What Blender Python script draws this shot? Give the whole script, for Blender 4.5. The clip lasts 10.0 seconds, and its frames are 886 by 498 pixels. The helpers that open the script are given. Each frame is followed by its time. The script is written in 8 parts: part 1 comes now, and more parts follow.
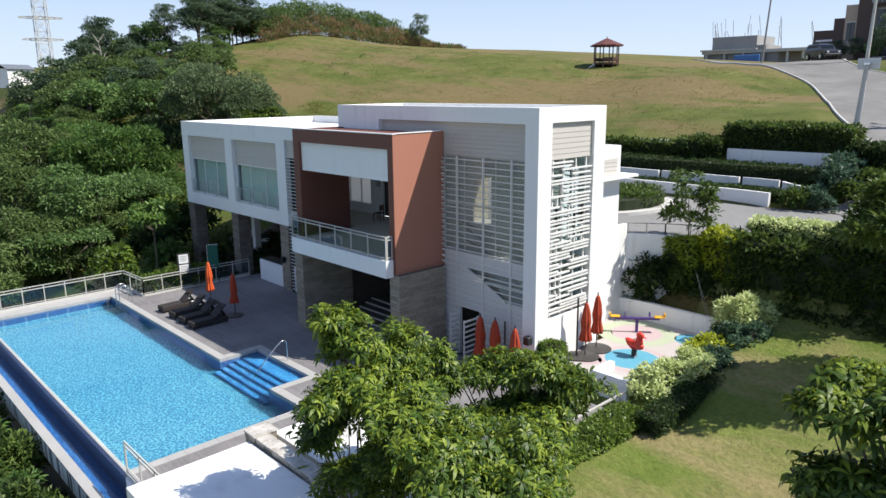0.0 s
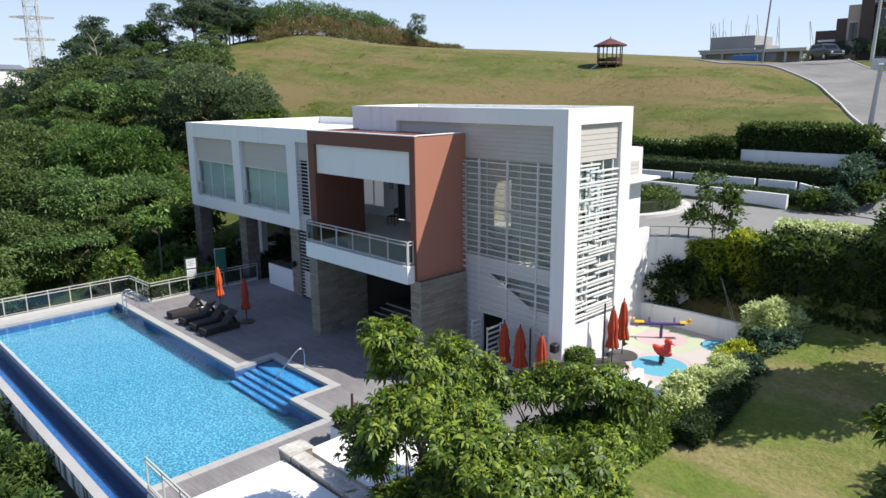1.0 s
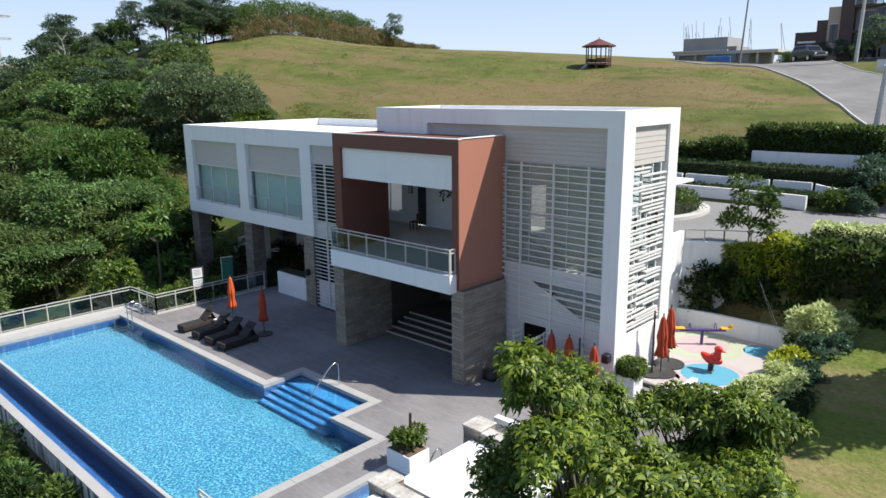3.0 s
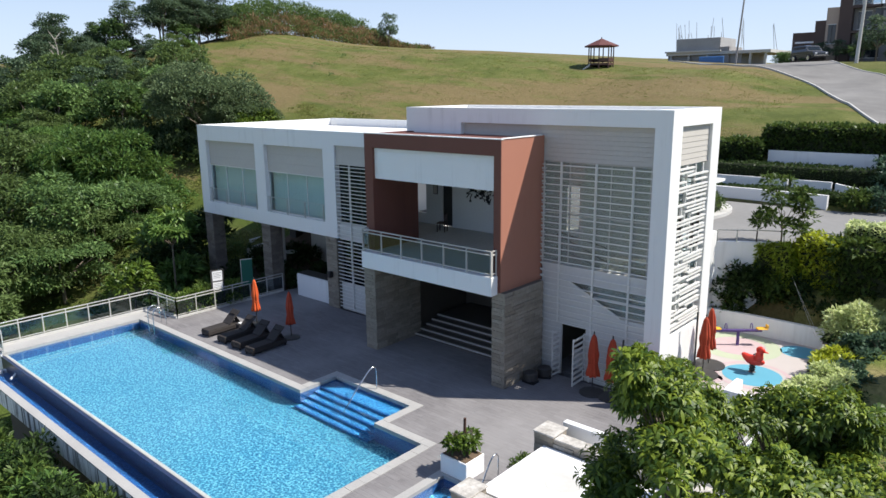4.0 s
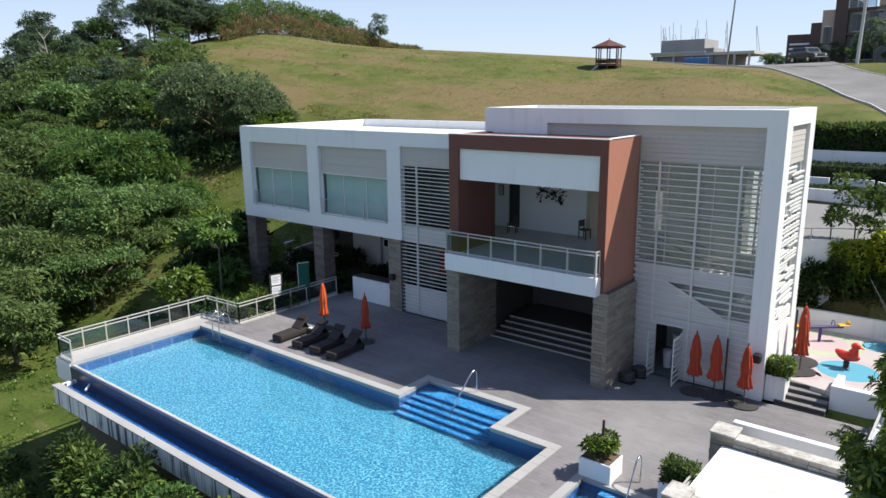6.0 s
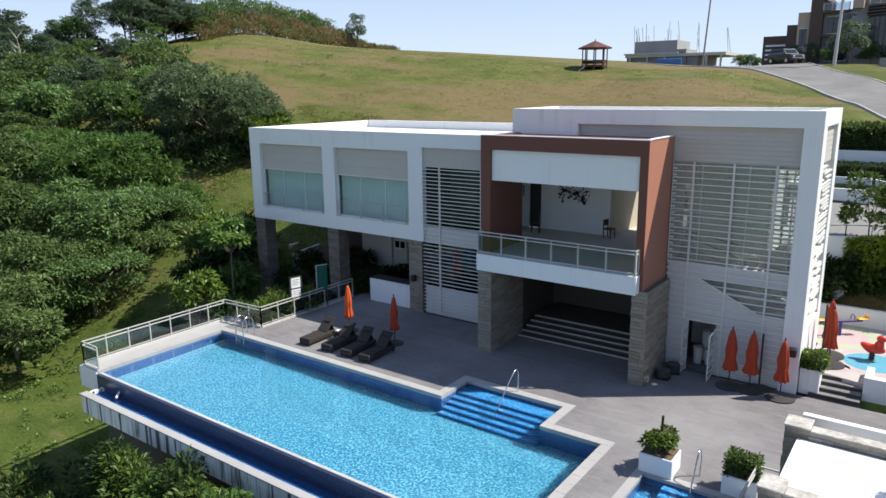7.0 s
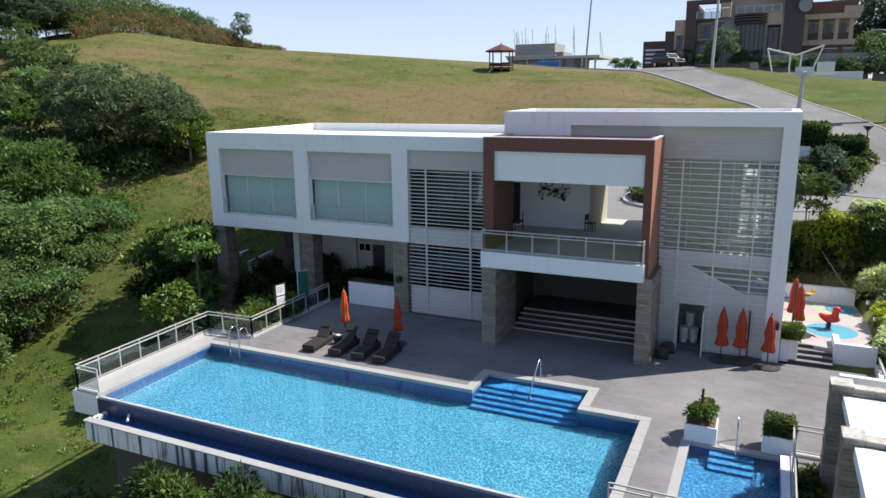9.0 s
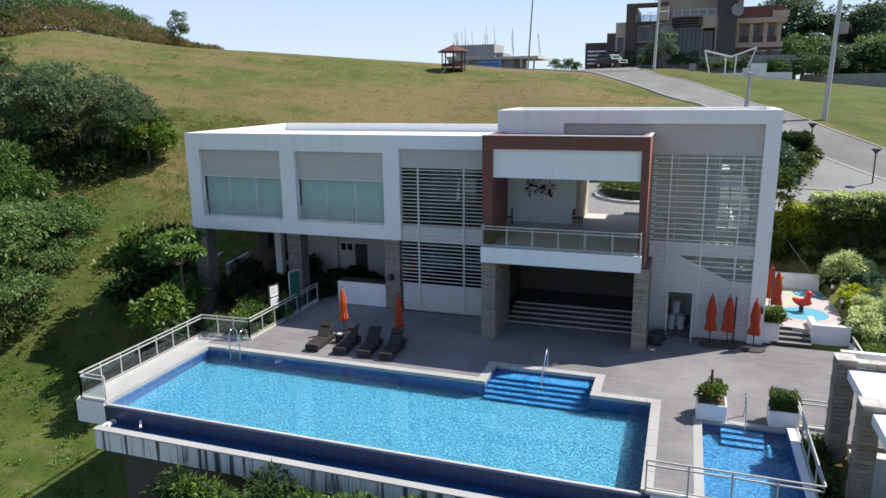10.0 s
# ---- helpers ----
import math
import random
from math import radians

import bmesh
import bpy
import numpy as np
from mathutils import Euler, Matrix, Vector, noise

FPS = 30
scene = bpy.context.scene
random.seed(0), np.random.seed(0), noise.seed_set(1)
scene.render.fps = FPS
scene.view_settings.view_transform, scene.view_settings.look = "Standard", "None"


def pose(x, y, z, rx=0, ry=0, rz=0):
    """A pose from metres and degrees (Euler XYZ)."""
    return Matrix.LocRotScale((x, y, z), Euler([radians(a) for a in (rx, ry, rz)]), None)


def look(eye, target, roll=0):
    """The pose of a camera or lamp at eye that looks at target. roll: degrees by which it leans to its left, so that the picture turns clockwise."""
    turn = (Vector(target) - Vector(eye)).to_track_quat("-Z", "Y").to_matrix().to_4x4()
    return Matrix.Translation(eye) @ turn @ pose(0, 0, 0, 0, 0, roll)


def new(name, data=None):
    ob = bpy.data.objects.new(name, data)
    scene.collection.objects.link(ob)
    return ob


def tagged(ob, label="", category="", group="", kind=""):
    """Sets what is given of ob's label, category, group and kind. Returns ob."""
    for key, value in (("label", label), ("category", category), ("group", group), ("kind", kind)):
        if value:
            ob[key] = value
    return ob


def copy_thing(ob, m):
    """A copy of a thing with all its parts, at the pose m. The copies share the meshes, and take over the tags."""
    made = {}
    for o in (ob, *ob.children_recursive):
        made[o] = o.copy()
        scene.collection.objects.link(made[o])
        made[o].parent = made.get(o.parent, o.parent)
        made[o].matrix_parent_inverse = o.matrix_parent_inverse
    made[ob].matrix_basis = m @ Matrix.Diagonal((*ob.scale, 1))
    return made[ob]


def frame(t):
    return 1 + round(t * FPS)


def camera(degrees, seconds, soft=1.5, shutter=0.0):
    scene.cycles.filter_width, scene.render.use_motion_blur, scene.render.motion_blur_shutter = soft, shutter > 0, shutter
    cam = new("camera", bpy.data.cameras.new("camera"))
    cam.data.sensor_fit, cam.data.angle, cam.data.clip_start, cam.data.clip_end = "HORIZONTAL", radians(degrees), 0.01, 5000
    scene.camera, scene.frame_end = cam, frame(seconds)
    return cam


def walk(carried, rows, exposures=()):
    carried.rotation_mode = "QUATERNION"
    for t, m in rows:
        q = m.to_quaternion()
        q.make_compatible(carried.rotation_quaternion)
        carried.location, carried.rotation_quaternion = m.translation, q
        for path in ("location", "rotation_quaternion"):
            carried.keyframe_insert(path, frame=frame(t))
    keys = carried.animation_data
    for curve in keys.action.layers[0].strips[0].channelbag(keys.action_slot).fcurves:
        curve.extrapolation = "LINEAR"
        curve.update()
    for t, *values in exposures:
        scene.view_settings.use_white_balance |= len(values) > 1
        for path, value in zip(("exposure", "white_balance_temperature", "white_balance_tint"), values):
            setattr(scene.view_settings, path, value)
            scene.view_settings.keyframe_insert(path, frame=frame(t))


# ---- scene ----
cam = camera(64.8, 10.0)
METRES, EYE, TILT, LEAN, TURN = 25.0, 11.66, 0.0, 0.0, 46.7
ROWS = [
    (0.0, 0.0, 0.0, 0.0, -0.14, -12.93, 0.6),
    (0.5, -0.0241, 0.0164, 0.0007, -0.46, -12.93, 0.61),
    (1.0, -0.0498, 0.0324, 0.0016, -0.79, -12.93, 0.62),
    (1.5, -0.0773, 0.0487, 0.0021, -1.1, -12.91, 0.62),
    (2.0, -0.1065, 0.0636, 0.003, -1.41, -12.91, 0.61),
    (2.2, -0.1187, 0.0692, 0.003, -1.54, -12.91, 0.61),
    (3.3, -0.1965, 0.0953, 0.003, -4.69, -12.91, 0.61),
    (3.5, -0.2133, 0.1, 0.003, -4.99, -12.91, 0.61),
    (4.0, -0.2577, 0.1108, 0.0025, -5.05, -12.9, 0.61),
    (4.5, -0.3054, 0.12, 0.0032, -5.06, -12.88, 0.61),
    (5.0, -0.3562, 0.1289, 0.0028, -5.2, -12.86, 0.6),
    (5.5, -0.4087, 0.1374, 0.0026, -6.23, -12.84, 0.6),
    (6.0, -0.4661, 0.1454, 0.0038, -7.88, -12.87, 0.61),
    (6.2, -0.489, 0.1486, 0.0044, -7.93, -12.87, 0.61),
    (7.3, -0.6195, 0.1651, 0.0083, -12.4, -12.89, 0.65),
    (7.5, -0.6437, 0.1683, 0.0091, -13.48, -12.89, 0.66),
    (8.0, -0.7067, 0.1773, 0.0122, -16.45, -12.94, 0.67),
    (8.5, -0.7699, 0.1878, 0.0148, -19.14, -12.97, 0.69),
    (9.0, -0.8336, 0.1996, 0.0162, -21.89, -12.99, 0.7),
    (9.5, -0.8986, 0.2148, 0.0167, -24.79, -13.01, 0.72),
    (10.0, -0.9639, 0.231, 0.0163, -27.69, -13.03, 0.71),
]
walk(cam, [(t, pose(0, 0, EYE, TILT, LEAN, TURN) @ pose(METRES * x, METRES * y, METRES * z, 90 + pitch, roll, yaw)) for t, x, y, z, yaw, pitch, roll in ROWS], [(0.0, 0.43), (10.0, 0.43)])

# ---- light ----
SUN_WAY = Vector((1.0, 0.74, 1.61)).normalized()
SUN_EL = math.asin(SUN_WAY.z)
SUN_AZ = math.atan2(SUN_WAY.x, SUN_WAY.y)
world = bpy.data.worlds.new("sky")
scene.world = world
world.use_nodes = True
wn, wl = world.node_tree.nodes, world.node_tree.links
wn.clear()
w_sky = wn.new("ShaderNodeTexSky")
w_sky.sky_type = "NISHITA"
w_sky.sun_disc = False
w_sky.sun_elevation, w_sky.sun_rotation = SUN_EL, SUN_AZ
w_sky.air_density, w_sky.dust_density, w_sky.ozone_density = 1.0, 0.35, 2.5
w_bg = wn.new("ShaderNodeBackground")
w_bg.inputs["Strength"].default_value = 0.075
w_out = wn.new("ShaderNodeOutputWorld")
# thin high cloud over a slightly blue-shifted sky
w_tint = wn.new("ShaderNodeMix")
w_tint.data_type, w_tint.blend_type = "RGBA", "MULTIPLY"
w_tint.inputs[0].default_value = 1.0
w_tint.inputs[7].default_value = (0.70, 0.945, 1.33, 1)
w_co = wn.new("ShaderNodeTexCoord")
w_map = wn.new("ShaderNodeMapping")
w_map.inputs["Scale"].default_value = (1.6, 1.6, 9.0)
w_noise = wn.new("ShaderNodeTexNoise")
w_noise.inputs["Scale"].default_value, w_noise.inputs["Detail"].default_value = 1.7, 5.0
w_rng = wn.new("ShaderNodeMapRange")
for k, v in zip((1, 2, 3, 4), (0.40, 0.68, 0.0, 0.6)):
    w_rng.inputs[k].default_value = v
w_cloud = wn.new("ShaderNodeMix")
w_cloud.data_type = "RGBA"
w_cloud.inputs[7].default_value = (7.8, 9.0, 10.8, 1)
wl.new(w_sky.outputs[0], w_tint.inputs[6])
wl.new(w_co.outputs["Generated"], w_map.inputs[0])
wl.new(w_map.outputs[0], w_noise.inputs["Vector"])
wl.new(w_noise.outputs["Fac"], w_rng.inputs[0])
# haze thickens towards the horizon
w_sep = wn.new("ShaderNodeSeparateXYZ")
w_haze = wn.new("ShaderNodeMapRange")
for k, v in zip((1, 2, 3, 4), (0.0, 0.33, 0.97, 0.0)):
    w_haze.inputs[k].default_value = v
w_max = wn.new("ShaderNodeMath")
w_max.operation = "MAXIMUM"
wl.new(w_co.outputs["Generated"], w_sep.inputs[0])
wl.new(w_sep.outputs["Z"], w_haze.inputs[0])
wl.new(w_haze.outputs[0], w_max.inputs[0])
wl.new(w_rng.outputs[0], w_max.inputs[1])
wl.new(w_max.outputs[0], w_cloud.inputs[0])
wl.new(w_tint.outputs[2], w_cloud.inputs[6])
wl.new(w_cloud.outputs[2], w_bg.inputs[0])
wl.new(w_bg.outputs[0], w_out.inputs[0])
sun_data = bpy.data.lights.new("sun", "SUN")
sun_data.energy, sun_data.angle, sun_data.color = 5.3, radians(0.53), (1.0, 0.95, 0.87)
sun = new("sun", sun_data)
sun.matrix_world = look(SUN_WAY * 100, (0, 0, 0))

# ---- materials ----


class Nodes:
    """A small helper round a node tree."""

    def __init__(self, name):
        self.mat = bpy.data.materials.new(name)
        self.mat.use_nodes = True
        self.tree = self.mat.node_tree
        self.tree.nodes.clear()
        self.out = self.tree.nodes.new("ShaderNodeOutputMaterial")
        self.bsdf = self.tree.nodes.new("ShaderNodeBsdfPrincipled")
        self.tree.links.new(self.bsdf.outputs[0], self.out.inputs[0])
        self.co = self.tree.nodes.new("ShaderNodeTexCoord")
        self.place = None

    def link(self, a, b):
        self.tree.links.new(a, b)

    def world_co(self):
        if self.place is None:
            g = self.tree.nodes.new("ShaderNodeNewGeometry")
            self.place = g.outputs["Position"]
        return self.place

    def noise(self, scale, detail=4.0, rough=0.6, stretch=None, world=True):
        n = self.tree.nodes.new("ShaderNodeTexNoise")
        n.inputs["Scale"].default_value = scale
        n.inputs["Detail"].default_value = detail
        n.inputs["Roughness"].default_value = rough
        src = self.world_co() if world else self.co.outputs["Object"]
        if stretch:
            m = self.tree.nodes.new("ShaderNodeMapping")
            m.inputs["Scale"].default_value = stretch
            self.link(src, m.inputs[0])
            src = m.outputs[0]
        self.link(src, n.inputs["Vector"])
        return n.outputs["Fac"]

    def ramp(self, fac, stops):
        r = self.tree.nodes.new("ShaderNodeValToRGB")
        r.color_ramp.elements[0].position, r.color_ramp.elements[0].color = stops[0][0], (*stops[0][1], 1)
        r.color_ramp.elements[1].position, r.color_ramp.elements[1].color = stops[-1][0], (*stops[-1][1], 1)
        for p, c in stops[1:-1]:
            e = r.color_ramp.elements.new(p)
            e.color = (*c, 1)
        self.link(fac, r.inputs[0])
        return r.outputs[0]

    def mix(self, fac, a, b, blend="MIX"):
        m = self.tree.nodes.new("ShaderNodeMix")
        m.data_type, m.blend_type = "RGBA", blend
        for k, v in ((0, fac), (6, a), (7, b)):
            if isinstance(v, (int, float)):
                m.inputs[k].default_value = v
            elif isinstance(v, tuple):
                m.inputs[k].default_value = (*v, 1)
            else:
                self.link(v, m.inputs[k])
        return m.outputs[2]

    def math(self, op, a, b=0.0):
        m = self.tree.nodes.new("ShaderNodeMath")
        m.operation = op
        for k, v in ((0, a), (1, b)):
            if isinstance(v, (int, float)):
                m.inputs[k].default_value = v
            else:
                self.link(v, m.inputs[k])
        return m.outputs[0]

    def range(self, v, a, b, c, d):
        m = self.tree.nodes.new("ShaderNodeMapRange")
        self.link(v, m.inputs[0])
        for k, x in zip((1, 2, 3, 4), (a, b, c, d)):
            m.inputs[k].default_value = x
        return m.outputs[0]

    def bump(self, height, strength=0.3, distance=0.02):
        b = self.tree.nodes.new("ShaderNodeBump")
        b.inputs["Strength"].default_value = strength
        b.inputs["Distance"].default_value = distance
        self.link(height, b.inputs["Height"])
        self.link(b.outputs[0], self.bsdf.inputs["Normal"])
        return b

    def random(self):
        return self.tree.nodes.new("ShaderNodeObjectInfo").outputs["Random"]

    def island(self):
        return self.tree.nodes.new("ShaderNodeNewGeometry").outputs["Random Per Island"]

    def base(self, colour, rough=0.6, metal=0.0, spec=0.5):
        if isinstance(colour, tuple):
            self.bsdf.inputs["Base Color"].default_value = (*colour, 1)
        else:
            self.link(colour, self.bsdf.inputs["Base Color"])
        if isinstance(rough, (int, float)):
            self.bsdf.inputs["Roughness"].default_value = rough
        else:
            self.link(rough, self.bsdf.inputs["Roughness"])
        self.bsdf.inputs["Metallic"].default_value = metal
        self.bsdf.inputs["Specular IOR Level"].default_value = spec
        return self.mat


def grained(name, a, b, rough=0.7, big=0.35, fine=14.0, bump=0.15, metal=0.0, spec=0.4, stretch=None, dist=0.01):
    """Two-scale mottled surface between colours a and b."""
    n = Nodes(name)
    f = n.noise(fine, 5, 0.65, stretch)
    g = n.noise(big, 3, 0.5)
    fac = n.math("ADD", n.math("MULTIPLY", f, 0.5), n.math("MULTIPLY", g, 0.5))
    col = n.ramp(fac, [(0.3, a), (0.7, b)])
    n.bump(f, bump, dist)
    return n.base(col, rough, metal, spec)


def stained_paint(name, clean, dirty, amount=0.5, rough=0.55, low=0.56):
    """Exterior paint with soft rain streaks and faint blotches."""
    n = Nodes(name)
    streak = n.noise(1.0, 5, 0.65, (2.2, 2.2, 0.12))
    blot = n.noise(0.5, 4, 0.6)
    grit = n.noise(30, 3, 0.6)
    f = n.range(n.math("MULTIPLY", streak, n.math("ADD", blot, 0.5)), low, low + 0.3, 0.0, amount)
    col = n.mix(f, clean, dirty)
    col = n.mix(n.math("MULTIPLY", grit, 0.06), col, dirty)
    n.bump(grit, 0.08, 0.004)
    return n.base(col, rough, 0, 0.4)


M = {}
M["white"] = stained_paint("white_paint", (0.80, 0.80, 0.79), (0.42, 0.41, 0.38), 0.4)
M["white_wall"] = stained_paint("white_wall_paint", (0.74, 0.73, 0.70), (0.45, 0.43, 0.40), 0.4)
M["cap_stone"] = grained("weathered_cap_stone", (0.20, 0.18, 0.15), (0.66, 0.63, 0.585), 0.85, big=2.6, fine=9, bump=0.4)
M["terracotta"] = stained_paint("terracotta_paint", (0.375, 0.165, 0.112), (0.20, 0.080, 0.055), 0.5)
# maroon is also the terracotta's shaded tone on the balcony box
M["maroon"] = stained_paint("maroon_and_shaded_terracotta", (0.15, 0.055, 0.04), (0.10, 0.04, 0.03), 0.5)
M["interior"] = grained("interior_plaster", (0.74, 0.74, 0.72), (0.82, 0.82, 0.80), 0.8, bump=0.03)
M["cream"] = grained("cream_plaster", (0.46, 0.41, 0.31), (0.52, 0.46, 0.35), 0.8, bump=0.03)
# taupe taken near black, so undercroft shade is put into the colour
M["dark_wall"] = grained("shade_dark_taupe_plaster", (0.075, 0.066, 0.055), (0.105, 0.092, 0.076), 0.8, bump=0.05)
M["siding"] = grained("greige_fibre_cement", (0.47, 0.44, 0.40), (0.54, 0.51, 0.465), 0.6, fine=8, bump=0.06)
M["siding_white"] = grained("pale_fibre_cement", (0.58, 0.57, 0.55), (0.66, 0.65, 0.63), 0.6, fine=8, bump=0.06)
M["slat"] = grained("painted_aluminium_slat", (0.66, 0.655, 0.63), (0.74, 0.735, 0.71), 0.4, fine=20, bump=0.03, spec=0.5)
M["rail"] = grained("pale_powder_coat", (0.40, 0.395, 0.365), (0.50, 0.49, 0.455), 0.4, fine=25, bump=0.03)
M["steel"] = grained("brushed_steel", (0.55, 0.56, 0.57), (0.68, 0.69, 0.70), 0.22, fine=40, metal=1.0, bump=0.02)
M["black"] = grained("black_plastic", (0.015, 0.015, 0.017), (0.03, 0.03, 0.032), 0.5, bump=0.05)
M["charcoal"] = grained("charcoal_metal", (0.035, 0.033, 0.032), (0.06, 0.058, 0.055), 0.5, bump=0.05)
M["wicker"] = grained("dark_wicker", (0.018, 0.015, 0.014), (0.042, 0.034, 0.030), 0.75, fine=60, bump=0.5)
M["orange"] = grained("sun_orange_canvas", (0.56, 0.085, 0.020), (0.70, 0.125, 0.030), 0.85, fine=18, bump=0.2)
M["rust"] = grained("rust_red_canvas", (0.30, 0.036, 0.016), (0.42, 0.062, 0.024), 0.85, fine=18, bump=0.2)
M["wood"] = grained("dark_timber", (0.05, 0.025, 0.018), (0.10, 0.05, 0.035), 0.55, fine=20, stretch=(1, 1, 0.1), bump=0.2)
M["red_roof"] = grained("red_roof_shingle", (0.085, 0.028, 0.024), (0.14, 0.045, 0.037), 0.7, fine=10, bump=0.3)
M["soil"] = grained("soil", (0.09, 0.06, 0.04), (0.16, 0.11, 0.07), 0.95, fine=6, bump=0.5)
M["earth"] = grained("reddish_earth", (0.13, 0.075, 0.05), (0.25, 0.15, 0.10), 0.95, fine=1.2, bump=0.6)
M["bark"] = grained("bark", (0.10, 0.08, 0.06), (0.22, 0.18, 0.14), 0.9, fine=16, stretch=(1, 1, 0.25), bump=0.6)
M["dead_wood"] = grained("bleached_dead_wood", (0.30, 0.27, 0.23), (0.46, 0.42, 0.36), 0.9, fine=10, stretch=(1, 1, 0.2), bump=0.4)
M["concrete"] = grained("concrete", (0.42, 0.41, 0.385), (0.55, 0.54, 0.51), 0.85, fine=5, bump=0.2)
M["paving"] = grained("driveway_concrete", (0.17, 0.167, 0.16), (0.235, 0.23, 0.222), 0.85, big=0.15, fine=3, bump=0.2)
M["coping"] = grained("coping_granite", (0.30, 0.295, 0.285), (0.41, 0.40, 0.385), 0.7, big=0.6, fine=18, bump=0.15)
M["kerb"] = grained("kerb_concrete", (0.42, 0.41, 0.39), (0.54, 0.53, 0.50), 0.85, fine=6, bump=0.2)


def trough_paint():
    """Pale paint with dark runs of damp of uneven length down from the capping."""
    n = Nodes("streaked_wall_paint")
    s = n.noise(1.0, 3, 0.6, (3.4, 3.4, 0.12))
    t = n.noise(1.0, 4, 0.7, (11.0, 11.0, 0.5))
    reach = n.noise(1.0, 2, 0.5, (1.7, 1.7, 0.0))
    sep = n.tree.nodes.new("ShaderNodeSeparateXYZ")
    n.link(n.world_co(), sep.inputs[0])
    drop = n.math("MULTIPLY", n.math("ADD", sep.outputs["Z"], 0.62), -1.0)
    run = n.range(n.math("SUBTRACT", n.math("MULTIPLY", reach, 2.1), drop), -0.05, 0.35, 0.0, 1.0)
    f = n.range(n.math("ADD", n.math("MULTIPLY", s, 0.72), n.math("MULTIPLY", t, 0.28)), 0.50, 0.575, 0.0, 0.95)
    col = n.mix(n.math("MULTIPLY", f, run), (0.76, 0.77, 0.77), (0.035, 0.04, 0.045))
    col = n.mix(n.range(t, 0.5, 0.7, 0.0, 0.3), col, (0.35, 0.36, 0.36))
    n.bump(t, 0.1, 0.005)
    return n.base(col, 0.7)


M["trough"] = trough_paint()


def plank_deck():
    n = Nodes("grey_plank_tile")
    b = n.tree.nodes.new("ShaderNodeTexBrick")
    b.offset = 0.37
    b.inputs["Scale"].default_value = 1.0
    b.inputs["Brick Width"].default_value = 1.2
    b.inputs["Row Height"].default_value = 0.20
    b.inputs["Mortar Size"].default_value = 0.008
    b.inputs["Color1"].default_value = (0.142, 0.134, 0.137, 1)
    b.inputs["Color2"].default_value = (0.206, 0.197, 0.200, 1)
    b.inputs["Mortar"].default_value = (0.08, 0.075, 0.07, 1)
    n.link(n.world_co(), b.inputs["Vector"])
    grain = n.noise(1.0, 5, 0.65, (2.0, 24.0, 1.0))
    big = n.noise(0.22, 4, 0.6)
    col = n.mix(0.55, b.outputs[0], n.ramp(grain, [(0.3, (0.108, 0.101, 0.103)), (0.7, (0.250, 0.241, 0.244))]))
    col = n.mix(n.range(big, 0.42, 0.66, 0.0, 0.45), col, (0.32, 0.31, 0.307))
    n.bump(n.math("ADD", b.outputs[1], n.math("MULTIPLY", grain, -0.4)), 0.3, 0.006)
    return n.base(col, n.range(grain, 0.3, 0.7, 0.75, 0.9), 0, 0.12)


M["deck"] = plank_deck()


def stone_mat(name, a, b, c):
    n = Nodes(name)
    r = n.random()
    i = n.island()
    f = n.noise(9, 5, 0.7)
    g = n.noise(1.2, 3, 0.6)
    col = n.ramp(n.math("FRACT", n.math("ADD", r, i)), [(0.0, a), (0.5, b), (1.0, c)])
    col = n.mix(n.range(f, 0.35, 0.7, 0.0, 0.5), col, tuple(v * 0.6 for v in a))
    col = n.mix(n.range(g, 0.45, 0.7, 0.0, 0.3), col, c)
    n.bump(f, 0.5, 0.015)
    return n.base(col, 0.85, 0, 0.3)


M["stone"] = stone_mat("ledge_stone", (0.215, 0.182, 0.143), (0.27, 0.236, 0.188), (0.335, 0.298, 0.243))
M["stone_brown"] = stone_mat("brown_ledge_stone", (0.15, 0.125, 0.105), (0.20, 0.17, 0.145), (0.26, 0.225, 0.19))
M["stone_pale"] = stone_mat("pale_ledge_stone", (0.27, 0.24, 0.20), (0.38, 0.345, 0.295), (0.50, 0.465, 0.41))
M["grout"] = grained("stone_grout", (0.10, 0.09, 0.075), (0.15, 0.135, 0.11), 0.9, bump=0.3)


def pool_tile(name, a, b, c, cell=0.11, crisp=0.16):
    """Blended glass mosaic with a fine, crisp pattern of ripple light painted in."""
    n = Nodes(name)
    v = n.tree.nodes.new("ShaderNodeTexVoronoi")
    v.distance = "CHEBYCHEV"
    v.inputs["Scale"].default_value = 1 / cell
    v.inputs["Randomness"].default_value = 0.115
    n.link(n.world_co(), v.inputs["Vector"])
    sep = n.tree.nodes.new("ShaderNodeSeparateColor")
    n.link(v.outputs["Color"], sep.inputs[0])
    ripple_light = n.noise(12.5, 3, 0.6)
    f = n.math("ADD", n.math("MULTIPLY", sep.outputs[0], 0.08), n.math("MULTIPLY", ripple_light, 0.92))
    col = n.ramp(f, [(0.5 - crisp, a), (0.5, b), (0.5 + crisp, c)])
    return n.base(col, 0.3, 0, 0.5)


# pool floor mosaics with caustic lights and darks in the colour
M["pool_floor"] = pool_tile("pool_floor_mosaic_caustics", (0.009, 0.092, 0.190), (0.028, 0.168, 0.275), (0.130, 0.350, 0.430), 0.09, 0.105)
M["pool_wall"] = pool_tile("pool_wall_mosaic", (0.008, 0.046, 0.165), (0.012, 0.075, 0.235), (0.035, 0.135, 0.32), 0.07)
M["pool_step"] = pool_tile("pool_step_mosaic", (0.010, 0.095, 0.25), (0.022, 0.155, 0.35), (0.08, 0.29, 0.49), 0.1)
M["kids_floor"] = pool_tile("childrens_mosaic_caustics", (0.008, 0.070, 0.185), (0.016, 0.122, 0.275), (0.09, 0.29, 0.46), 0.09, 0.14)
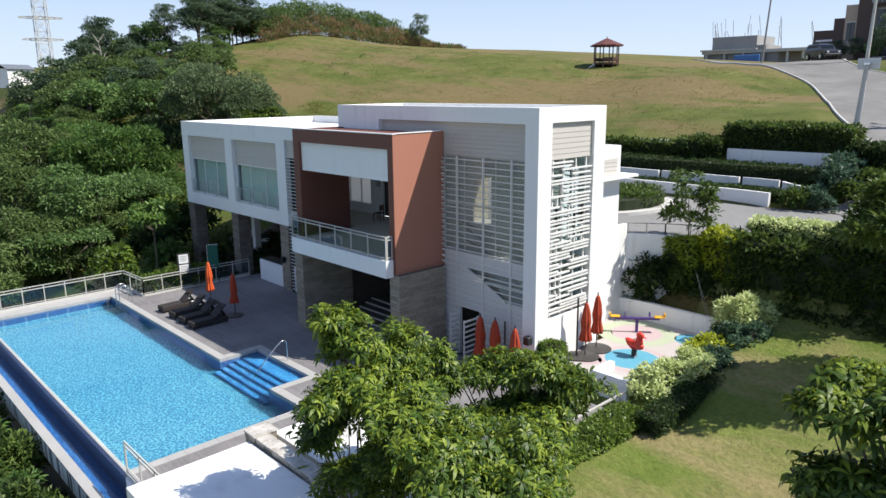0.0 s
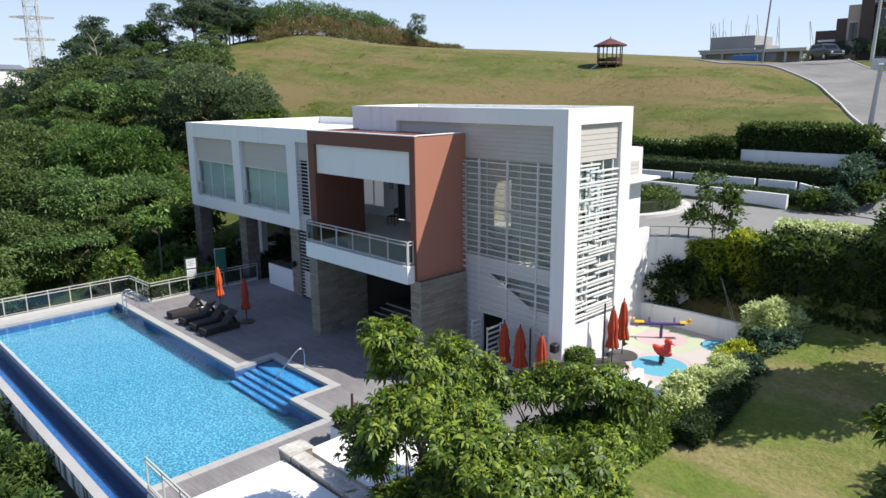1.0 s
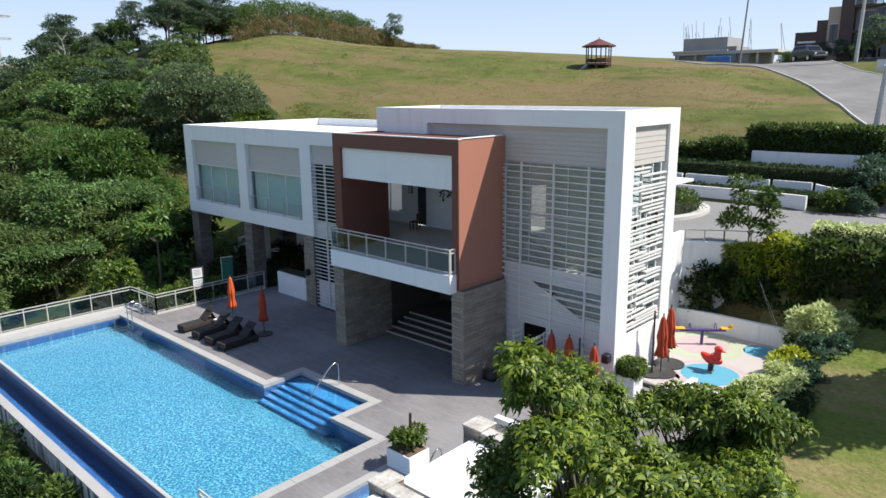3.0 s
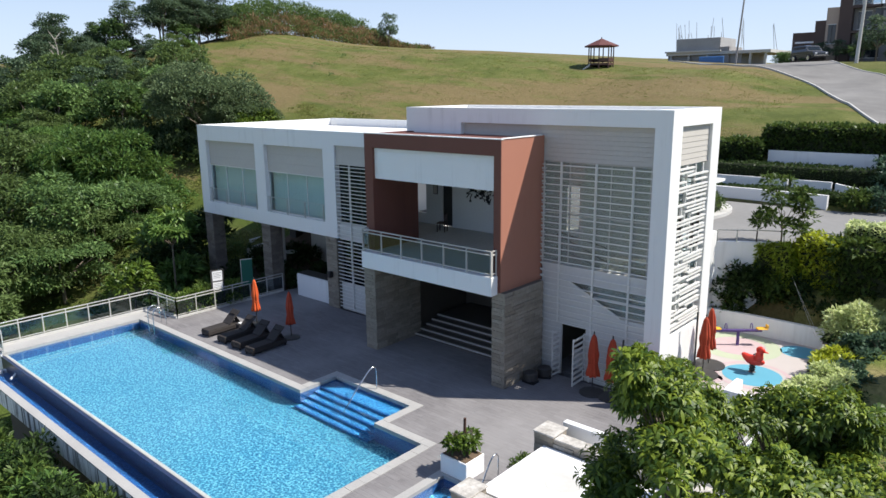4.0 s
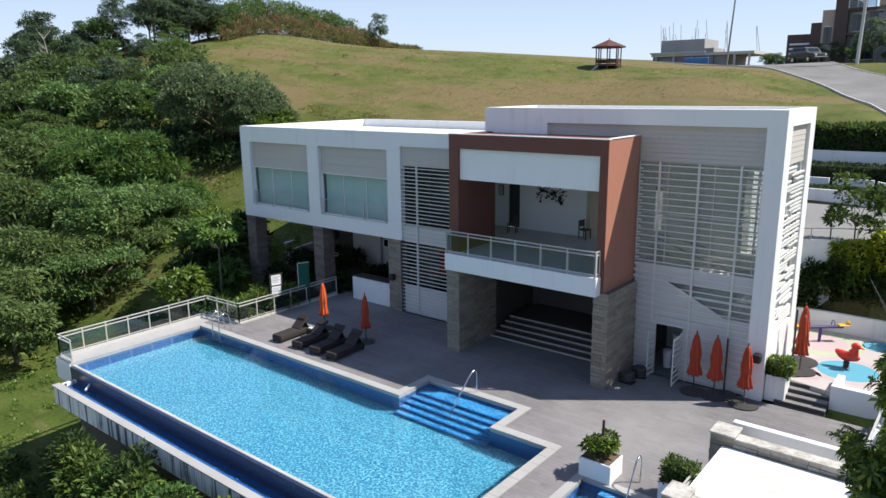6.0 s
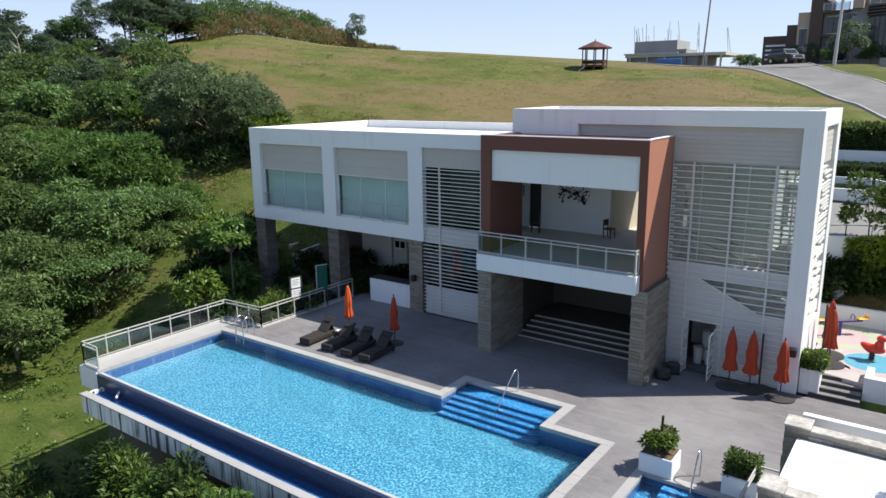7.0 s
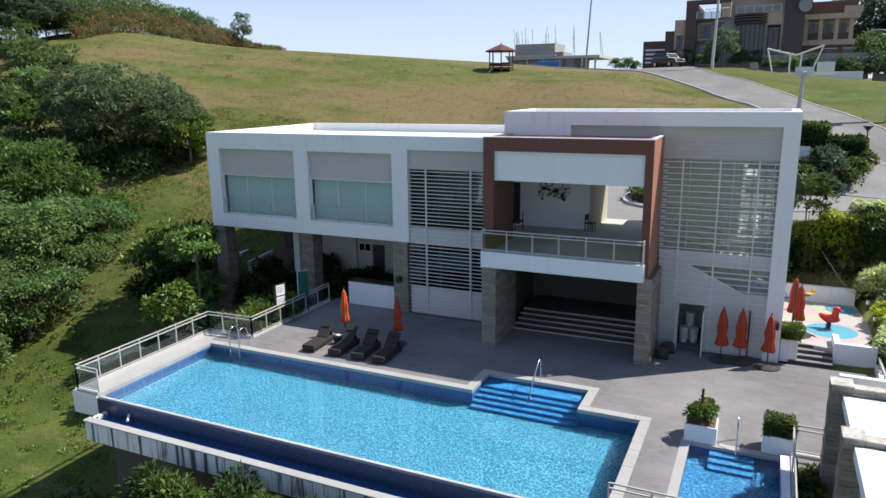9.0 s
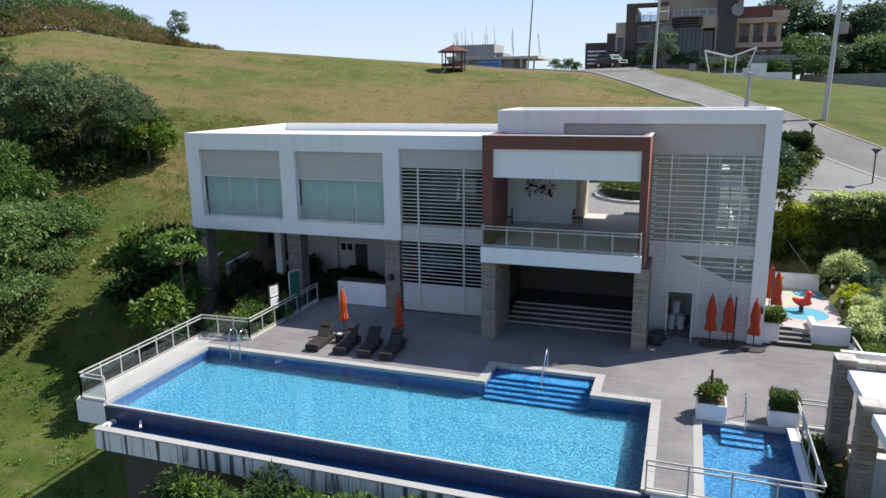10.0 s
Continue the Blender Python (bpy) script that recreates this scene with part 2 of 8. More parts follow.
M["spill"] = pool_tile("spill_wall_mosaic", (0.010, 0.018, 0.045), (0.018, 0.030, 0.075), (0.035, 0.055, 0.11), 0.06)


def water():
    n = Nodes("pool_water")
    n.bsdf.inputs["Transmission Weight"].default_value = 1.0
    n.bsdf.inputs["IOR"].default_value = 1.33
    a = n.noise(6.5, 2, 0.5)
    b = n.noise(16.0, 2, 0.5)
    n.bump(n.math("ADD", n.math("MULTIPLY", a, 0.6), n.math("MULTIPLY", b, 0.4)), 0.085, 0.008)
    return n.base((0.85, 0.96, 1.0), 0.02, 0, 0.28)


M["water"] = water()


def glass(name, tint, rough=0.02, alpha=0.25):
    """Thin pane: mostly clear, with gloss that grows at grazing angles."""
    n = Nodes(name)
    t = n.tree.nodes.new("ShaderNodeBsdfTransparent")
    t.inputs[0].default_value = (*tint, 1)
    g = n.tree.nodes.new("ShaderNodeBsdfGlossy")
    g.inputs["Roughness"].default_value = rough
    fr = n.tree.nodes.new("ShaderNodeLayerWeight")
    fr.inputs[0].default_value = 0.5
    m = n.tree.nodes.new("ShaderNodeMixShader")
    n.link(n.math("ADD", n.math("MULTIPLY", n.math("POWER", fr.outputs["Facing"], 4.0), 0.8), alpha), m.inputs[0])
    n.link(t.outputs[0], m.inputs[1])
    n.link(g.outputs[0], m.inputs[2])
    n.link(m.outputs[0], n.out.inputs[0])
    return n.mat


M["glass"] = glass("clear_glass", (0.82, 0.91, 0.92), alpha=0.07)
def milky_glass(name, film, amount):
    """Clear glass under a milky film that stands in for a lit interior."""
    n = Nodes(name)
    t = n.tree.nodes.new("ShaderNodeBsdfTransparent")
    t.inputs[0].default_value = (0.88, 0.92, 0.90, 1)
    g = n.tree.nodes.new("ShaderNodeBsdfGlossy")
    g.inputs["Roughness"].default_value = 0.05
    d = n.tree.nodes.new("ShaderNodeBsdfDiffuse")
    n.link(n.ramp(n.noise(2.5, 4, 0.6), [(0.3, tuple(v * 0.85 for v in film)), (0.7, film)]), d.inputs[0])
    m = n.tree.nodes.new("ShaderNodeMixShader")
    m.inputs[0].default_value = amount
    n.link(t.outputs[0], m.inputs[1])
    n.link(d.outputs[0], m.inputs[2])
    k = n.tree.nodes.new("ShaderNodeMixShader")
    k.inputs[0].default_value = 0.05
    n.link(m.outputs[0], k.inputs[1])
    n.link(g.outputs[0], k.inputs[2])
    n.link(k.outputs[0], n.out.inputs[0])
    return n.mat


M["glass_stair"] = milky_glass("milky_stair_glass", (0.58, 0.57, 0.52), 0.27)
M["glass_rail"] = glass("rail_glass", (0.66, 0.74, 0.80), alpha=0.06)
M["glass_dark"] = glass("tinted_glass", (0.26, 0.33, 0.35), alpha=0.04)


def leaf_mat(name, dark, mid, light, sheen=0.35, glow=0.3, vary=0.15, patch=0.35, grain=0.55):
    n = Nodes(name)
    i = n.island()
    r = n.random()
    g = n.noise(0.7, 2, 0.5)
    f = n.math("ADD", n.math("MULTIPLY", i, grain), n.math("ADD", n.math("MULTIPLY", g, patch), n.math("MULTIPLY", r, vary)))
    col = n.ramp(f, [(0.2, dark), (0.55, mid), (0.85, light)])
    n.base(col, 0.45, 0, sheen)
    t = n.tree.nodes.new("ShaderNodeBsdfTranslucent")
    n.link(n.mix(0.5, col, light), t.inputs[0])
    m = n.tree.nodes.new("ShaderNodeMixShader")
    m.inputs[0].default_value = glow
    n.link(n.bsdf.outputs[0], m.inputs[1])
    n.link(t.outputs[0], m.inputs[2])
    n.link(m.outputs[0], n.out.inputs[0])
    return n.mat


M["leaf"] = leaf_mat("green_leaf", (0.032, 0.062, 0.014), (0.070, 0.118, 0.026), (0.140, 0.195, 0.045), 0.15)
M["leaf_bright"] = leaf_mat("bright_green_leaf", (0.045, 0.085, 0.012), (0.105, 0.175, 0.024), (0.21, 0.29, 0.05))
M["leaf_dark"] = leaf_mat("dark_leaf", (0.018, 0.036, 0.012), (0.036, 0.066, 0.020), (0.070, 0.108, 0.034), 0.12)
M["leaf_whorl"] = leaf_mat("glossy_whorl_leaf", (0.022, 0.050, 0.009), (0.060, 0.112, 0.017), (0.23, 0.295, 0.034), 0.28, 0.30, 0.1, 0.5)
M["leaf_gold"] = leaf_mat("golden_leaf", (0.14, 0.20, 0.012), (0.35, 0.42, 0.028), (0.58, 0.60, 0.055), glow=0.38)
M["leaf_pale"] = leaf_mat("variegated_leaf", (0.27, 0.34, 0.11), (0.50, 0.58, 0.23), (0.74, 0.80, 0.44), glow=0.38)
M["leaf_lime"] = leaf_mat("lime_leaf", (0.11, 0.17, 0.012), (0.25, 0.34, 0.03), (0.45, 0.52, 0.07), glow=0.38)
M["leaf_blue"] = leaf_mat("blue_green_leaf", (0.026, 0.062, 0.038), (0.060, 0.118, 0.070), (0.125, 0.205, 0.12))
M["wood_green"] = leaf_mat("wood_green_leaf", (0.020, 0.044, 0.015), (0.069, 0.128, 0.041), (0.189, 0.295, 0.094), 0.2, 0.32, 0.3, 0.55, 0.34)
M["wood_lush"] = leaf_mat("lush_green_leaf", (0.023, 0.055, 0.014), (0.078, 0.154, 0.036), (0.217, 0.338, 0.082), 0.25, 0.34, 0.2, 0.5, 0.4)
M["wood_olive"] = leaf_mat("olive_wood_leaf", (0.025, 0.045, 0.014), (0.075, 0.120, 0.035), (0.163, 0.234, 0.077), 0.2, 0.34, 0.3, 0.55, 0.34)
M["wood_grey"] = leaf_mat("grey_green_leaf", (0.029, 0.049, 0.022), (0.086, 0.128, 0.060), (0.204, 0.273, 0.132), 0.12, 0.32, 0.3, 0.55, 0.34)
M["wood_dark"] = leaf_mat("dark_blue_green_leaf", (0.026, 0.050, 0.028), (0.069, 0.115, 0.063), (0.156, 0.221, 0.124), 0.3, 0.3, 0.25)
M["dry"] = leaf_mat("dry_scrub", (0.15, 0.085, 0.045), (0.27, 0.17, 0.09), (0.37, 0.27, 0.15), 0.1)
M["blade"] = leaf_mat("meadow_grass_blade", (0.105, 0.140, 0.028), (0.19, 0.225, 0.055), (0.30, 0.29, 0.10), 0.1, 0.4)
# near-black colour that stands in for the shade inside hedges
M["core"] = grained("hedge_inner_shade", (0.012, 0.02, 0.008), (0.03, 0.04, 0.015), 0.95, fine=5, bump=0.6)


def grass_mat(name, low, mid, high, dry, amount, tuftc):
    n = Nodes(name)
    big = n.noise(1.0, 4, 0.62, (0.035, 0.10, 0.10))
    band = n.noise(1.0, 5, 0.7, (0.16, 0.5, 0.5))
    midn = n.noise(0.3, 5, 0.65)
    fine = n.noise(5, 6, 0.75)
    tuft = n.noise(1.3, 5, 0.7)
    col = n.ramp(midn, [(0.3, low), (0.52, mid), (0.72, high)])
    col = n.mix(n.range(n.math("ADD", n.math("MULTIPLY", big, 0.65), n.math("MULTIPLY", band, 0.35)), 0.45, 0.55, 0.0, amount), col, dry)
    col = n.mix(n.range(band, 0.60, 0.72, 0.0, 0.35), col, (0.26, 0.23, 0.12))
    col = n.mix(n.range(fine, 0.35, 0.75, 0.0, 0.55), col, tuple(v * 0.35 for v in low))
    col = n.mix(n.range(tuft, 0.57, 0.74, 0.0, 0.6), col, tuftc)
    n.bump(n.math("ADD", fine, n.math("MULTIPLY", tuft, 0.8)), 0.9, 0.12)
    return n.base(col, 0.9, 0, 0.15)


M["grass"] = grass_mat("hill_grass", (0.076, 0.098, 0.020), (0.128, 0.145, 0.036), (0.182, 0.182, 0.060), (0.225, 0.160, 0.080), 0.85, (0.055, 0.078, 0.018))
M["meadow"] = grass_mat("meadow_grass", (0.056, 0.088, 0.016), (0.096, 0.132, 0.026), (0.150, 0.178, 0.045), (0.165, 0.138, 0.060), 0.5, (0.036, 0.060, 0.012))
M["lawn"] = grass_mat("lawn_grass", (0.095, 0.145, 0.024), (0.155, 0.203, 0.040), (0.225, 0.250, 0.068), (0.33, 0.265, 0.13), 0.85, (0.080, 0.135, 0.024))


def asphalt_mat():
    n = Nodes("worn_road_concrete")
    f = n.noise(30, 4, 0.7)
    g = n.noise(0.25, 4, 0.6)
    col = n.ramp(g, [(0.3, (0.16, 0.156, 0.15)), (0.7, (0.25, 0.243, 0.232))])
    col = n.mix(n.math("MULTIPLY", f, 0.25), col, (0.085, 0.082, 0.079))
    n.bump(f, 0.2, 0.006)
    return n.base(col, 0.95, 0, 0.12)


M["road"] = asphalt_mat()


def flat_rubber(name, c):
    return grained(name, tuple(v * 0.88 for v in c), c, 0.9, fine=40, bump=0.2)


M["rub_white"] = flat_rubber("pale_rubber", (0.45, 0.41, 0.395))
M["rub_pink"] = flat_rubber("pink_rubber", (0.47, 0.36, 0.37))
M["rub_green"] = flat_rubber("sage_rubber", (0.40, 0.44, 0.32))
M["rub_blue"] = flat_rubber("blue_rubber", (0.10, 0.33, 0.45))
M["red"] = grained("red_plastic", (0.60, 0.035, 0.02), (0.70, 0.05, 0.03), 0.4, bump=0.02)
M["yellow"] = grained("yellow_plastic", (0.70, 0.36, 0.02), (0.78, 0.42, 0.03), 0.4, bump=0.02)
M["purple"] = grained("purple_steel", (0.06, 0.035, 0.16), (0.09, 0.05, 0.22), 0.4, bump=0.02)
M["blue_tarp"] = grained("blue_tarpaulin", (0.04, 0.13, 0.35), (0.07, 0.2, 0.46), 0.5, bump=0.3)
M["green_board"] = grained("green_board_paint", (0.01, 0.09, 0.065), (0.015, 0.12, 0.085), 0.5, bump=0.02)
M["car_paint"] = grained("dark_blue_car_paint", (0.012, 0.016, 0.026), (0.018, 0.022, 0.034), 0.18, bump=0.0, spec=0.7)
M["dark_pane"] = grained("dark_house_glass", (0.012, 0.016, 0.022), (0.02, 0.026, 0.034), 0.08, bump=0.0, spec=0.6)
M["brown_wall"] = grained("brown_house_paint", (0.075, 0.05, 0.042), (0.115, 0.08, 0.066), 0.8, bump=0.1)
M["grey_wall"] = grained("grey_house_paint", (0.23, 0.22, 0.21), (0.30, 0.285, 0.275), 0.8, bump=0.1)
M["peach_wall"] = grained("peach_house_paint", (0.40, 0.305, 0.23), (0.47, 0.37, 0.29), 0.8, bump=0.1)
M["slate_roof"] = grained("blue_grey_roof_sheet", (0.10, 0.115, 0.135), (0.15, 0.17, 0.195), 0.6, fine=2, bump=0.2)
M["block"] = grained("bare_block_wall", (0.27, 0.265, 0.26), (0.36, 0.355, 0.345), 0.95, fine=3, bump=0.3)

# ---- mesh helpers ----


def box(bm, x0, x1, y0, y1, z0, z1, bevel=0.0):
    """An upright box, with its edges chamfered where bevel is given."""
    r = bmesh.ops.create_cube(bm, size=1.0, matrix=Matrix.Translation(((x0 + x1) / 2, (y0 + y1) / 2, (z0 + z1) / 2)) @ Matrix.Diagonal((x1 - x0, y1 - y0, z1 - z0, 1)))
    if bevel:
        es = list({e for v in r["verts"] for e in v.link_edges})
        bmesh.ops.bevel(bm, geom=es, offset=bevel, segments=1, affect="EDGES", profile=0.5)
    return bm


def tube(bm, a, b, r0, r1=None, seg=8, caps=True):
    """A round bar from a to b."""
    a, b = Vector(a), Vector(b)
    d = b - a
    m = Matrix.Translation((a + b) / 2) @ d.to_track_quat("Z", "Y").to_matrix().to_4x4()
    bmesh.ops.create_cone(bm, cap_ends=caps, segments=seg, radius1=r0, radius2=r0 if r1 is None else r1, depth=d.length, matrix=m)
    return bm


def bar(bm, a, b, w, h):
    """A square bar from a to b, w wide and h high."""
    a, b = Vector(a), Vector(b)
    d = b - a
    m = Matrix.Translation((a + b) / 2) @ d.to_track_quat("X", "Z").to_matrix().to_4x4() @ Matrix.Diagonal((d.length, w, h, 1))
    bmesh.ops.create_cube(bm, size=1.0, matrix=m)
    return bm


def prism(bm, pts, z0, z1):
    """An upright prism over the plan pts (anticlockwise)."""
    lo = [bm.verts.new((x, y, z0)) for x, y in pts]
    hi = [bm.verts.new((x, y, z1)) for x, y in pts]
    bm.faces.new(list(reversed(lo)))
    bm.faces.new(hi)
    for i in range(len(pts)):
        j = (i + 1) % len(pts)
        bm.faces.new((lo[i], lo[j], hi[j], hi[i]))
    return bm


def lathe(bm, profile, at=(0, 0, 0), seg=20, squash=None):
    """A turned body from (radius, height) pairs."""
    rings = []
    for r, z in profile:
        ring = []
        for i in range(seg):
            a = 2 * math.pi * i / seg
            k = squash(i / seg, z) if squash else 1.0
            ring.append(bm.verts.new((at[0] + r * k * math.cos(a), at[1] + r * k * math.sin(a), at[2] + z)))
        rings.append(ring)
    for a, b in zip(rings, rings[1:]):
        for i in range(seg):
            j = (i + 1) % seg
            bm.faces.new((a[i], a[j], b[j], b[i]))
    bm.faces.new(list(reversed(rings[0])))
    bm.faces.new(rings[-1])
    return bm


def part(name, bm, material, parent=None, label="", smooth=False):
    """Links a bmesh as one mesh object under its thing or part."""
    me = bpy.data.meshes.new(name)
    bm.to_mesh(me)
    bm.free()
    me.materials.append(M[material] if isinstance(material, str) else material)
    if smooth:
        for p in me.polygons:
            p.use_smooth = True
    ob = new(name, me)
    if parent is not None:
        ob.parent = parent
    if label:
        ob["label"] = label
    return ob


def shared(name, me, parent, m):
    """One more object on a mesh that its likes share."""
    ob = new(name, me)
    ob.parent = parent
    ob.matrix_basis = m
    return ob


def thing(name, label, category, group="", kind="", at=(0, 0, 0), turn=0.0):
    ob = new(name)
    ob.empty_display_size = 0.1
    ob.matrix_basis = pose(*at, 0, 0, turn)
    return tagged(ob, label, category, group, kind)


def B():
    return bmesh.new()


def array_mesh(name, verts, faces, material, smooth=False):
    me = bpy.data.meshes.new(name)
    n, k = len(faces), faces.shape[1]
    me.vertices.add(len(verts))
    me.vertices.foreach_set("co", np.ascontiguousarray(verts, dtype=np.float32).ravel())
    me.loops.add(n * k)
    me.loops.foreach_set("vertex_index", np.ascontiguousarray(faces, dtype=np.int32).ravel())
    me.polygons.add(n)
    me.polygons.foreach_set("loop_start", np.arange(n, dtype=np.int32) * k)
    if smooth:
        me.polygons.foreach_set("use_smooth", np.ones(n, dtype=bool))
    me.update(calc_edges=True)
    me.materials.append(M[material] if isinstance(material, str) else material)
    return me


def unit(v):
    return v / np.maximum(np.linalg.norm(v, axis=-1, keepdims=True), 1e-9)


def leaf_quads(places, ways, rng, length=0.2, width=0.09, droop=0.3, spread=0.5):
    """Folded rhombic leaves that start at places and point along ways. Returns verts, faces."""
    n = len(places)
    d = unit(ways + rng.normal(0, spread, (n, 3)))
    d[:, 2] -= droop * rng.random(n)
    d = unit(d)
    side = unit(np.cross(d, rng.normal(0, 0.35, (n, 3)) + np.array([0, 0, 1.0])))
    up = np.cross(side, d)
    l = length * (0.65 + 0.7 * rng.random((n, 1)))
    w = width * (0.65 + 0.7 * rng.random((n, 1)))
    v = np.empty((n, 4, 3))
    v[:, 0] = places
    mid = places + d * l * 0.5
    v[:, 1] = mid + side * w * 0.5 + up * w * 0.18
    v[:, 2] = places + d * l - up * l * 0.12
    v[:, 3] = mid - side * w * 0.5 + up * w * 0.18
    return v.reshape(-1, 3), np.arange(4 * n).reshape(-1, 4)

# ---- ground ----


def step(a, b, v):
    t = min(1.0, max(0.0, (v - a) / (b - a)))
    return t * t * (3 - 2 * t)


def pad(x, y, x0, x1, y0, y1, soft):
    return step(x0 - soft, x0, x) * (1 - step(x1, x1 + soft, x)) * step(y0 - soft, y0, y) * (1 - step(y1, y1 + soft, y))


def ground(x, y):
    """The lie of the land."""
    west = min(60.0, max(0.0, -45 - x))
    rise = 7.0 + 0.28 * (y - 47) + 0.13 * west - 0.13 * max(0.0, x + 20)
    rise -= 0.09 * max(0.0, 33 - y) + 0.05 * max(0.0, 47 - y) * min(1.0, west / 15)
    crest = 13.75 + 0.082 * min(90.0, max(0.0, -36 - x)) - 0.10 * min(30.0, max(0.0, x + 22))
    k = 1.1
    hill = crest - k * math.log1p(math.exp(min(40.0, (crest - rise) / k)))
    hill += 0.006 * max(0.0, y - 90)
    hill += 1.7 * math.exp(-((x + 117) / 13) ** 2 - ((y - 74) / 13) ** 2) + 2.2 * math.exp(-((x + 123) / 9) ** 2 - ((y - 52) / 7) ** 2)
    hill -= 0.13 * min(80.0, max(0.0, -122 - x)) * (1 - step(50, 66, y))
    hill -= 1.7 * step(-36, -24, x) * step(54, 70, y) * (1 - step(76, 90, y)) * (1 - 0.6 * step(-16, -4, x))
    hill += 0.65 * math.exp(-((x + 31) / 13) ** 2 - ((y - 93) / 9) ** 2)
    hill = max(hill, -4.6 - 0.02 * max(0.0, 30 - y))
    lawn = 0.25 + 0.2 * max(0.0, min(y, 31.5) - 20.5)
    z = hill
    w = step(-16.5, -13.5, x) * (1 - step(31.5, 33.0, y))
    z += (lawn - z) * w
    w = pad(x, y, -42.0, -4.0, 32.5, 42.5, 2.5)
    z += (4.5 - z) * w
    w = pad(x, y, -40.0, -15.4, 42.4, 44.2, 0.5)
    z += (4.8 - z) * w
    w = pad(x, y, -40.0, -15.0, 44.9, 46.4, 0.6)
    z += (5.45 - z) * w
    w = pad(x, y, -41.5, -15.0, 7.5, 27.5, 2.2)
    z += (-0.45 - z) * w
    w = pad(x, y, -19.0, -13.0, 21.5, 30.0, 0.7)
    z += (0.3 - z) * w
    w = pad(x, y, -24.0, -13.2, 8.0, 21.4, 0.5)
    z += (-0.4 - z) * w
    w = pad(x, y, -42.6, -16.6, 7.6, 13.6, 1.0)
    z += (-2.2 - z) * w
    w = pad(x, y, -44.5, -12.0, -8, 5.6, 2.0) * (1 - step(-18.0, -9.0, x))
    z += (-5.1 + 1.8 * step(-36.0, -18.0, x) - z) * w * 0.95
    z += 0.25 * noise.noise((x * 0.06, y * 0.06, 0.3)) * step(0, 1, abs(z - 4.5)) * (1 - pad(x, y, -42, -4, 6, 45, 3))
    return z


def axis(marks):
    out = []
    for a, b, s in marks:
        n = max(1, round((b - a) / s))
        out += [a + (b - a) * i / n for i in range(n)]
    return out + [marks[-1][1]]


gx = axis([(-1600, -400, 150), (-400, -180, 20), (-180, -100, 5), (-100, -60, 2), (-60, 10, 0.8), (10, 60, 3), (60, 300, 30), (300, 1600, 160)])
gy = axis([(-400, -60, 30), (-60, -10, 4), (-10, 60, 0.8), (60, 110, 1.6), (110, 180, 5), (180, 500, 30), (500, 2500, 200)])
gv = np.array([(x, y, ground(x, y)) for y in gy for x in gx])
gi = np.arange(len(gx) * len(gy)).reshape(len(gy), len(gx))
gf = np.stack([gi[:-1, :-1], gi[:-1, 1:], gi[1:, 1:], gi[1:, :-1]], -1).reshape(-1, 4)
gmid = (gv[gf[:, 0]] + gv[gf[:, 2]]) / 2
land = new("ground", array_mesh("ground", gv, gf, "grass", True))
tagged(land, "sloping sunlit grass hillside with dry brown patches", "ground", kind="structure")

land.data.materials.append(M["lawn"])
wob = np.array([3 * noise.noise((q[0] * 0.25, q[1] * 0.25, 1.7)) for q in gmid])
fresh = (gmid[:, 1] + wob < 3.5) | ((gmid[:, 0] > -14.5) & (gmid[:, 1] < 33) & (gmid[:, 1] > -60)) 
land.data.materials.append(M["meadow"])
verge = (gmid[:, 0] > -4.8 - 0.64 * (gmid[:, 1] - 52.2)) & (gmid[:, 1] > 48) & (gmid[:, 1] < 112)
mead = verge | (gmid[:, 0] < -40) & (gmid[:, 1] + 1.5 * wob < 31) & ~fresh | (gmid[:, 0] < -40) & (gmid[:, 1] < 4)
land.data.materials.append(M["soil"])
bed = (gmid[:, 0] > -49.2) & (gmid[:, 0] < -40) & (gmid[:, 1] > 20.4) & (gmid[:, 1] < 30.5)
land.data.polygons.foreach_set("material_index", np.where(bed, 3, np.where(mead, 2, fresh)).astype(np.int32))

# ---- clubhouse ----
FY = 20.8
club = thing("clubhouse", "white two-storey modern clubhouse with terracotta balcony box and slatted screens", "building")


def cpart(name, material, boxes, label="", bevel=0.0, parent=None):
    bm = B()
    for b in boxes:
        box(bm, *b, bevel)
    return part(name, bm, material, parent or club, label)


# left wing: a white frame carried on columns
WL, WR, WT, WB = -48.75, -35.1, 9.65, 3.97
cpart("wing_frame", "white", [
    (WL, WR, FY, FY + 0.4, 8.70, WT), (WL, WR, FY, FY + 0.4, WB, 4.75),
    (WL, -47.85, FY, FY + 0.4, 4.75, 8.70), (-42.4, -41.45, FY, FY + 0.4, 4.75, 8.70), (-36.05, WR, FY, FY + 0.4, 4.75, 8.70),
], "white painted concrete frame")
cpart("wing_side_wall", "white", [(WL, WL + 0.3, FY + 0.4, 31.9, WB, WT)])
cpart("wing_back_wall", "white", [(WL + 0.3, -35.0, 31.6, 31.9, WB, WT + 0.02), (-31.0, -29.7, 31.6, 31.9, WB, WT + 0.02), (-35.0, -31.0, 31.6, 31.9, WB, 5.1), (-35.0, -31.0, 31.6, 31.9, 7.6, WT + 0.02)])
cpart("wing_slab", "white", [(WL + 0.3, -29.7, FY + 0.4, 31.6, WB, 4.3)])
cpart("roof", "white_wall", [(WL + 0.3, -29.7, FY + 0.4, 31.6, 8.95, 9.15)], "white waterproofed flat roof")
cpart("roof_beam", "white", [(WR, -29.75, FY, FY + 0.3, 8.93, WT)])
cpart("wing_partition", "interior", [(-35.3, -35.1, FY + 0.4, 31.6, 4.3, 8.95)])


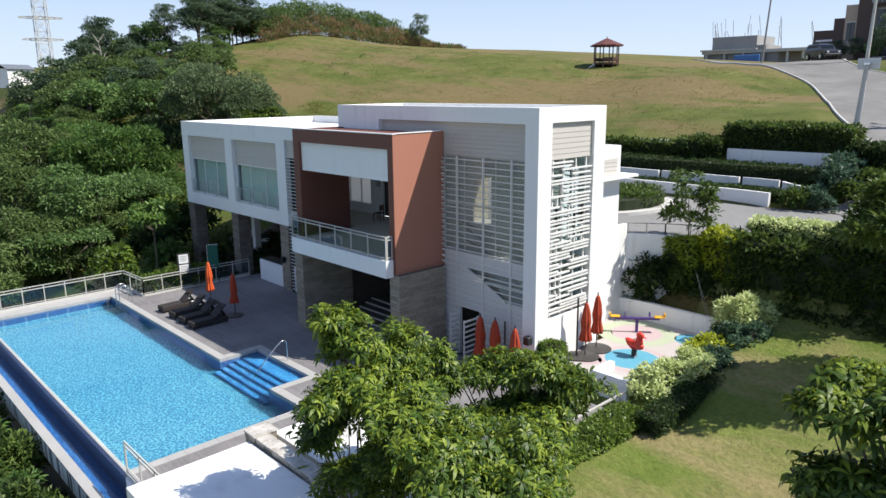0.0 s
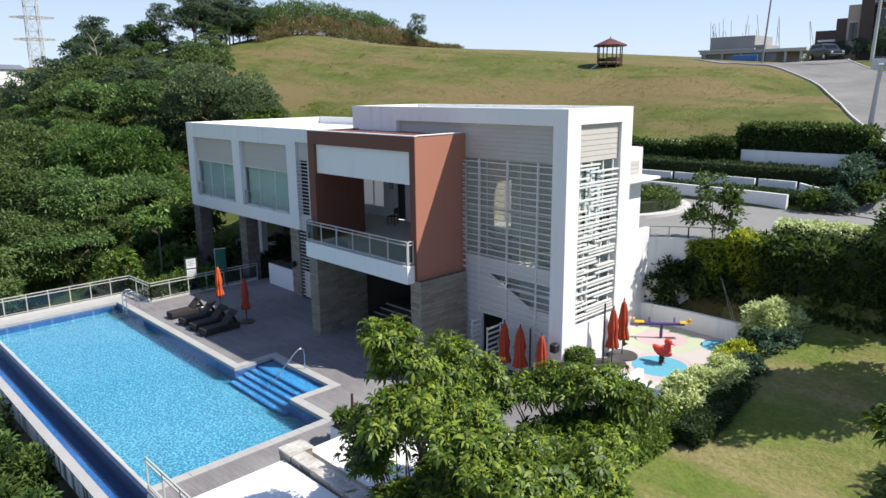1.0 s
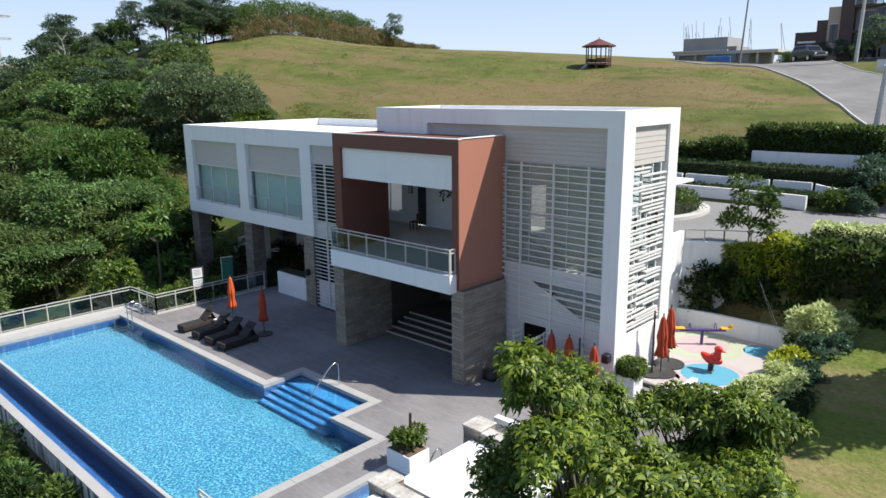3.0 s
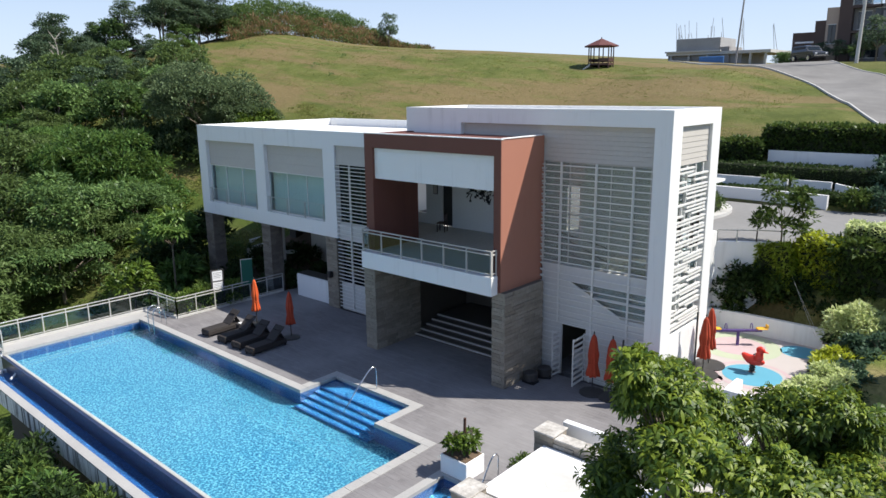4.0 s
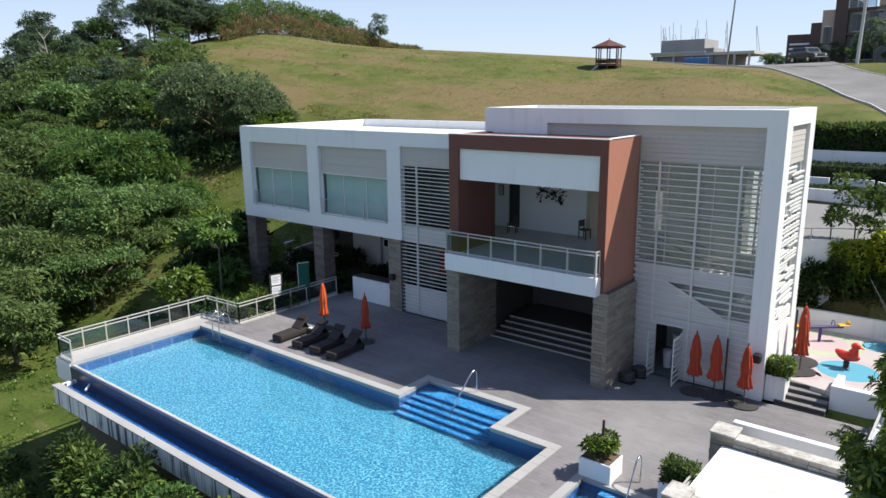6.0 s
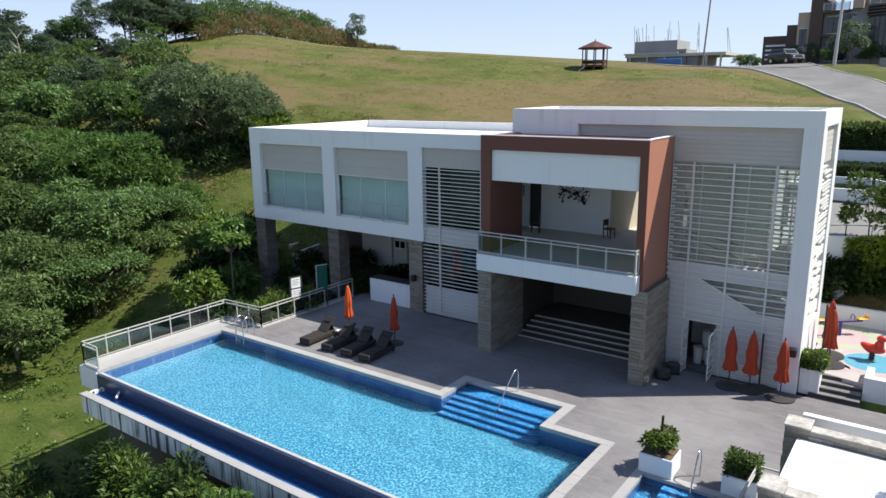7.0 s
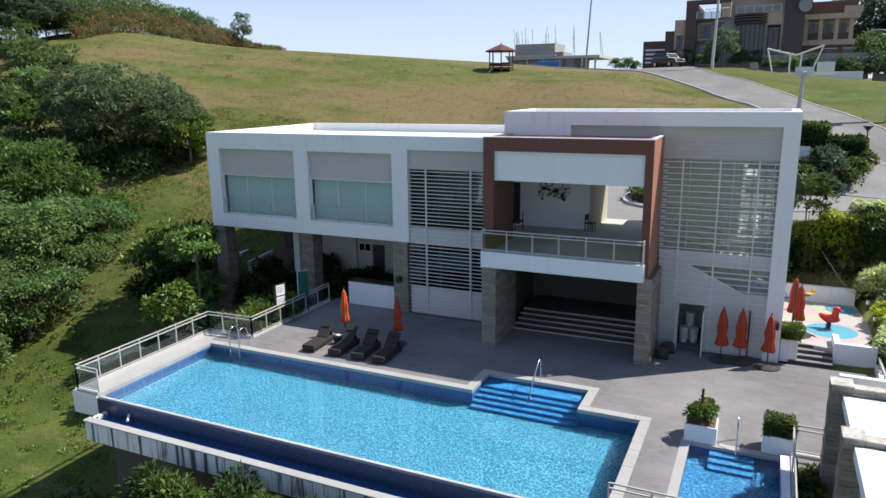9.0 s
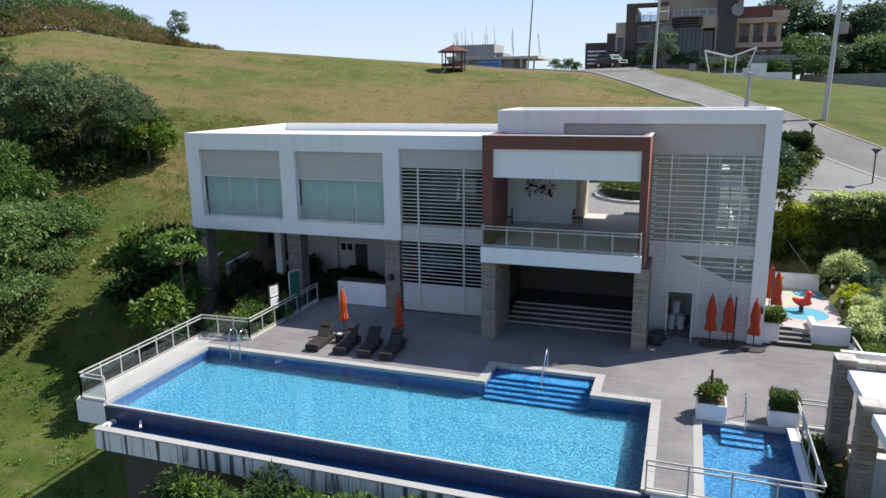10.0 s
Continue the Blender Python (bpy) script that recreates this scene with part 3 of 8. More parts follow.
def siding(name, x0, x1, y0, z0, z1, board, material="siding", parent=None, axis_y=False, thick=0.03):
    """Lapped boards, each one a piece."""
    root = cpart(name, material, [(x0, x1, y0 + thick, y0 + thick + 0.05, z0, z1)] if not axis_y else [(y0 - thick - 0.05, y0 - thick, x0, x1, z0, z1)], parent=parent)
    n = max(1, round((z1 - z0) / board))
    h = (z1 - z0) / n
    bm = B()
    box(bm, -0.5, 0.5, -thick, 0.0, 0.006, h - 0.006) if not axis_y else box(bm, 0.0, thick, -0.5, 0.5, 0.006, h - 0.006)
    for v in bm.verts:
        if v.co.z > h / 2:
            if axis_y:
                v.co.x -= 0.012 if v.co.x > thick / 2 else 0
            else:
                v.co.y += 0.012 if v.co.y < -thick / 2 else 0
    me = bpy.data.meshes.new("board")
    bm.to_mesh(me)
    bm.free()
    me.materials.append(M[material])
    for i in range(n):
        if axis_y:
            m = Matrix.Translation((y0 - thick, (x0 + x1) / 2, z0 + i * h)) @ Matrix.Diagonal((1, x1 - x0, 1, 1))
        else:
            m = Matrix.Translation(((x0 + x1) / 2, y0 + thick, z0 + i * h)) @ Matrix.Diagonal((x1 - x0, 1, 1, 1))
        shared("board", me, root, m)
    return root


def wing_window(x0, x1):
    siding("siding_panel", x0, x1, FY + 0.22, 7.16, 8.7, 0.53)
    w = cpart("window", "slat", [(x0, x1, FY + 0.24, FY + 0.32, 4.75, 4.84)], "pale aluminium window")
    for q in ((x0, x1, 7.1, 7.16), (x0, x0 + 0.05, 4.84, 7.1), (x1 - 0.05, x1, 4.84, 7.1)):
        part("window_frame", box(B(), q[0], q[1], FY + 0.24, FY + 0.32, q[2], q[3]), "slat", w)
    s = (x1 - x0) / 3
    for i in range(3):
        a, b = x0 + 0.07 + i * s - (0.07 if i else 0), x0 + (i + 1) * s - 0.04
        p = part("pane", box(B(), a + 0.03, min(b, x1 - 0.08), FY + 0.27, FY + 0.28, 4.84, 7.1), "glass", w)
        p.visible_shadow = False
        if i:
            part("mullion", box(B(), x0 + i * s - 0.018, x0 + i * s + 0.018, FY + 0.24, FY + 0.31, 4.84, 7.1), "slat", w)
    r = cpart("window_guard", "rail", [(x0, x1, FY + 0.06, FY + 0.10, 5.62, 5.66), (x0, x1, FY + 0.06, FY + 0.10, 4.86, 4.89)])
    for i in range(4):
        px = x0 + 0.25 + i * (x1 - x0 - 0.5) / 3
        part("post", box(B(), px - 0.025, px + 0.025, FY + 0.05, FY + 0.11, 4.75, 5.62), "rail", r)
    for i in range(5):
        z = 4.98 + 0.12 * i
        part("wire", box(B(), x0, x1, FY + 0.075, FY + 0.085, z, z + 0.012), "rail", r)
    # pleated blind behind the panes
    bm = B()
    n = 36
    lo = [bm.verts.new((x0 + 0.05 + (x1 - x0 - 0.1) * i / n, FY + 0.52 + 0.012 * (i % 2), 4.7)) for i in range(n + 1)]
    hi = [bm.verts.new((v.co.x, v.co.y, 7.4)) for v in lo]
    for i in range(n):
        bm.faces.new((lo[i], lo[i + 1], hi[i + 1], hi[i]))
    c = part("curtain", bm, "interior", club, "pale drawn curtain")
    sol = c.modifiers.new("thick", "SOLIDIFY")
    sol.thickness = 0.008


wing_window(-47.85, -42.4)
wing_window(-41.45, -36.05)


def slat_screen(name, x0, x1, y, z0, z1, pitch, posts, parent=None, th=0.034, dp=0.055):
    """Horizontal louvre slats on upright posts."""
    root = cpart(name, "slat", [(p - 0.035, p + 0.035, y + 0.05, y + 0.13, z0, z1) for p in posts[:1]], "pale slatted aluminium screen", parent=parent)
    for p in posts[1:]:
        part("post", box(B(), p - 0.035, p + 0.035, y + 0.05, y + 0.13, z0, z1), "slat", root)
    bm = B()
    box(bm, -0.5, 0.5, -dp / 2, dp / 2, -th / 2, th / 2)
    me = bpy.data.meshes.new("slat")
    bm.to_mesh(me)
    bm.free()
    me.materials.append(M["slat"])
    n = round((z1 - z0) / pitch)
    for i in range(n):
        shared("slat", me, root, Matrix.Translation(((x0 + x1) / 2, y, z0 + (i + 0.5) * pitch)) @ Matrix.Diagonal((x1 - x0, 1, 1, 1)))
    return root


# slatted bay beside the balcony box
siding("siding_panel", WR, -29.8, FY + 0.12, 7.92, 8.93, 0.17)
slat_screen("upper_screen", WR, -29.8, FY + 0.05, 4.80, 7.92, 0.195, (-34.1, -31.55))
slat_screen("spandrel_screen", WR, -29.8, FY + 0.03, 3.90, 4.80, 0.225, (-34.1, -31.55))
siding("spandrel_panel", WR, -29.8, FY + 0.17, 3.90, 4.80, 0.18, "siding_white")
slat_screen("lower_screen", WR, -29.8, FY + 0.03, 0.1, 3.90, 0.20, (-34.1, -31.55))
siding("plinth_panel", WR, -29.8, FY + 0.17, 0.0, 1.52, 0.19, "siding_white")
# the upper pane's dark tint stands in for the unlit room behind
for z0, z1, gm in ((4.8, 7.92, "glass_dark"), (1.52, 3.9, "glass_dark")):
    w = cpart("window", "charcoal", [(-35.08, -35.02, FY + 0.3, FY + 0.36, z0, z1)])
    for x in (-33.4, -31.7, -29.85):
        part("mullion", box(B(), x - 0.03, x + 0.03, FY + 0.3, FY + 0.36, z0, z1), "charcoal", w)
    p = part("pane", box(B(), WR, -29.8, FY + 0.32, FY + 0.33, z0, z1), gm, w)
    p.visible_shadow = False

# near-black plaster stands in for the unlit room behind the bay
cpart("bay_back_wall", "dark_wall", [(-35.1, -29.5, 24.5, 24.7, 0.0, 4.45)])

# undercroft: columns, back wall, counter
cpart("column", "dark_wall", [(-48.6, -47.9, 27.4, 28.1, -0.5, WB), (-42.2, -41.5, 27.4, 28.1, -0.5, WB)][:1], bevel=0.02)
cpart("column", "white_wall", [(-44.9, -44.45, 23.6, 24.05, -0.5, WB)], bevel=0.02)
# white wall given the darker siding colour to stand in for shade
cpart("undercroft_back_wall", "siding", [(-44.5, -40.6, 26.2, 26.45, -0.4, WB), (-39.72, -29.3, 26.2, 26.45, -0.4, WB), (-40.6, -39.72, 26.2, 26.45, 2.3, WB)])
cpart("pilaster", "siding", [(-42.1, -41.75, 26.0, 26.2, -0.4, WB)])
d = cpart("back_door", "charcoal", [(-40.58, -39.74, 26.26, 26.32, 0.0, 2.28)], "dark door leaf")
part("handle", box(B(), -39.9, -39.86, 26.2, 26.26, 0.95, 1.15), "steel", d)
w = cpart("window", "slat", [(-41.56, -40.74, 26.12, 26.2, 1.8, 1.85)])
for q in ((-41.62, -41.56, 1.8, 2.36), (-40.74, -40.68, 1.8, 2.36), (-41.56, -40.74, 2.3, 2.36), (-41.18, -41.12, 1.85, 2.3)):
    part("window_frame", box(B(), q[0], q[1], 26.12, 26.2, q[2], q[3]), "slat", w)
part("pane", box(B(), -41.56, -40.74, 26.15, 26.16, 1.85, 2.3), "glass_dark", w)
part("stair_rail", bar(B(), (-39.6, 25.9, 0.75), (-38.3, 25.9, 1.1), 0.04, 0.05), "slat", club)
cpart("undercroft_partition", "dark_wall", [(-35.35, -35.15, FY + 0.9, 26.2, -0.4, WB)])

# terracotta box with open terrace
BL, BR, BY = -29.75, -22.18, 18.15
# unlit faces take maroon: shade put into the terracotta's colour
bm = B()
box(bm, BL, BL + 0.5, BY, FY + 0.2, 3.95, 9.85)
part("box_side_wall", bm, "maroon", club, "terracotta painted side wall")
cpart("box_side_wall", "terracotta", [(BR - 0.34, BR, BY + 0.003, FY + 0.2, 3.95, 9.88)], "terracotta painted side wall")
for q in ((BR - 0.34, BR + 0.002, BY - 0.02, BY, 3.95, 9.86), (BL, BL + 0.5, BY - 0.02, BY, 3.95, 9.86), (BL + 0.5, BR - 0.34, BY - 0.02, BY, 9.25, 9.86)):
    cpart("box_face", "maroon", [q], "terracotta face band in the shaded tone")
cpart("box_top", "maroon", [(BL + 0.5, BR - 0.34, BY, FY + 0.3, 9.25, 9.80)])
cpart("box_capping", "white", [(BL - 0.02, BR + 0.03, BY - 0.04, BY + 0.14, 9.862, 9.90), (BR - 0.12, BR + 0.03, BY + 0.14, FY, 9.885, 9.92)], "thin white metal capping")
cpart("header_beam", "white", [(BL + 0.5, BR - 0.34, BY + 0.12, BY + 0.35, 7.9, 9.25)], "deep white fascia beam")
cpart("terrace_floor", "concrete", [(BL + 0.5, BR - 0.34, BY, 28.0, 4.45, 4.65), (-35.0, BL + 0.5, FY + 0.5, 24.4, 4.45, 4.65)], "grey tiled terrace floor")
cpart("terrace_ceiling", "interior", [(BL + 0.5, BR - 0.34, BY + 0.35, 28.0, 8.0, 8.2)])
cpart("terrace_back_wall", "interior", [(-30.05, -26.22, 24.4, 24.6, 4.65, 8.95), (-31.9, -30.75, 24.4, 24.6, 4.65, 8.95), (-30.75, -30.05, 24.4, 24.6, 7.0, 8.95), (-35.1, -31.9, 24.4, 24.6, 4.65, 5.2), (-35.1, -31.9, 24.4, 24.6, 7.55, 8.95)], "white terrace wall")
cpart("inner_door", "charcoal", [(-30.75, -30.05, 24.5, 24.55, 4.66, 7.0)], "dark door in the terrace wall")
pic = cpart("picture", "charcoal", [(-31.35, -31.05, 24.36, 24.4, 6.3, 6.85)], "small dark framed picture")
part("sheet", box(B(), -31.32, -31.08, 24.352, 24.358, 6.33, 6.82), "siding", pic)
cpart("passage_window", "rail", [(-34.0, -33.94, 24.44, 24.52, 5.2, 7.55), (-32.9, -32.84, 24.44, 24.52, 5.2, 7.55)])
cpart("passage_wall", "cream", [(-26.22, -26.02, 24.4, 28.0, 4.65, 8.0)])
cpart("terrace_side_wall", "interior", [(BR - 0.34, BR - 0.3, 24.6, 28.0, 4.65, 8.0)])
cpart("balcony_slab", "white", [(BL + 0.03, -22.3, 17.72, BY - 0.02, 3.87, 4.62), (BL + 0.5, BR - 0.34, BY, 21.0, 3.88, 4.45)], "white balcony slab edge", 0.01)
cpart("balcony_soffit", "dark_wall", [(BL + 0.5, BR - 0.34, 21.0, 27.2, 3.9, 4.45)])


def railing(root, a, b, z, h, n, glass_mat=None, post=0.024, rails=(1.0, 0.86), mat="rail", low=0.1):
    """Posts and rails from a to b; panes hang under the rails."""
    a, b = Vector((*a, z)), Vector((*b, z))
    d = b - a
    for k in rails:
        part("rail", bar(B(), a + Vector((0, 0, h * k)), b + Vector((0, 0, h * k)), 0.045, 0.045), mat, root)
    if low:
        part("rail", bar(B(), a + Vector((0, 0, low)), b + Vector((0, 0, low)), 0.035, 0.035), mat, root)
    for i in range(n + 1):
        p = a + d * (i / n)
        part("post", box(B(), p.x - post, p.x + post, p.y - post, p.y + post, z, z + h), mat, root)
    if glass_mat:
        u = d.normalized()
        for i in range(n):
            p, q = a + d * (i / n) + u * 0.07, a + d * ((i + 1) / n) - u * 0.07
            up = Vector((0, 0, (h * rails[-1] + low) / 2))
            g = part("pane", bar(B(), p + up, q + up, 0.012, h * rails[-1] - low - 0.06), glass_mat, root)
            g.visible_shadow = False


balc = thing("balcony_railing", "pale metal balcony railing with glass panels", "railing")
railing(balc, (BL + 0.08, 17.78), (-22.36, 17.78), 4.62, 1.02, 6, "glass_rail", low=0.12)
railing(balc, (-22.36, 17.84), (-22.36, BY - 0.04), 4.62, 1.02, 1, "glass_rail", low=0.12)
railing(balc, (BL + 0.08, 17.84), (BL + 0.08, BY - 0.04), 4.62, 1.02, 1, "glass_rail", low=0.12)

# stone piers under the box


def stone_pier(name, x0, x1, y0, y1, z0, z1, material="stone", seed=1, faces="SEWN", parent=None, bh=0.115, blen=0.42, label="split-face ledge stone pier"):
    """A core with coursed ledge stones on its faces."""
    root = cpart(name, "grout", [(x0 + 0.03, x1 - 0.03, y0 + 0.03, y1 - 0.03, z0, z1)], label, parent=parent)
    rng = random.Random(seed)
    n = round((z1 - z0) / bh)
    h = (z1 - z0) / n
    bm = B()
    box(bm, -0.5, 0.5, -0.5, 0.5, -0.5, 0.5)
    me = bpy.data.meshes.new("stone")
    bm.to_mesh(me)
    bm.free()
    me.materials.append(M[material])
    for i in range(n):
        z = z0 + (i + 0.5) * h
        for side in faces:
            lo, hi = (x0, x1) if side in "SN" else (y0, y1)
            s = lo
            while s < hi - 0.02:
                l = min(hi - s, blen * rng.uniform(0.6, 1.5))
                if hi - s - l < 0.12:
                    l = hi - s
                o = rng.uniform(-0.012, 0.016)
                c = s + l / 2
                if side == "S":
                    m = Matrix.Translation((c, y0 + 0.03 - o, z)) @ Matrix.Diagonal((l - 0.012, 0.07, h - 0.012, 1))
                elif side == "N":
                    m = Matrix.Translation((c, y1 - 0.03 + o, z)) @ Matrix.Diagonal((l - 0.012, 0.07, h - 0.012, 1))
                elif side == "E":
                    m = Matrix.Translation((x1 - 0.03 + o, c, z)) @ Matrix.Diagonal((0.07, l - 0.012, h - 0.012, 1))
                else:
                    m = Matrix.Translation((x0 + 0.03 - o, c, z)) @ Matrix.Diagonal((0.07, l - 0.012, h - 0.012, 1))
                shared("stone", me, root, m)
                s += l
    return root


stone_pier("stone_pier", -22.58, -21.95, BY - 0.02, FY, 0.0, 3.95, seed=2, faces="SEW", bh=0.16, blen=0.55)
stone_pier("stone_pier", -29.72, -29.02, 17.85, FY, 0.0, 3.87, seed=3, faces="SE", bh=0.16, blen=0.55)
stone_pier("stone_column", -48.72, -47.85, FY + 0.05, FY + 0.9, -2.4, WB, "stone_brown", 7, "SEW", bh=0.16, blen=0.5)
stone_pier("stone_column", -42.25, -41.4, FY + 0.05, FY + 0.9, -0.6, WB, "stone_brown", 8, "SEW", bh=0.16, blen=0.5)
stone_pier("stone_pier", -36.1, -35.2, FY + 0.0, FY + 0.85, 0.0, 3.97, seed=4, faces="SW", bh=0.14, blen=0.4)
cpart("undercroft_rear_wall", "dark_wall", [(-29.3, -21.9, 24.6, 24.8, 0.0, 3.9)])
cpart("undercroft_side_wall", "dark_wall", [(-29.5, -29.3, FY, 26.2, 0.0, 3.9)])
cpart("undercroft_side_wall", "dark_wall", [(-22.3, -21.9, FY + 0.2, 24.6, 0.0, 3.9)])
# steps and treads coloured dark as recess shade; only the nosings stay pale
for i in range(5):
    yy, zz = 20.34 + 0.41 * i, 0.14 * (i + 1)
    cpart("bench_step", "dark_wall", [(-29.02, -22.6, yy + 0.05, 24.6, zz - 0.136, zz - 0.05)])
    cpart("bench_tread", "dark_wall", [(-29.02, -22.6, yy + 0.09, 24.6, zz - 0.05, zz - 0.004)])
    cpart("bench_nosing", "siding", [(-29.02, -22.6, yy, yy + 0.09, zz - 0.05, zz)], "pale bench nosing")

# tower
TL, TR, TT = -29.7, -16.76, 10.93
cpart("tower_frame", "white", [
    (TL, -26.4, FY, FY + 0.35, 9.66, TT), (-26.4, -17.42, FY, FY + 0.35, 10.30, TT), (-17.42, TR, FY, FY + 0.82, 0.0, TT),
], "white painted concrete portal frame")
cpart("tower_side_frame", "white", [
    (TR - 0.35, TR, FY + 0.82, 25.2, 10.34, TT), (TR - 0.35, TR, 24.4, 25.2, 0.0, 10.34), (TR - 0.35, TR, FY + 0.82, 24.4, 0.0, 2.42)])
cpart("tower_roof", "white_wall", [(TL, TR - 0.35, FY + 0.35, 25.2, 10.45, 10.6)])
cpart("tower_left_wall", "white", [(TL, TL + 0.3, FY + 0.35, 25.2, 9.0, TT)])
cpart("tower_parapet", "white", [(TL + 0.3, TR - 0.35, 24.9, 25.2, 9.0, TT)])
siding("siding_panel", -26.4, -17.42, FY + 0.22, 8.88, 10.30, 0.18)
siding("side_siding_panel", FY + 0.82, 24.4, TR - 0.12, 8.9, 10.34, 0.2, axis_y=True)
slat_screen("tower_screen", BR + 0.05, -17.42, FY + 0.05, 4.72, 8.88, 0.26, (-21.3, -19.75, -18.2))
w = cpart("stair_window", "rail", [(BR, -17.42, FY + 0.3, FY + 0.36, 4.66, 4.72)], "full-height stair window")
for z in (6.75, 8.82):
    part("transom", box(B(), BR, -17.42, FY + 0.3, FY + 0.36, z, z + 0.06), "rail", w)
for x in (-21.0, -19.2, -17.6):
    part("mullion", box(B(), x - 0.025, x + 0.025, FY + 0.3, FY + 0.36, 4.72, 8.82), "rail", w)
p = part("pane", box(B(), BR, -17.42, FY + 0.32, FY + 0.33, 4.72, 8.82), "glass_stair", w)
p.visible_shadow = False
# lower wall of boards, with a door opening and a raked window
DX0, DX1 = -21.1, -19.98
siding("wall_panel", DX1, -17.42, FY + 0.15, 0.0, 2.2, 0.2, "siding_white")
siding("wall_panel", BR + 0.05, DX0, FY + 0.15, 0.0, 2.2, 0.2, "siding_white")
siding("wall_panel", BR + 0.05, -17.42, FY + 0.15, 2.2, 2.95, 0.2, "siding_white")
siding("wall_panel", BR + 0.05, -20.85, FY + 0.15, 2.95, 4.1, 0.2, "siding_white")
siding("wall_panel", BR + 0.05, -17.42, FY + 0.15, 4.1, 4.62, 0.17, "siding_white")
bm = B()
rk = [(-20.85, 2.952), (-18.5, 2.952), (-20.85, 4.1)]
a = [bm.verts.new((x, FY + 0.15, z)) for x, z in rk]
b = [bm.verts.new((x, FY + 0.24, z)) for x, z in rk]
bm.faces.new(a)
bm.faces.new(list(reversed(b)))
for i in range(3):
    j = (i + 1) % 3
    bm.faces.new((a[j], a[i], b[i], b[j]))
part("raked_wall", bm, "siding_white", club)
rw = part("raked_window", box(B(), -20.85, -17.42, FY + 0.28, FY + 0.36, 4.04, 4.1), "slat", club)
p = part("pane", box(B(), -20.85, -17.42, FY + 0.32, FY + 0.33, 2.95, 4.04), "glass_stair", rw)
p.visible_shadow = False
part("sloping_sill", bar(B(), (-20.85, FY + 0.14, 4.1), (-18.5, FY + 0.14, 2.97), 0.06, 0.05), "slat", rw)
part("transom", box(B(), -19.75, -17.42, FY + 0.26, FY + 0.31, 3.55, 3.6), "slat", rw)
# the screen runs on over the boards
lower = part("board_screen", box(B(), -21.335, -21.265, FY + 0.09, FY + 0.145, 2.25, 4.72), "slat", club, "pale slats over the board wall")
for x in (-19.75, -18.2):
    part("post", box(B(), x - 0.035, x + 0.035, FY + 0.09, FY + 0.145, 0.0, 4.72), "slat", lower)
for i in range(17):
    z = 0.2 + 0.26 * i
    for x0, x1 in (((BR + 0.05, -17.42),) if z > 2.25 else ((BR + 0.05, DX0 - 0.03), (DX1 + 0.03, -17.42))):
        part("slat", box(B(), x0, x1, FY + 0.03, FY + 0.085, z, z + 0.03), "slat", lower)
for i in range(33):
    part("short_slat", box(B(), BR + 0.06, BR + 0.24, FY - 0.02, FY + 0.02, 0.25 + 0.26 * i, 0.31 + 0.26 * i), "slat", lower)
cpart("floor_edge", "siding_white", [(BR + 0.05, -17.42, FY + 0.1, FY + 0.3, 4.62, 4.72)])
# interior of the tower
cpart("stair_hall_back_wall", "interior", [(BR - 0.3, -19.05, 24.4, 24.6, 0.0, 10.4), (-19.05, -17.4, 24.4, 24.6, 0.0, 4.85), (-19.05, -17.4, 24.4, 24.6, 8.37, 10.4), (-17.4, -17.12, 24.4, 24.6, 0.0, 10.4)])
lw = cpart("rear_louvre", "rail", [(-19.05, -18.97, 24.42, 24.5, 4.85, 8.37)], "pale louvred window behind the stair")
for x in (-18.5, -17.95, -17.48):
    part("post", box(B(), x, x + 0.08, 24.42, 24.5, 4.85, 8.37), "rail", lw)
for i in range(17):
    part("slat", box(B(), -18.97, -17.4, 24.44, 24.48, 4.95 + 0.2 * i, 5.01 + 0.2 * i), "rail", lw)
cpart("stair_hall_side_wall", "interior", [(BR - 0.28, BR - 0.02, FY + 0.36, 22.9, 4.62, 10.4), (BR - 0.28, BR - 0.02, 22.9, 24.4, 7.6, 10.4)])
cpart("stair_hall_floor", "concrete", [(BR - 0.34, -19.6, FY + 0.4, 24.4, 4.45, 4.62), (-19.6, -16.9, 23.2, 24.4, 4.45, 4.62)])
st = cpart("stair", "concrete", [(-19.6 + 0.28 * i, -19.32 + 0.28 * i, 21.6, 23.1, 4.3 - 0.19 * i, 4.45 - 0.19 * i) for i in range(9)], "concrete stair flight")
part("rail", bar(B(), (-21.6, 21.5, 5.9), (-19.5, 21.5, 5.55), 0.05, 0.05), "charcoal", st)
part("rail", bar(B(), (-21.8, 21.5, 5.8), (-19.2, 21.5, 4.9), 0.05, 0.05), "charcoal", st)
part("rail", bar(B(), (-21.8, 21.5, 5.3), (-19.2, 21.5, 4.5), 0.04, 0.04), "charcoal", st)

# side screen: uneven slats
rng = random.Random(9)
sc = cpart("side_screen", "slat", [(TR - 0.2, TR - 0.14, y - 0.03, y + 0.03, 2.45, 8.87) for y in (21.9, 22.6, 23.4, 24.1)], "white uneven slatted sunscreen")
z = 2.6
while z < 8.8:
    segs = rng.choice([[(21.62, 24.4)], [(21.62, 23.1)], [(22.4, 24.4)], [(21.62, 24.4)], [(21.62, 22.4), (23.0, 24.4)]])
    for a, b in segs:
        part("slat", box(B(), TR - 0.14, TR - 0.03, a + rng.uniform(-0.05, 0.1), b - rng.uniform(-0.0, 0.15), z, z + 0.065), "slat", sc)
    z += rng.choice([0.12, 0.14, 0.17, 0.21])
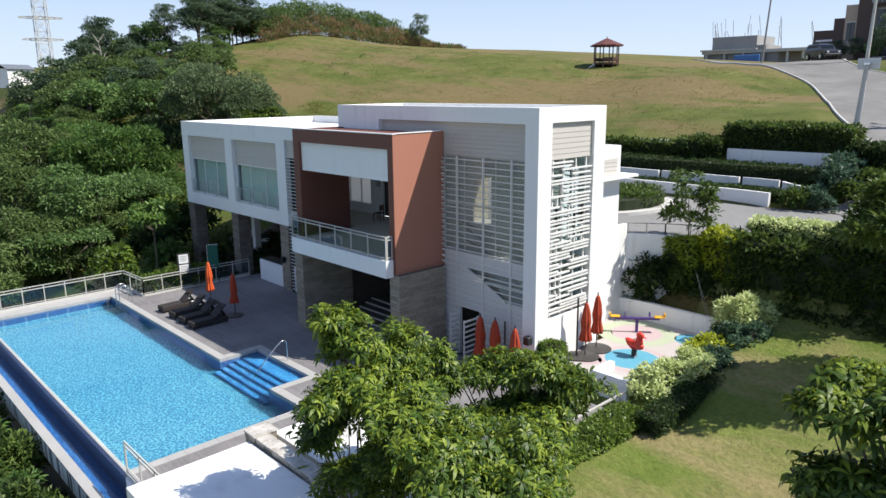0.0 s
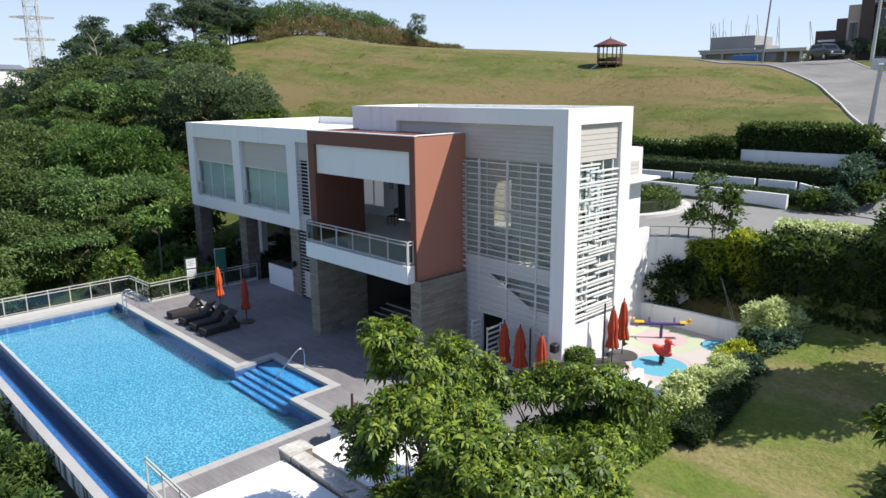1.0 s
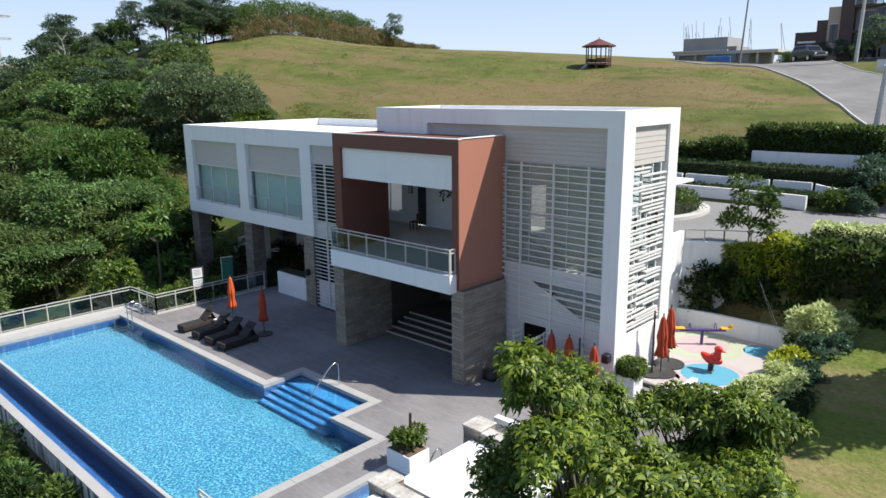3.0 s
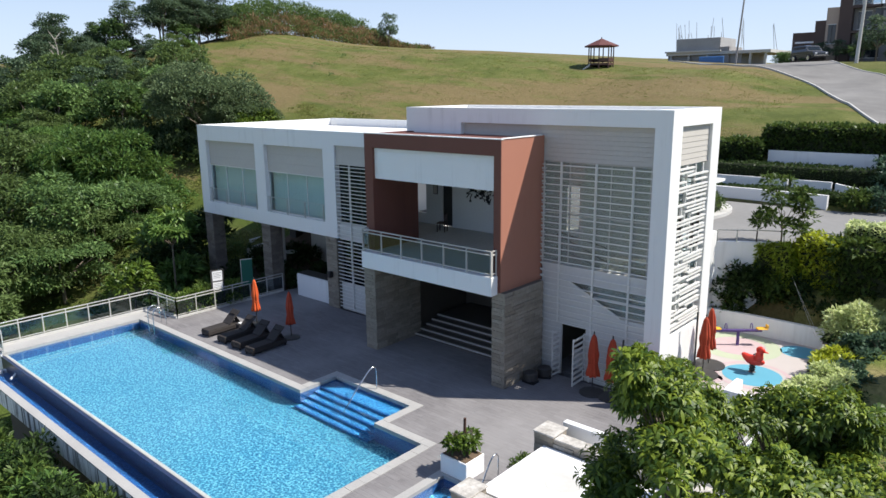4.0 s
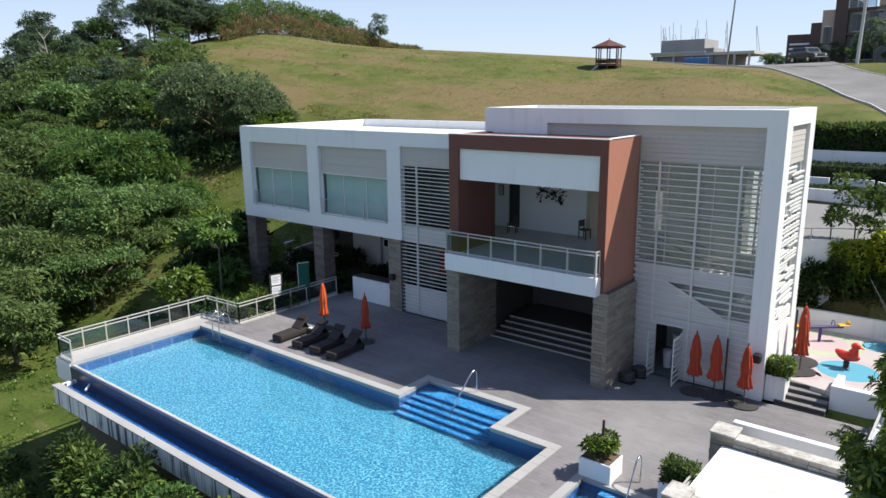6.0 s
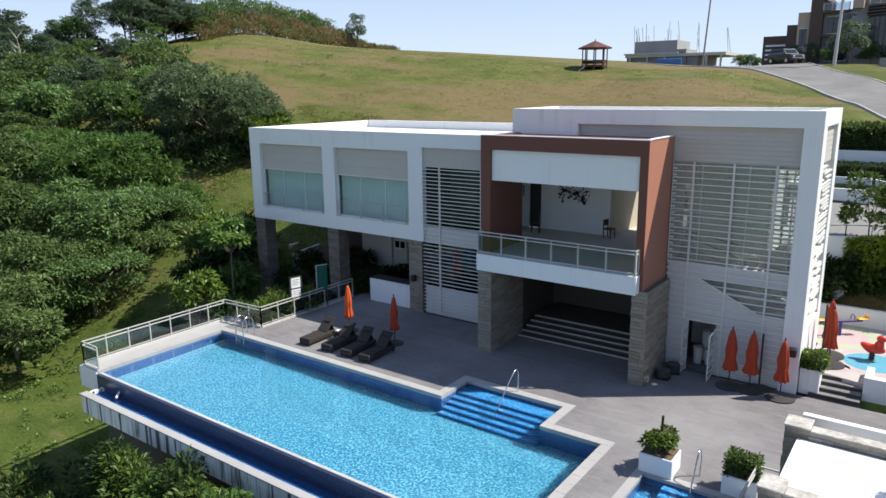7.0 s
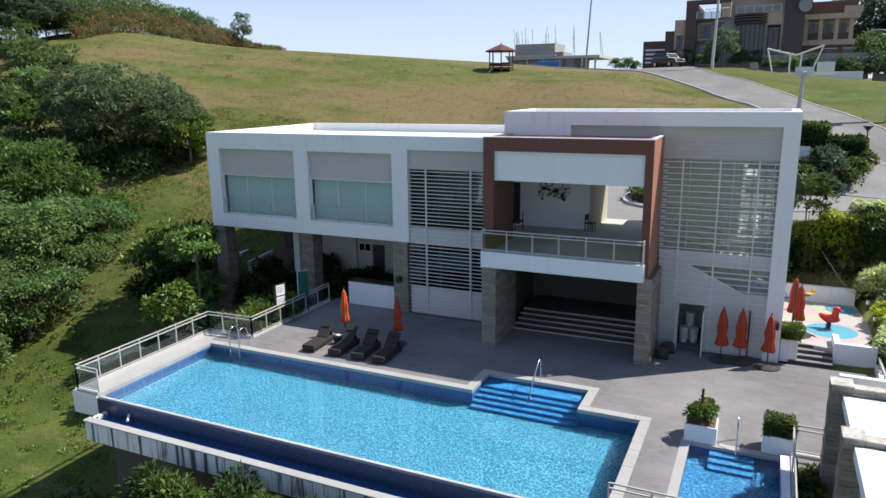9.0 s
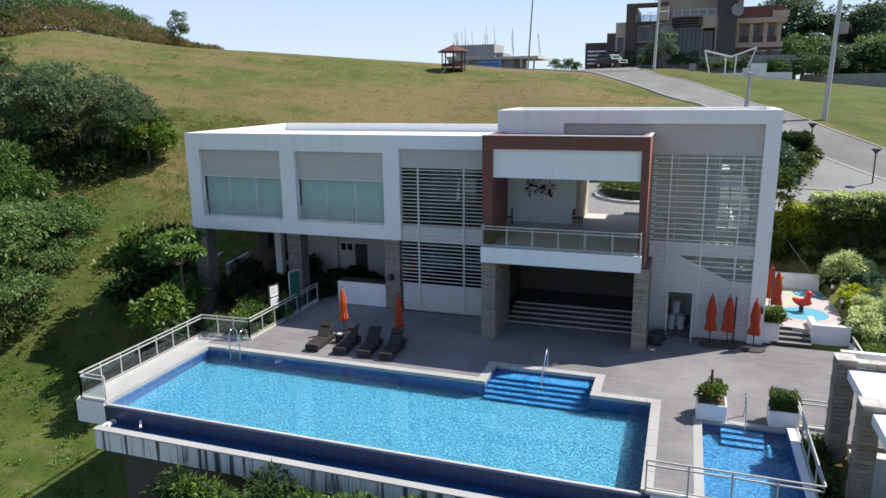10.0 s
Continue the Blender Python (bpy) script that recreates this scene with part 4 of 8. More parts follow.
for i in range(26):
    y, zz = rng.choice([22.1, 22.4, 22.9, 23.3, 23.8]), rng.uniform(2.7, 8.2)
    part("slat", box(B(), TR - 0.16, TR - 0.06, y, y + 0.06, zz, zz + rng.uniform(0.4, 0.9)), "slat", sc)
w = cpart("side_window", "charcoal", [(TR - 0.34, TR - 0.3, 21.62, 24.4, 5.6, 5.66)])
p = part("pane", box(B(), TR - 0.33, TR - 0.32, 21.62, 24.4, 2.45, 8.87), "glass", w)
p.visible_shadow = False

# rear block and canopy
cpart("rear_wall", "white", [(-22.2, -18.9, 25.2, 25.7, 0.0, 8.9), (-22.2, -21.9, 25.7, 29.8, 0.0, 8.9), (-19.2, -18.9, 25.7, 29.8, 4.6, 8.9), (-21.9, -19.2, 29.5, 29.8, 7.4, 8.9)])
cpart("rear_roof", "white_wall", [(-21.9, -19.2, 25.7, 29.5, 8.6, 8.75)])
siding("rear_siding_panel", 26.3, 29.5, -18.86, 7.52, 8.3, 0.19, axis_y=True)
cpart("rear_canopy", "white", [(-22.2, -18.35, 29.8, 30.6, 7.36, 7.48), (-18.9, -18.35, 27.6, 29.8, 7.36, 7.48)], "thin white canopy slab")
cpart("rear_window", "charcoal", [(-18.9, -18.88, 26.6, 28.2, 5.4, 7.3)], "dark glazed side door under the canopy")
cpart("rear_entrance_wall", "white", [(-18.3, -18.1, 25.2, 29.4, 0.3, 5.17)], "white retaining parapet")

# recess behind the second column, and a low ramp wall beyond the wing
cpart("recess_wall", "dark_wall", [(-48.4, -44.4, 29.6, 29.8, -0.5, WB), (-44.5, -44.4, 26.45, 29.6, -0.5, WB)])
bm = prism(B(), [(-52.5, 29.8), (-44.3, 29.2), (-44.3, 29.4), (-52.5, 30.0)], -0.6, 1.5)
part("ramp_wall", bm, "white_wall", club, "low white ramp wall")
for y0, y1, x, z in ((24.0, 26.4, -48.95, 0.95), (25.6, 29.2, -51.1, 1.0)):
    part("ramp_kerb", bar(B(), (x, y0, z - 0.5), (x + 0.1, y1, z - 0.25), 0.16, 0.9), "white_wall", club, "low white ramp wall")

# ---- pool terrace ----
PX0, PX1, PY0, PY1 = -41.95, -21.4, 6.45, 12.75
deck = thing("deck", "grey plank-tiled pool terrace partly in shadow", "terrace", kind="structure")


def slab(x0, x1, y0, y1, z1=0.0, mat="deck", name="deck_slab", z0=-0.6):
    return part(name, box(B(), x0, x1, y0, y1, z0, z1), mat, deck)


CP = 0.38
slab(-43.4, PX0 - CP, 6.42, 14.2, z0=-0.93, mat="coping")
slab(PX0 - CP, -40.45, PY1 + CP, 14.2)
slab(-40.45, -28.1 - CP, PY1 + CP, 20.8)
slab(-28.1 - CP, -23.75 + CP, 14.6 + CP, 20.8)
slab(-23.75 + CP, -13.2, PY1 + CP, 20.8)
slab(PX1 + CP, -19.55 - 0.3, 6.45, PY1 + CP)
slab(-19.55 - 0.3, -16.2, 12.1, PY1 + CP)
slab(-40.45, -35.2, 20.8, 26.2)
slab(-35.2, -29.5, 21.2, 26.2)
slab(-29.5, -21.9, 20.8, 24.6)
slab(-21.9, -16.9, 21.2, 24.4, -0.002)
slab(-13.2, -12.6, 8.5, 21.0, -0.004)
slab(-16.2, -13.2, 11.5, PY1 + CP, 0.0)

# coping stones
rng = random.Random(5)
cop = thing("pool_coping", "pale granite pool coping stones", "coping", kind="structure")
bm = box(B(), -0.5, 0.5, -0.5, 0.5, -0.5, 0.5, 0.0)
cme = bpy.data.meshes.new("coping_stone")
bm.to_mesh(cme)
bm.free()
cme.materials.append(M["coping"])


def coping(a, b, w):
    """A run of stones between plan points a and b; the strip lies to the left of the way."""
    a, b = Vector((*a, 0)), Vector((*b, 0))
    d = b - a
    n = max(1, round(d.length / 0.6))
    u = d.normalized()
    v = Vector((-u.y, u.x, 0))
    for i in range(n):
        c = a + d * ((i + 0.5) / n) + v * (w / 2)
        ang = math.degrees(math.atan2(u.y, u.x))
        shared("coping_stone", cme, cop, pose(c.x, c.y, -0.08 + rng.uniform(0, 0.004), 0, 0, ang) @ Matrix.Diagonal((d.length / n - 0.01, w - 0.008, 0.2, 1)))


coping((PX0, PY1), (PX0, 6.3), -CP)
coping((PX0 - CP, PY1), (-28.1, PY1), CP)
coping((-28.1, PY1 + CP), (-28.1, 14.6), CP)
coping((-28.1 - CP, 14.6), (-23.75 + CP, 14.6), CP)
coping((-23.75, 14.6), (-23.75, PY1 + CP), CP)
coping((-23.75, PY1), (PX1 + CP, PY1), CP)
coping((PX1, PY1), (PX1, 6.45), CP)

# basin
pool = thing("pool", "blue mosaic-tiled swimming pool filled to an overflow edge", "swimming pool", kind="structure")
WZ = -0.09
DEPTH = -1.35


def ppart(name, mat, *b):
    return part(name, box(B(), *b), mat, pool)


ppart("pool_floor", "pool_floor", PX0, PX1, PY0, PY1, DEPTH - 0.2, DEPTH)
ppart("pool_wall", "pool_wall", PX0 - 0.25, PX0, PY0, PY1, DEPTH, -0.03)
ppart("pool_wall", "pool_wall", PX1, PX1 + 0.25, PY0, PY1, DEPTH, -0.18)
ppart("pool_wall", "pool_wall", PX0, -28.1, PY1, PY1 + 0.25, DEPTH, -0.18)
ppart("pool_wall", "pool_wall", -23.75, PX1, PY1, PY1 + 0.25, DEPTH, -0.18)
ppart("pool_wall", "pool_wall", -28.35, -28.1, PY1 + 0.25, 14.6, DEPTH, -0.18)
ppart("pool_wall", "pool_wall", -23.75, -23.5, PY1 + 0.25, 14.6, DEPTH, -0.18)
ppart("pool_wall", "pool_wall", -28.1, -23.75, 14.6, 14.85, DEPTH, -0.18)
for i in range(5):
    ppart("pool_step", "pool_step", -28.1, -23.75, 13.05 + 0.34 * i - 0.6, 14.6, DEPTH + 0.2 * i, DEPTH + 0.2 * (i + 1))
    ppart("step_nosing", "pool_wall", -28.1, -23.75, 13.05 + 0.34 * i - 0.61, 13.05 + 0.34 * i - 0.53, DEPTH + 0.2 * (i + 1) - 0.06, DEPTH + 0.2 * (i + 1) + 0.004)
ppart("spill_wall", "spill", PX0 - 0.02, PX1 + 0.3, PY0 - 0.22, PY0, -2.2, WZ - 0.02)
ppart("spill_lip", "coping", PX0 - 0.1, PX1 + 0.02, PY0 - 0.10, PY0 + 0.03, WZ - 0.018, WZ - 0.004)


def water_sheet(name, x0, x1, y0, y1, z, parent):
    bm = B()
    vs = [bm.verts.new((x, y, z)) for x, y in ((x0, y0), (x1, y0), (x1, y1), (x0, y1))]
    bm.faces.new(vs)
    ob = part(name, bm, "water", parent)
    ob.visible_shadow = False
    return ob


water_sheet("water", PX0, PX1, PY0 - 0.02, PY1, WZ, pool)
water_sheet("water", -28.1, -23.75, PY1, 14.6, WZ, pool)

# overflow trough and streaked wall in front of it
ppart("trough_floor", "pool_wall", PX0 + 0.5, PX1 + 6.0, 5.55, PY0 - 0.22, -1.1, -0.86)
water_sheet("trough_water", PX0 + 0.5, PX1 + 0.3, 5.55, PY0 - 0.22, -0.69, pool)
part("overflow_pipe", tube(B(), (-40.0, 5.95, -0.6), (-40.3, 6.35, -0.45), 0.05), "white", pool, "short white overflow pipe")
ppart("trough_wall", "trough", PX0 + 0.5, PX1 + 6.0, 5.33, 5.55, -1.44, -0.62)
ppart("trough_wall", "trough", PX0 + 0.3, PX0 + 0.5, 5.33, PY0 - 0.22, -1.44, -0.62)
ppart("trough_soffit", "concrete", PX0 + 0.5, PX1 + 6.0, 5.55, PY0 - 0.22, -1.42, -1.104)
# added wall blocks sun from behind; its near-black colour carries the shade
ppart("light_blocking_wall", "dark_wall", PX0 + 0.9, PX1 + 6.0, 6.0, PY0 - 0.22, -5.4, -1.424)
ppart("trough_capping", "coping", PX0 + 0.27, PX1 + 6.0, 5.27, 5.60, -0.62, -0.57)
ppart("terrace_edge_wall", "white", -43.4, PX0 - 0.02, 6.22, 6.42, -0.95, -0.02)
ppart("terrace_edge_wall", "white", -43.5, -43.3, 6.42, 14.2, -0.95, -0.02)
ppart("terrace_edge_wall", "white", PX1 + 0.3, -16.2, 6.2, 6.42, -2.6, -0.02)

# ---- road, driveway, terraces ----


def smooth_path(pts, per=8):
    """Catmull-Rom through plan points."""
    out = []
    p = [pts[0]] + list(pts) + [pts[-1]]
    for i in range(1, len(p) - 2):
        for k in range(per):
            t = k / per
            a, b, c, d = (Vector(q) for q in p[i - 1:i + 3])
            out.append(0.5 * ((2 * b) + (c - a) * t + (2 * a - 5 * b + 4 * c - d) * t * t + (3 * b - a - 3 * c + d) * t ** 3))
    out.append(Vector(p[-2]))
    return out


def strip(name, left, right, lift, material, across=8, parent=None, drop=0.0):
    """A sheet laid on the land between two plan lines."""
    bm = B()
    rows = []
    for a, b in zip(left, right):
        row = []
        for k in range(across + 1):
            q = a.lerp(b, k / across)
            row.append(bm.verts.new((q.x, q.y, ground(q.x, q.y) + lift)))
        rows.append(row)
    for r, s in zip(rows, rows[1:]):
        for k in range(across):
            bm.faces.new((r[k], r[k + 1], s[k + 1], s[k]))
    return part(name, bm, material, parent, smooth=True)


road_l = smooth_path([(-60, 116), (-46, 97), (-38.5, 86), (-34, 81.4), (-30.8, 78.3), (-27.6, 75.3), (-25.1, 71.9), (-22.5, 66.8), (-20.2, 61.6), (-17.0, 55.6), (-10.6, 48.8), (-2, 42), (14, 30), (40, 14)], 10)
road_r = smooth_path([(-50, 121), (-37, 104), (-30, 94.5), (-28.4, 89.5), (-26.4, 86), (-23.8, 83), (-19.8, 79.4), (-15.9, 70.8), (-13.0, 63.5), (-9.6, 56.8), (-4.8, 52.2), (4, 45), (20, 34), (46, 18)], 10)
rd = strip("road", road_l, road_r, 0.10, "road", 10)
tagged(rd, "worn grey concrete road climbing the hill", "road", kind="structure")


def kerb(name, line, side, w=0.12, h=0.07, lift=0.1, mat="kerb", label="pale concrete kerb along the road"):
    bm = B()
    prev = None
    for i, q in enumerate(line):
        d = (line[min(i + 1, len(line) - 1)] - line[max(i - 1, 0)]).normalized()
        n = Vector((-d.y, d.x)) * side
        z = ground(q.x, q.y) + lift
        a, b = q, q + n * w
        ring = [bm.verts.new((a.x, a.y, z - 0.3)), bm.verts.new((a.x, a.y, z + h)), bm.verts.new((b.x, b.y, z + h)), bm.verts.new((b.x, b.y, z - 0.5))]
        if prev:
            for k in range(3):
                bm.faces.new((prev[k], prev[k + 1], ring[k + 1], ring[k]))
        prev = ring
    bmesh.ops.recalc_face_normals(bm, faces=bm.faces)
    return tagged(part(name, bm, mat), label, "kerb", kind="structure")


kerb("kerb", [q.to_2d() if len(q) == 3 else q for q in road_l], -1)
kerb("kerb", [q.to_2d() if len(q) == 3 else q for q in road_r], 1)

# driveway court behind the clubhouse
bm = prism(B(), [(-40, 27.2), (-18.3, 27.2), (-18.3, 29.3), (-16.5, 30.7), (-13.6, 32.1), (-2.0, 33.4), (-3.0, 41.6), (-8.8, 46.6), (-11.6, 45.2), (-14.2, 42.6), (-40, 42.6)], 1.2, 4.60)
tagged(part("driveway", bm, "paving"), "pale sunlit concrete driveway court", "driveway", kind="structure")
ramp_l = smooth_path([(-14.0, 42.6), (-12.0, 45.2), (-10.2, 48.9)], 6)
ramp_r = smooth_path([(-3.0, 39.0), (-2.6, 41.6), (-2.2, 42.4)], 6)
tagged(strip("driveway_ramp", ramp_l, ramp_r, 0.14, "paving", 8), "concrete ramp from the court up to the road", "driveway", kind="structure")

terr = thing("terrace_walls", "stepped white retaining walls with dark slots", "retaining wall", kind="structure")


def wall_run(name, pts, z0, z1, thick=0.22, mat="white", gaps=(), parent=None):
    """A wall along a smooth plan line."""
    line = smooth_path(pts, 6)
    bm = B()
    prev = None
    for i, q in enumerate(line):
        d = (line[min(i + 1, len(line) - 1)] - line[max(i - 1, 0)]).normalized()
        n = Vector((-d.y, d.x)) * thick
        za = z1 if not isinstance(z1, tuple) else z1[0] + (z1[1] - z1[0]) * i / (len(line) - 1)
        ring = [bm.verts.new((q.x, q.y, z0)), bm.verts.new((q.x, q.y, za)), bm.verts.new((q.x + n.x, q.y + n.y, za)), bm.verts.new((q.x + n.x, q.y + n.y, z0))]
        if prev:
            for k in range(3):
                bm.faces.new((prev[k], prev[k + 1], ring[k + 1], ring[k]))
        else:
            bm.faces.new(ring)
        prev = ring
    bm.faces.new(list(reversed(prev)))
    bmesh.ops.recalc_face_normals(bm, faces=bm.faces)
    return part(name, bm, mat, parent)


wall_run("retaining_wall", [(-40, 42.45), (-24, 42.4), (-18.6, 42.25), (-16.5, 42.0)], 4.0, 5.46, parent=terr)
for a, b in ((-40, -31.1), (-30.9, -25.1), (-24.9, -19.4), (-19.2, -16.9)):
    wall_run("retaining_wall", [(a, 44.5), ((a + b) / 2, 44.45), (b, 44.4)], 4.8, 5.95, parent=terr)
wall_run("retaining_wall", [(-16.7, 44.4), (-15.4, 44.25), (-14.7, 43.7)], 4.8, (5.9, 5.5), parent=terr)
wall_run("retaining_wall", [(-21.5, 47.0), (-18.0, 46.9), (-15.1, 47.1)], 6.3, 7.5, parent=terr)
wall_run("retaining_wall", [(-40, 48.2), (-30, 48.1), (-24.5, 48.1)], 6.5, 7.78, parent=terr)

# island bed with kerb
isl = [(-23.5 + 3.2 * math.cos(a), 36.6 + 4.3 * math.sin(a)) for a in (2 * math.pi * i / 40 for i in range(40))]
tagged(part("island_kerb", prism(B(), isl, 4.55, 4.78), "kerb"), "pale kerb round an oval planted island", "kerb", kind="structure")

# parapet wall and rail at the court's edge
tagged(wall_run("court_parapet", [(-18.2, 29.3), (-16.6, 30.4), (-13.4, 31.8)], 1.0, 4.66), "white retaining wall below the driveway court", "wall", kind="structure")
cr = thing("court_railing", "pale metal pipe railing on the court wall", "railing")
railing(cr, (-18.1, 29.45), (-16.65, 30.45), 4.66, 0.55, 2, None, rails=(1.0,), low=0)
railing(cr, (-16.65, 30.45), (-13.5, 31.85), 4.66, 0.55, 3, None, rails=(1.0,), low=0)

# ---- playground ----
PGZ = 0.62
pg = thing("playground_floor", "pale rubber playground floor with green, pink and blue rings", "playground", kind="structure")
part("base", prism(B(), [(-16.75, 22.3), (-14.6, 21.8), (-12.95, 21.75), (-12.8, 26.0), (-13.1, 29.15), (-16.9, 29.2), (-18.6, 28.9), (-18.6, 26.8), (-16.75, 26.8)], -0.3, PGZ), "rub_white", pg)


def disc(name, x, y, r, z, mat, parent, hole=0.0, seg=48):
    bm = B()
    if hole:
        a = [bm.verts.new((x + r * math.cos(2 * math.pi * i / seg), y + r * math.sin(2 * math.pi * i / seg), z)) for i in range(seg)]
        b = [bm.verts.new((x + hole * math.cos(2 * math.pi * i / seg), y + hole * math.sin(2 * math.pi * i / seg), z)) for i in range(seg)]
        for i in range(seg):
            j = (i + 1) % seg
            bm.faces.new((a[i], a[j], b[j], b[i]))
    else:
        bm.faces.new([bm.verts.new((x + r * math.cos(2 * math.pi * i / seg), y + r * math.sin(2 * math.pi * i / seg), z)) for i in range(seg)])
    return part(name, bm, mat, parent)


disc("green_ring", -16.05, 27.3, 1.75, PGZ + 0.004, "rub_green", pg, 1.15)
disc("pink_disc", -16.05, 27.3, 1.1, PGZ + 0.004, "rub_pink", pg)
disc("blue_disc", -14.5, 24.4, 1.1, PGZ + 0.004, "rub_blue", pg)
disc("pale_ring", -14.5, 24.4, 1.45, PGZ + 0.004, "rub_pink", pg, 1.25)
disc("blue_patch", -13.8, 28.2, 0.75, PGZ + 0.004, "rub_blue", pg)
disc("pink_patch", -15.75, 23.1, 0.55, PGZ + 0.004, "rub_pink", pg)
pw = thing("playground_wall", "low white wall round the playground", "wall", kind="structure")
wall_run("back_wall", [(-18.6, 28.9), (-16.9, 29.2), (-13.15, 29.15)], -0.2, 1.5, parent=pw)
part("front_wall", box(B(), -14.6, -12.95, 21.55, 21.8, -0.3, 0.97, 0.01), "white", pw)
part("front_wall_return", box(B(), -14.6, -14.35, 21.8, 22.9, -0.3, 0.97, 0.01), "white", pw)
stp = thing("playground_steps", "grey stone steps from the terrace to the playground", "steps", kind="structure")
for i in range(4):
    part("riser", box(B(), -16.36, -14.61, 20.985 + 0.33 * i, 21.02 + 0.33 * i, 0.152 * i, 0.152 * (i + 1) - 0.03), "charcoal", stp)
    part("step", box(B(), -16.35, -14.62, 21.0 + 0.33 * i, 22.6 - 0.01 * i, -0.3, 0.152 * (i + 1), 0.01), "deck", stp)

# low rail by the hedge
lr = thing("path_rail", "white pipe rail on a low kerb beside the hedge", "railing")
part("kerb_wall", box(B(), -13.0, -12.8, 12.0, 21.5, -0.5, 0.25), "white", lr)
for yy in (12.2, 14.4, 16.6, 18.8, 21.0):
    part("post", box(B(), -12.94, -12.88, yy, yy + 0.06, 0.25, 0.6), "rail", lr)
part("rail", bar(B(), (-12.91, 12.0, 0.62), (-12.91, 21.4, 0.62), 0.08, 0.06), "rail", lr)

# ---- children's pool ----
kp = thing("childrens_pool", "small blue mosaic-tiled children's pool", "swimming pool", kind="structure")
KX0, KX1, KY0, KY1 = -19.55, -16.75, 6.5, 11.8


def kpart(name, mat, *b):
    return part(name, box(B(), *b), mat, kp)


kpart("pool_floor", "kids_floor", KX0, KX1, KY0, KY1, -0.9, -0.7)
kpart("pool_wall", "pool_wall", KX0 - 0.3, KX0, KY0, KY1, -0.7, -0.12)
kpart("pool_wall", "pool_wall", KX1, KX1 + 0.3, KY0, KY1, -0.7, 0.12)
kpart("pool_wall", "pool_wall", KX0, KX1, KY1, KY1 + 0.3, -0.7, -0.12)
kpart("pool_wall", "pool_wall", KX0, KX1, KY0 - 0.08, KY0, -0.7, 0.0)
kpart("coping", "coping", KX0 - 0.3, KX0, KY0, KY1 + 0.3, -0.12, 0.006)
kpart("coping", "coping", KX0, KX1 + 0.3, KY1, KY1 + 0.3, -0.12, 0.006)
kpart("coping", "white", KX1 + 0.02, KX1 + 0.28, KY0, KY1, 0.12, 0.17)
for i in range(3):
    kpart("pool_step", "pool_step", -18.9, -17.5, KY1 - 0.32 * (3 - i), KY1, -0.7 + 0.17 * i, -0.7 + 0.17 * (i + 1))
water_sheet("water", KX0, KX1, KY0, KY1, -0.1, kp)

# bare earth bank below the ridge trees
eb_l = [Vector((-118 - 1.3 * i, 48.5 + 0.3 * i)) for i in range(9)]
eb_r = [Vector((-119 - 1.3 * i, 54.0 + 0.3 * i + 0.6 * math.sin(i))) for i in range(9)]
tagged(strip("earth_bank", eb_l, eb_r, 0.35, "earth", 8), "bare reddish-brown earth bank below the ridge trees", "earth bank", kind="structure")

# ---- terrace furniture ----


def fence_run(name, label, pts, spans, z=0.0, h=1.1, glass_mat="glass_rail"):
    f = thing(name, label, "railing")
    for (a, b), n in zip(zip(pts, pts[1:]), spans):
        part("kerb", bar(B(), (*a, z + 0.05), (*b, z + 0.05), 0.16, 0.1), "concrete", f)
        railing(f, a, b, z + 0.1, h - 0.1, n, glass_mat, rails=(1.0, 0.84), low=0.08)
    return f


fence_run("terrace_railing", "pale metal terrace railing with tinted glass panels", [(-41.95, 6.36), (-43.2, 6.36), (-43.2, 14.0), (-40.55, 14.15), (-40.5, 20.9)], [1, 7, 3, 6])
fence_run("pool_end_railing", "pale metal railing round the children's pool", [(-21.25, 6.33), (-16.45, 6.33), (-16.4, 12.2)], [4, 4], glass_mat=None)
fence_run("cabana_railing", "charcoal metal railing beside the stone cabana", [(-16.3, 12.25), (-15.0, 12.25)], [1], glass_mat=None)


def lounger(at, turn, back=42, slack=0.0):
    """A wicker sun lounger with raised back."""
    t = thing("sun_lounger", "dark brown wicker sun lounger with raised backrest", "sun lounger", "loungers by the pool", at=at, turn=turn)
    part("base", box(B(), -0.33, 0.33, -0.98, 0.95, 0.10, 0.30, 0.02), "wicker", t)
    part("mattress", box(B(), -0.31, 0.31, -0.98, 0.22, 0.303, 0.36, 0.02), "wicker", t)
    bm = B()
    box(bm, -0.31, 0.31, 0.0, 0.85, -0.03, 0.03, 0.015)
    bmesh.ops.transform(bm, matrix=pose(0, 0.24, 0.35, back, 0, 0), verts=bm.verts)
    part("backrest", bm, "wicker", t)
    for sx in (-0.3, 0.24):
        for sy in (-0.95, 0.86):
            part("leg", box(B(), sx, sx + 0.06, sy, sy + 0.06, 0.0, 0.10), "black", t)
    part("prop", bar(B(), (0, 0.9, 0.3), (0, 0.62, 0.8), 0.4, 0.03), "wicker", t)
    return t


for q, turn in ((-36.85, 2), (-35.42, 3), (-34.22, 5), (-33.08, 3)):
    lounger((q, 14.6, 0), turn)
stl = thing("side_table", "small dark wicker side table with a white towel", "table", at=(-36.12, 15.2, 0))
part("top", box(B(), -0.2, 0.2, -0.2, 0.2, 0.36, 0.42, 0.01), "wicker", stl)
part("body", box(B(), -0.17, 0.17, -0.17, 0.17, 0.0, 0.36), "wicker", stl)
part("towel", box(B(), -0.12, 0.14, -0.1, 0.1, 0.423, 0.46, 0.015), "white_wall", stl)


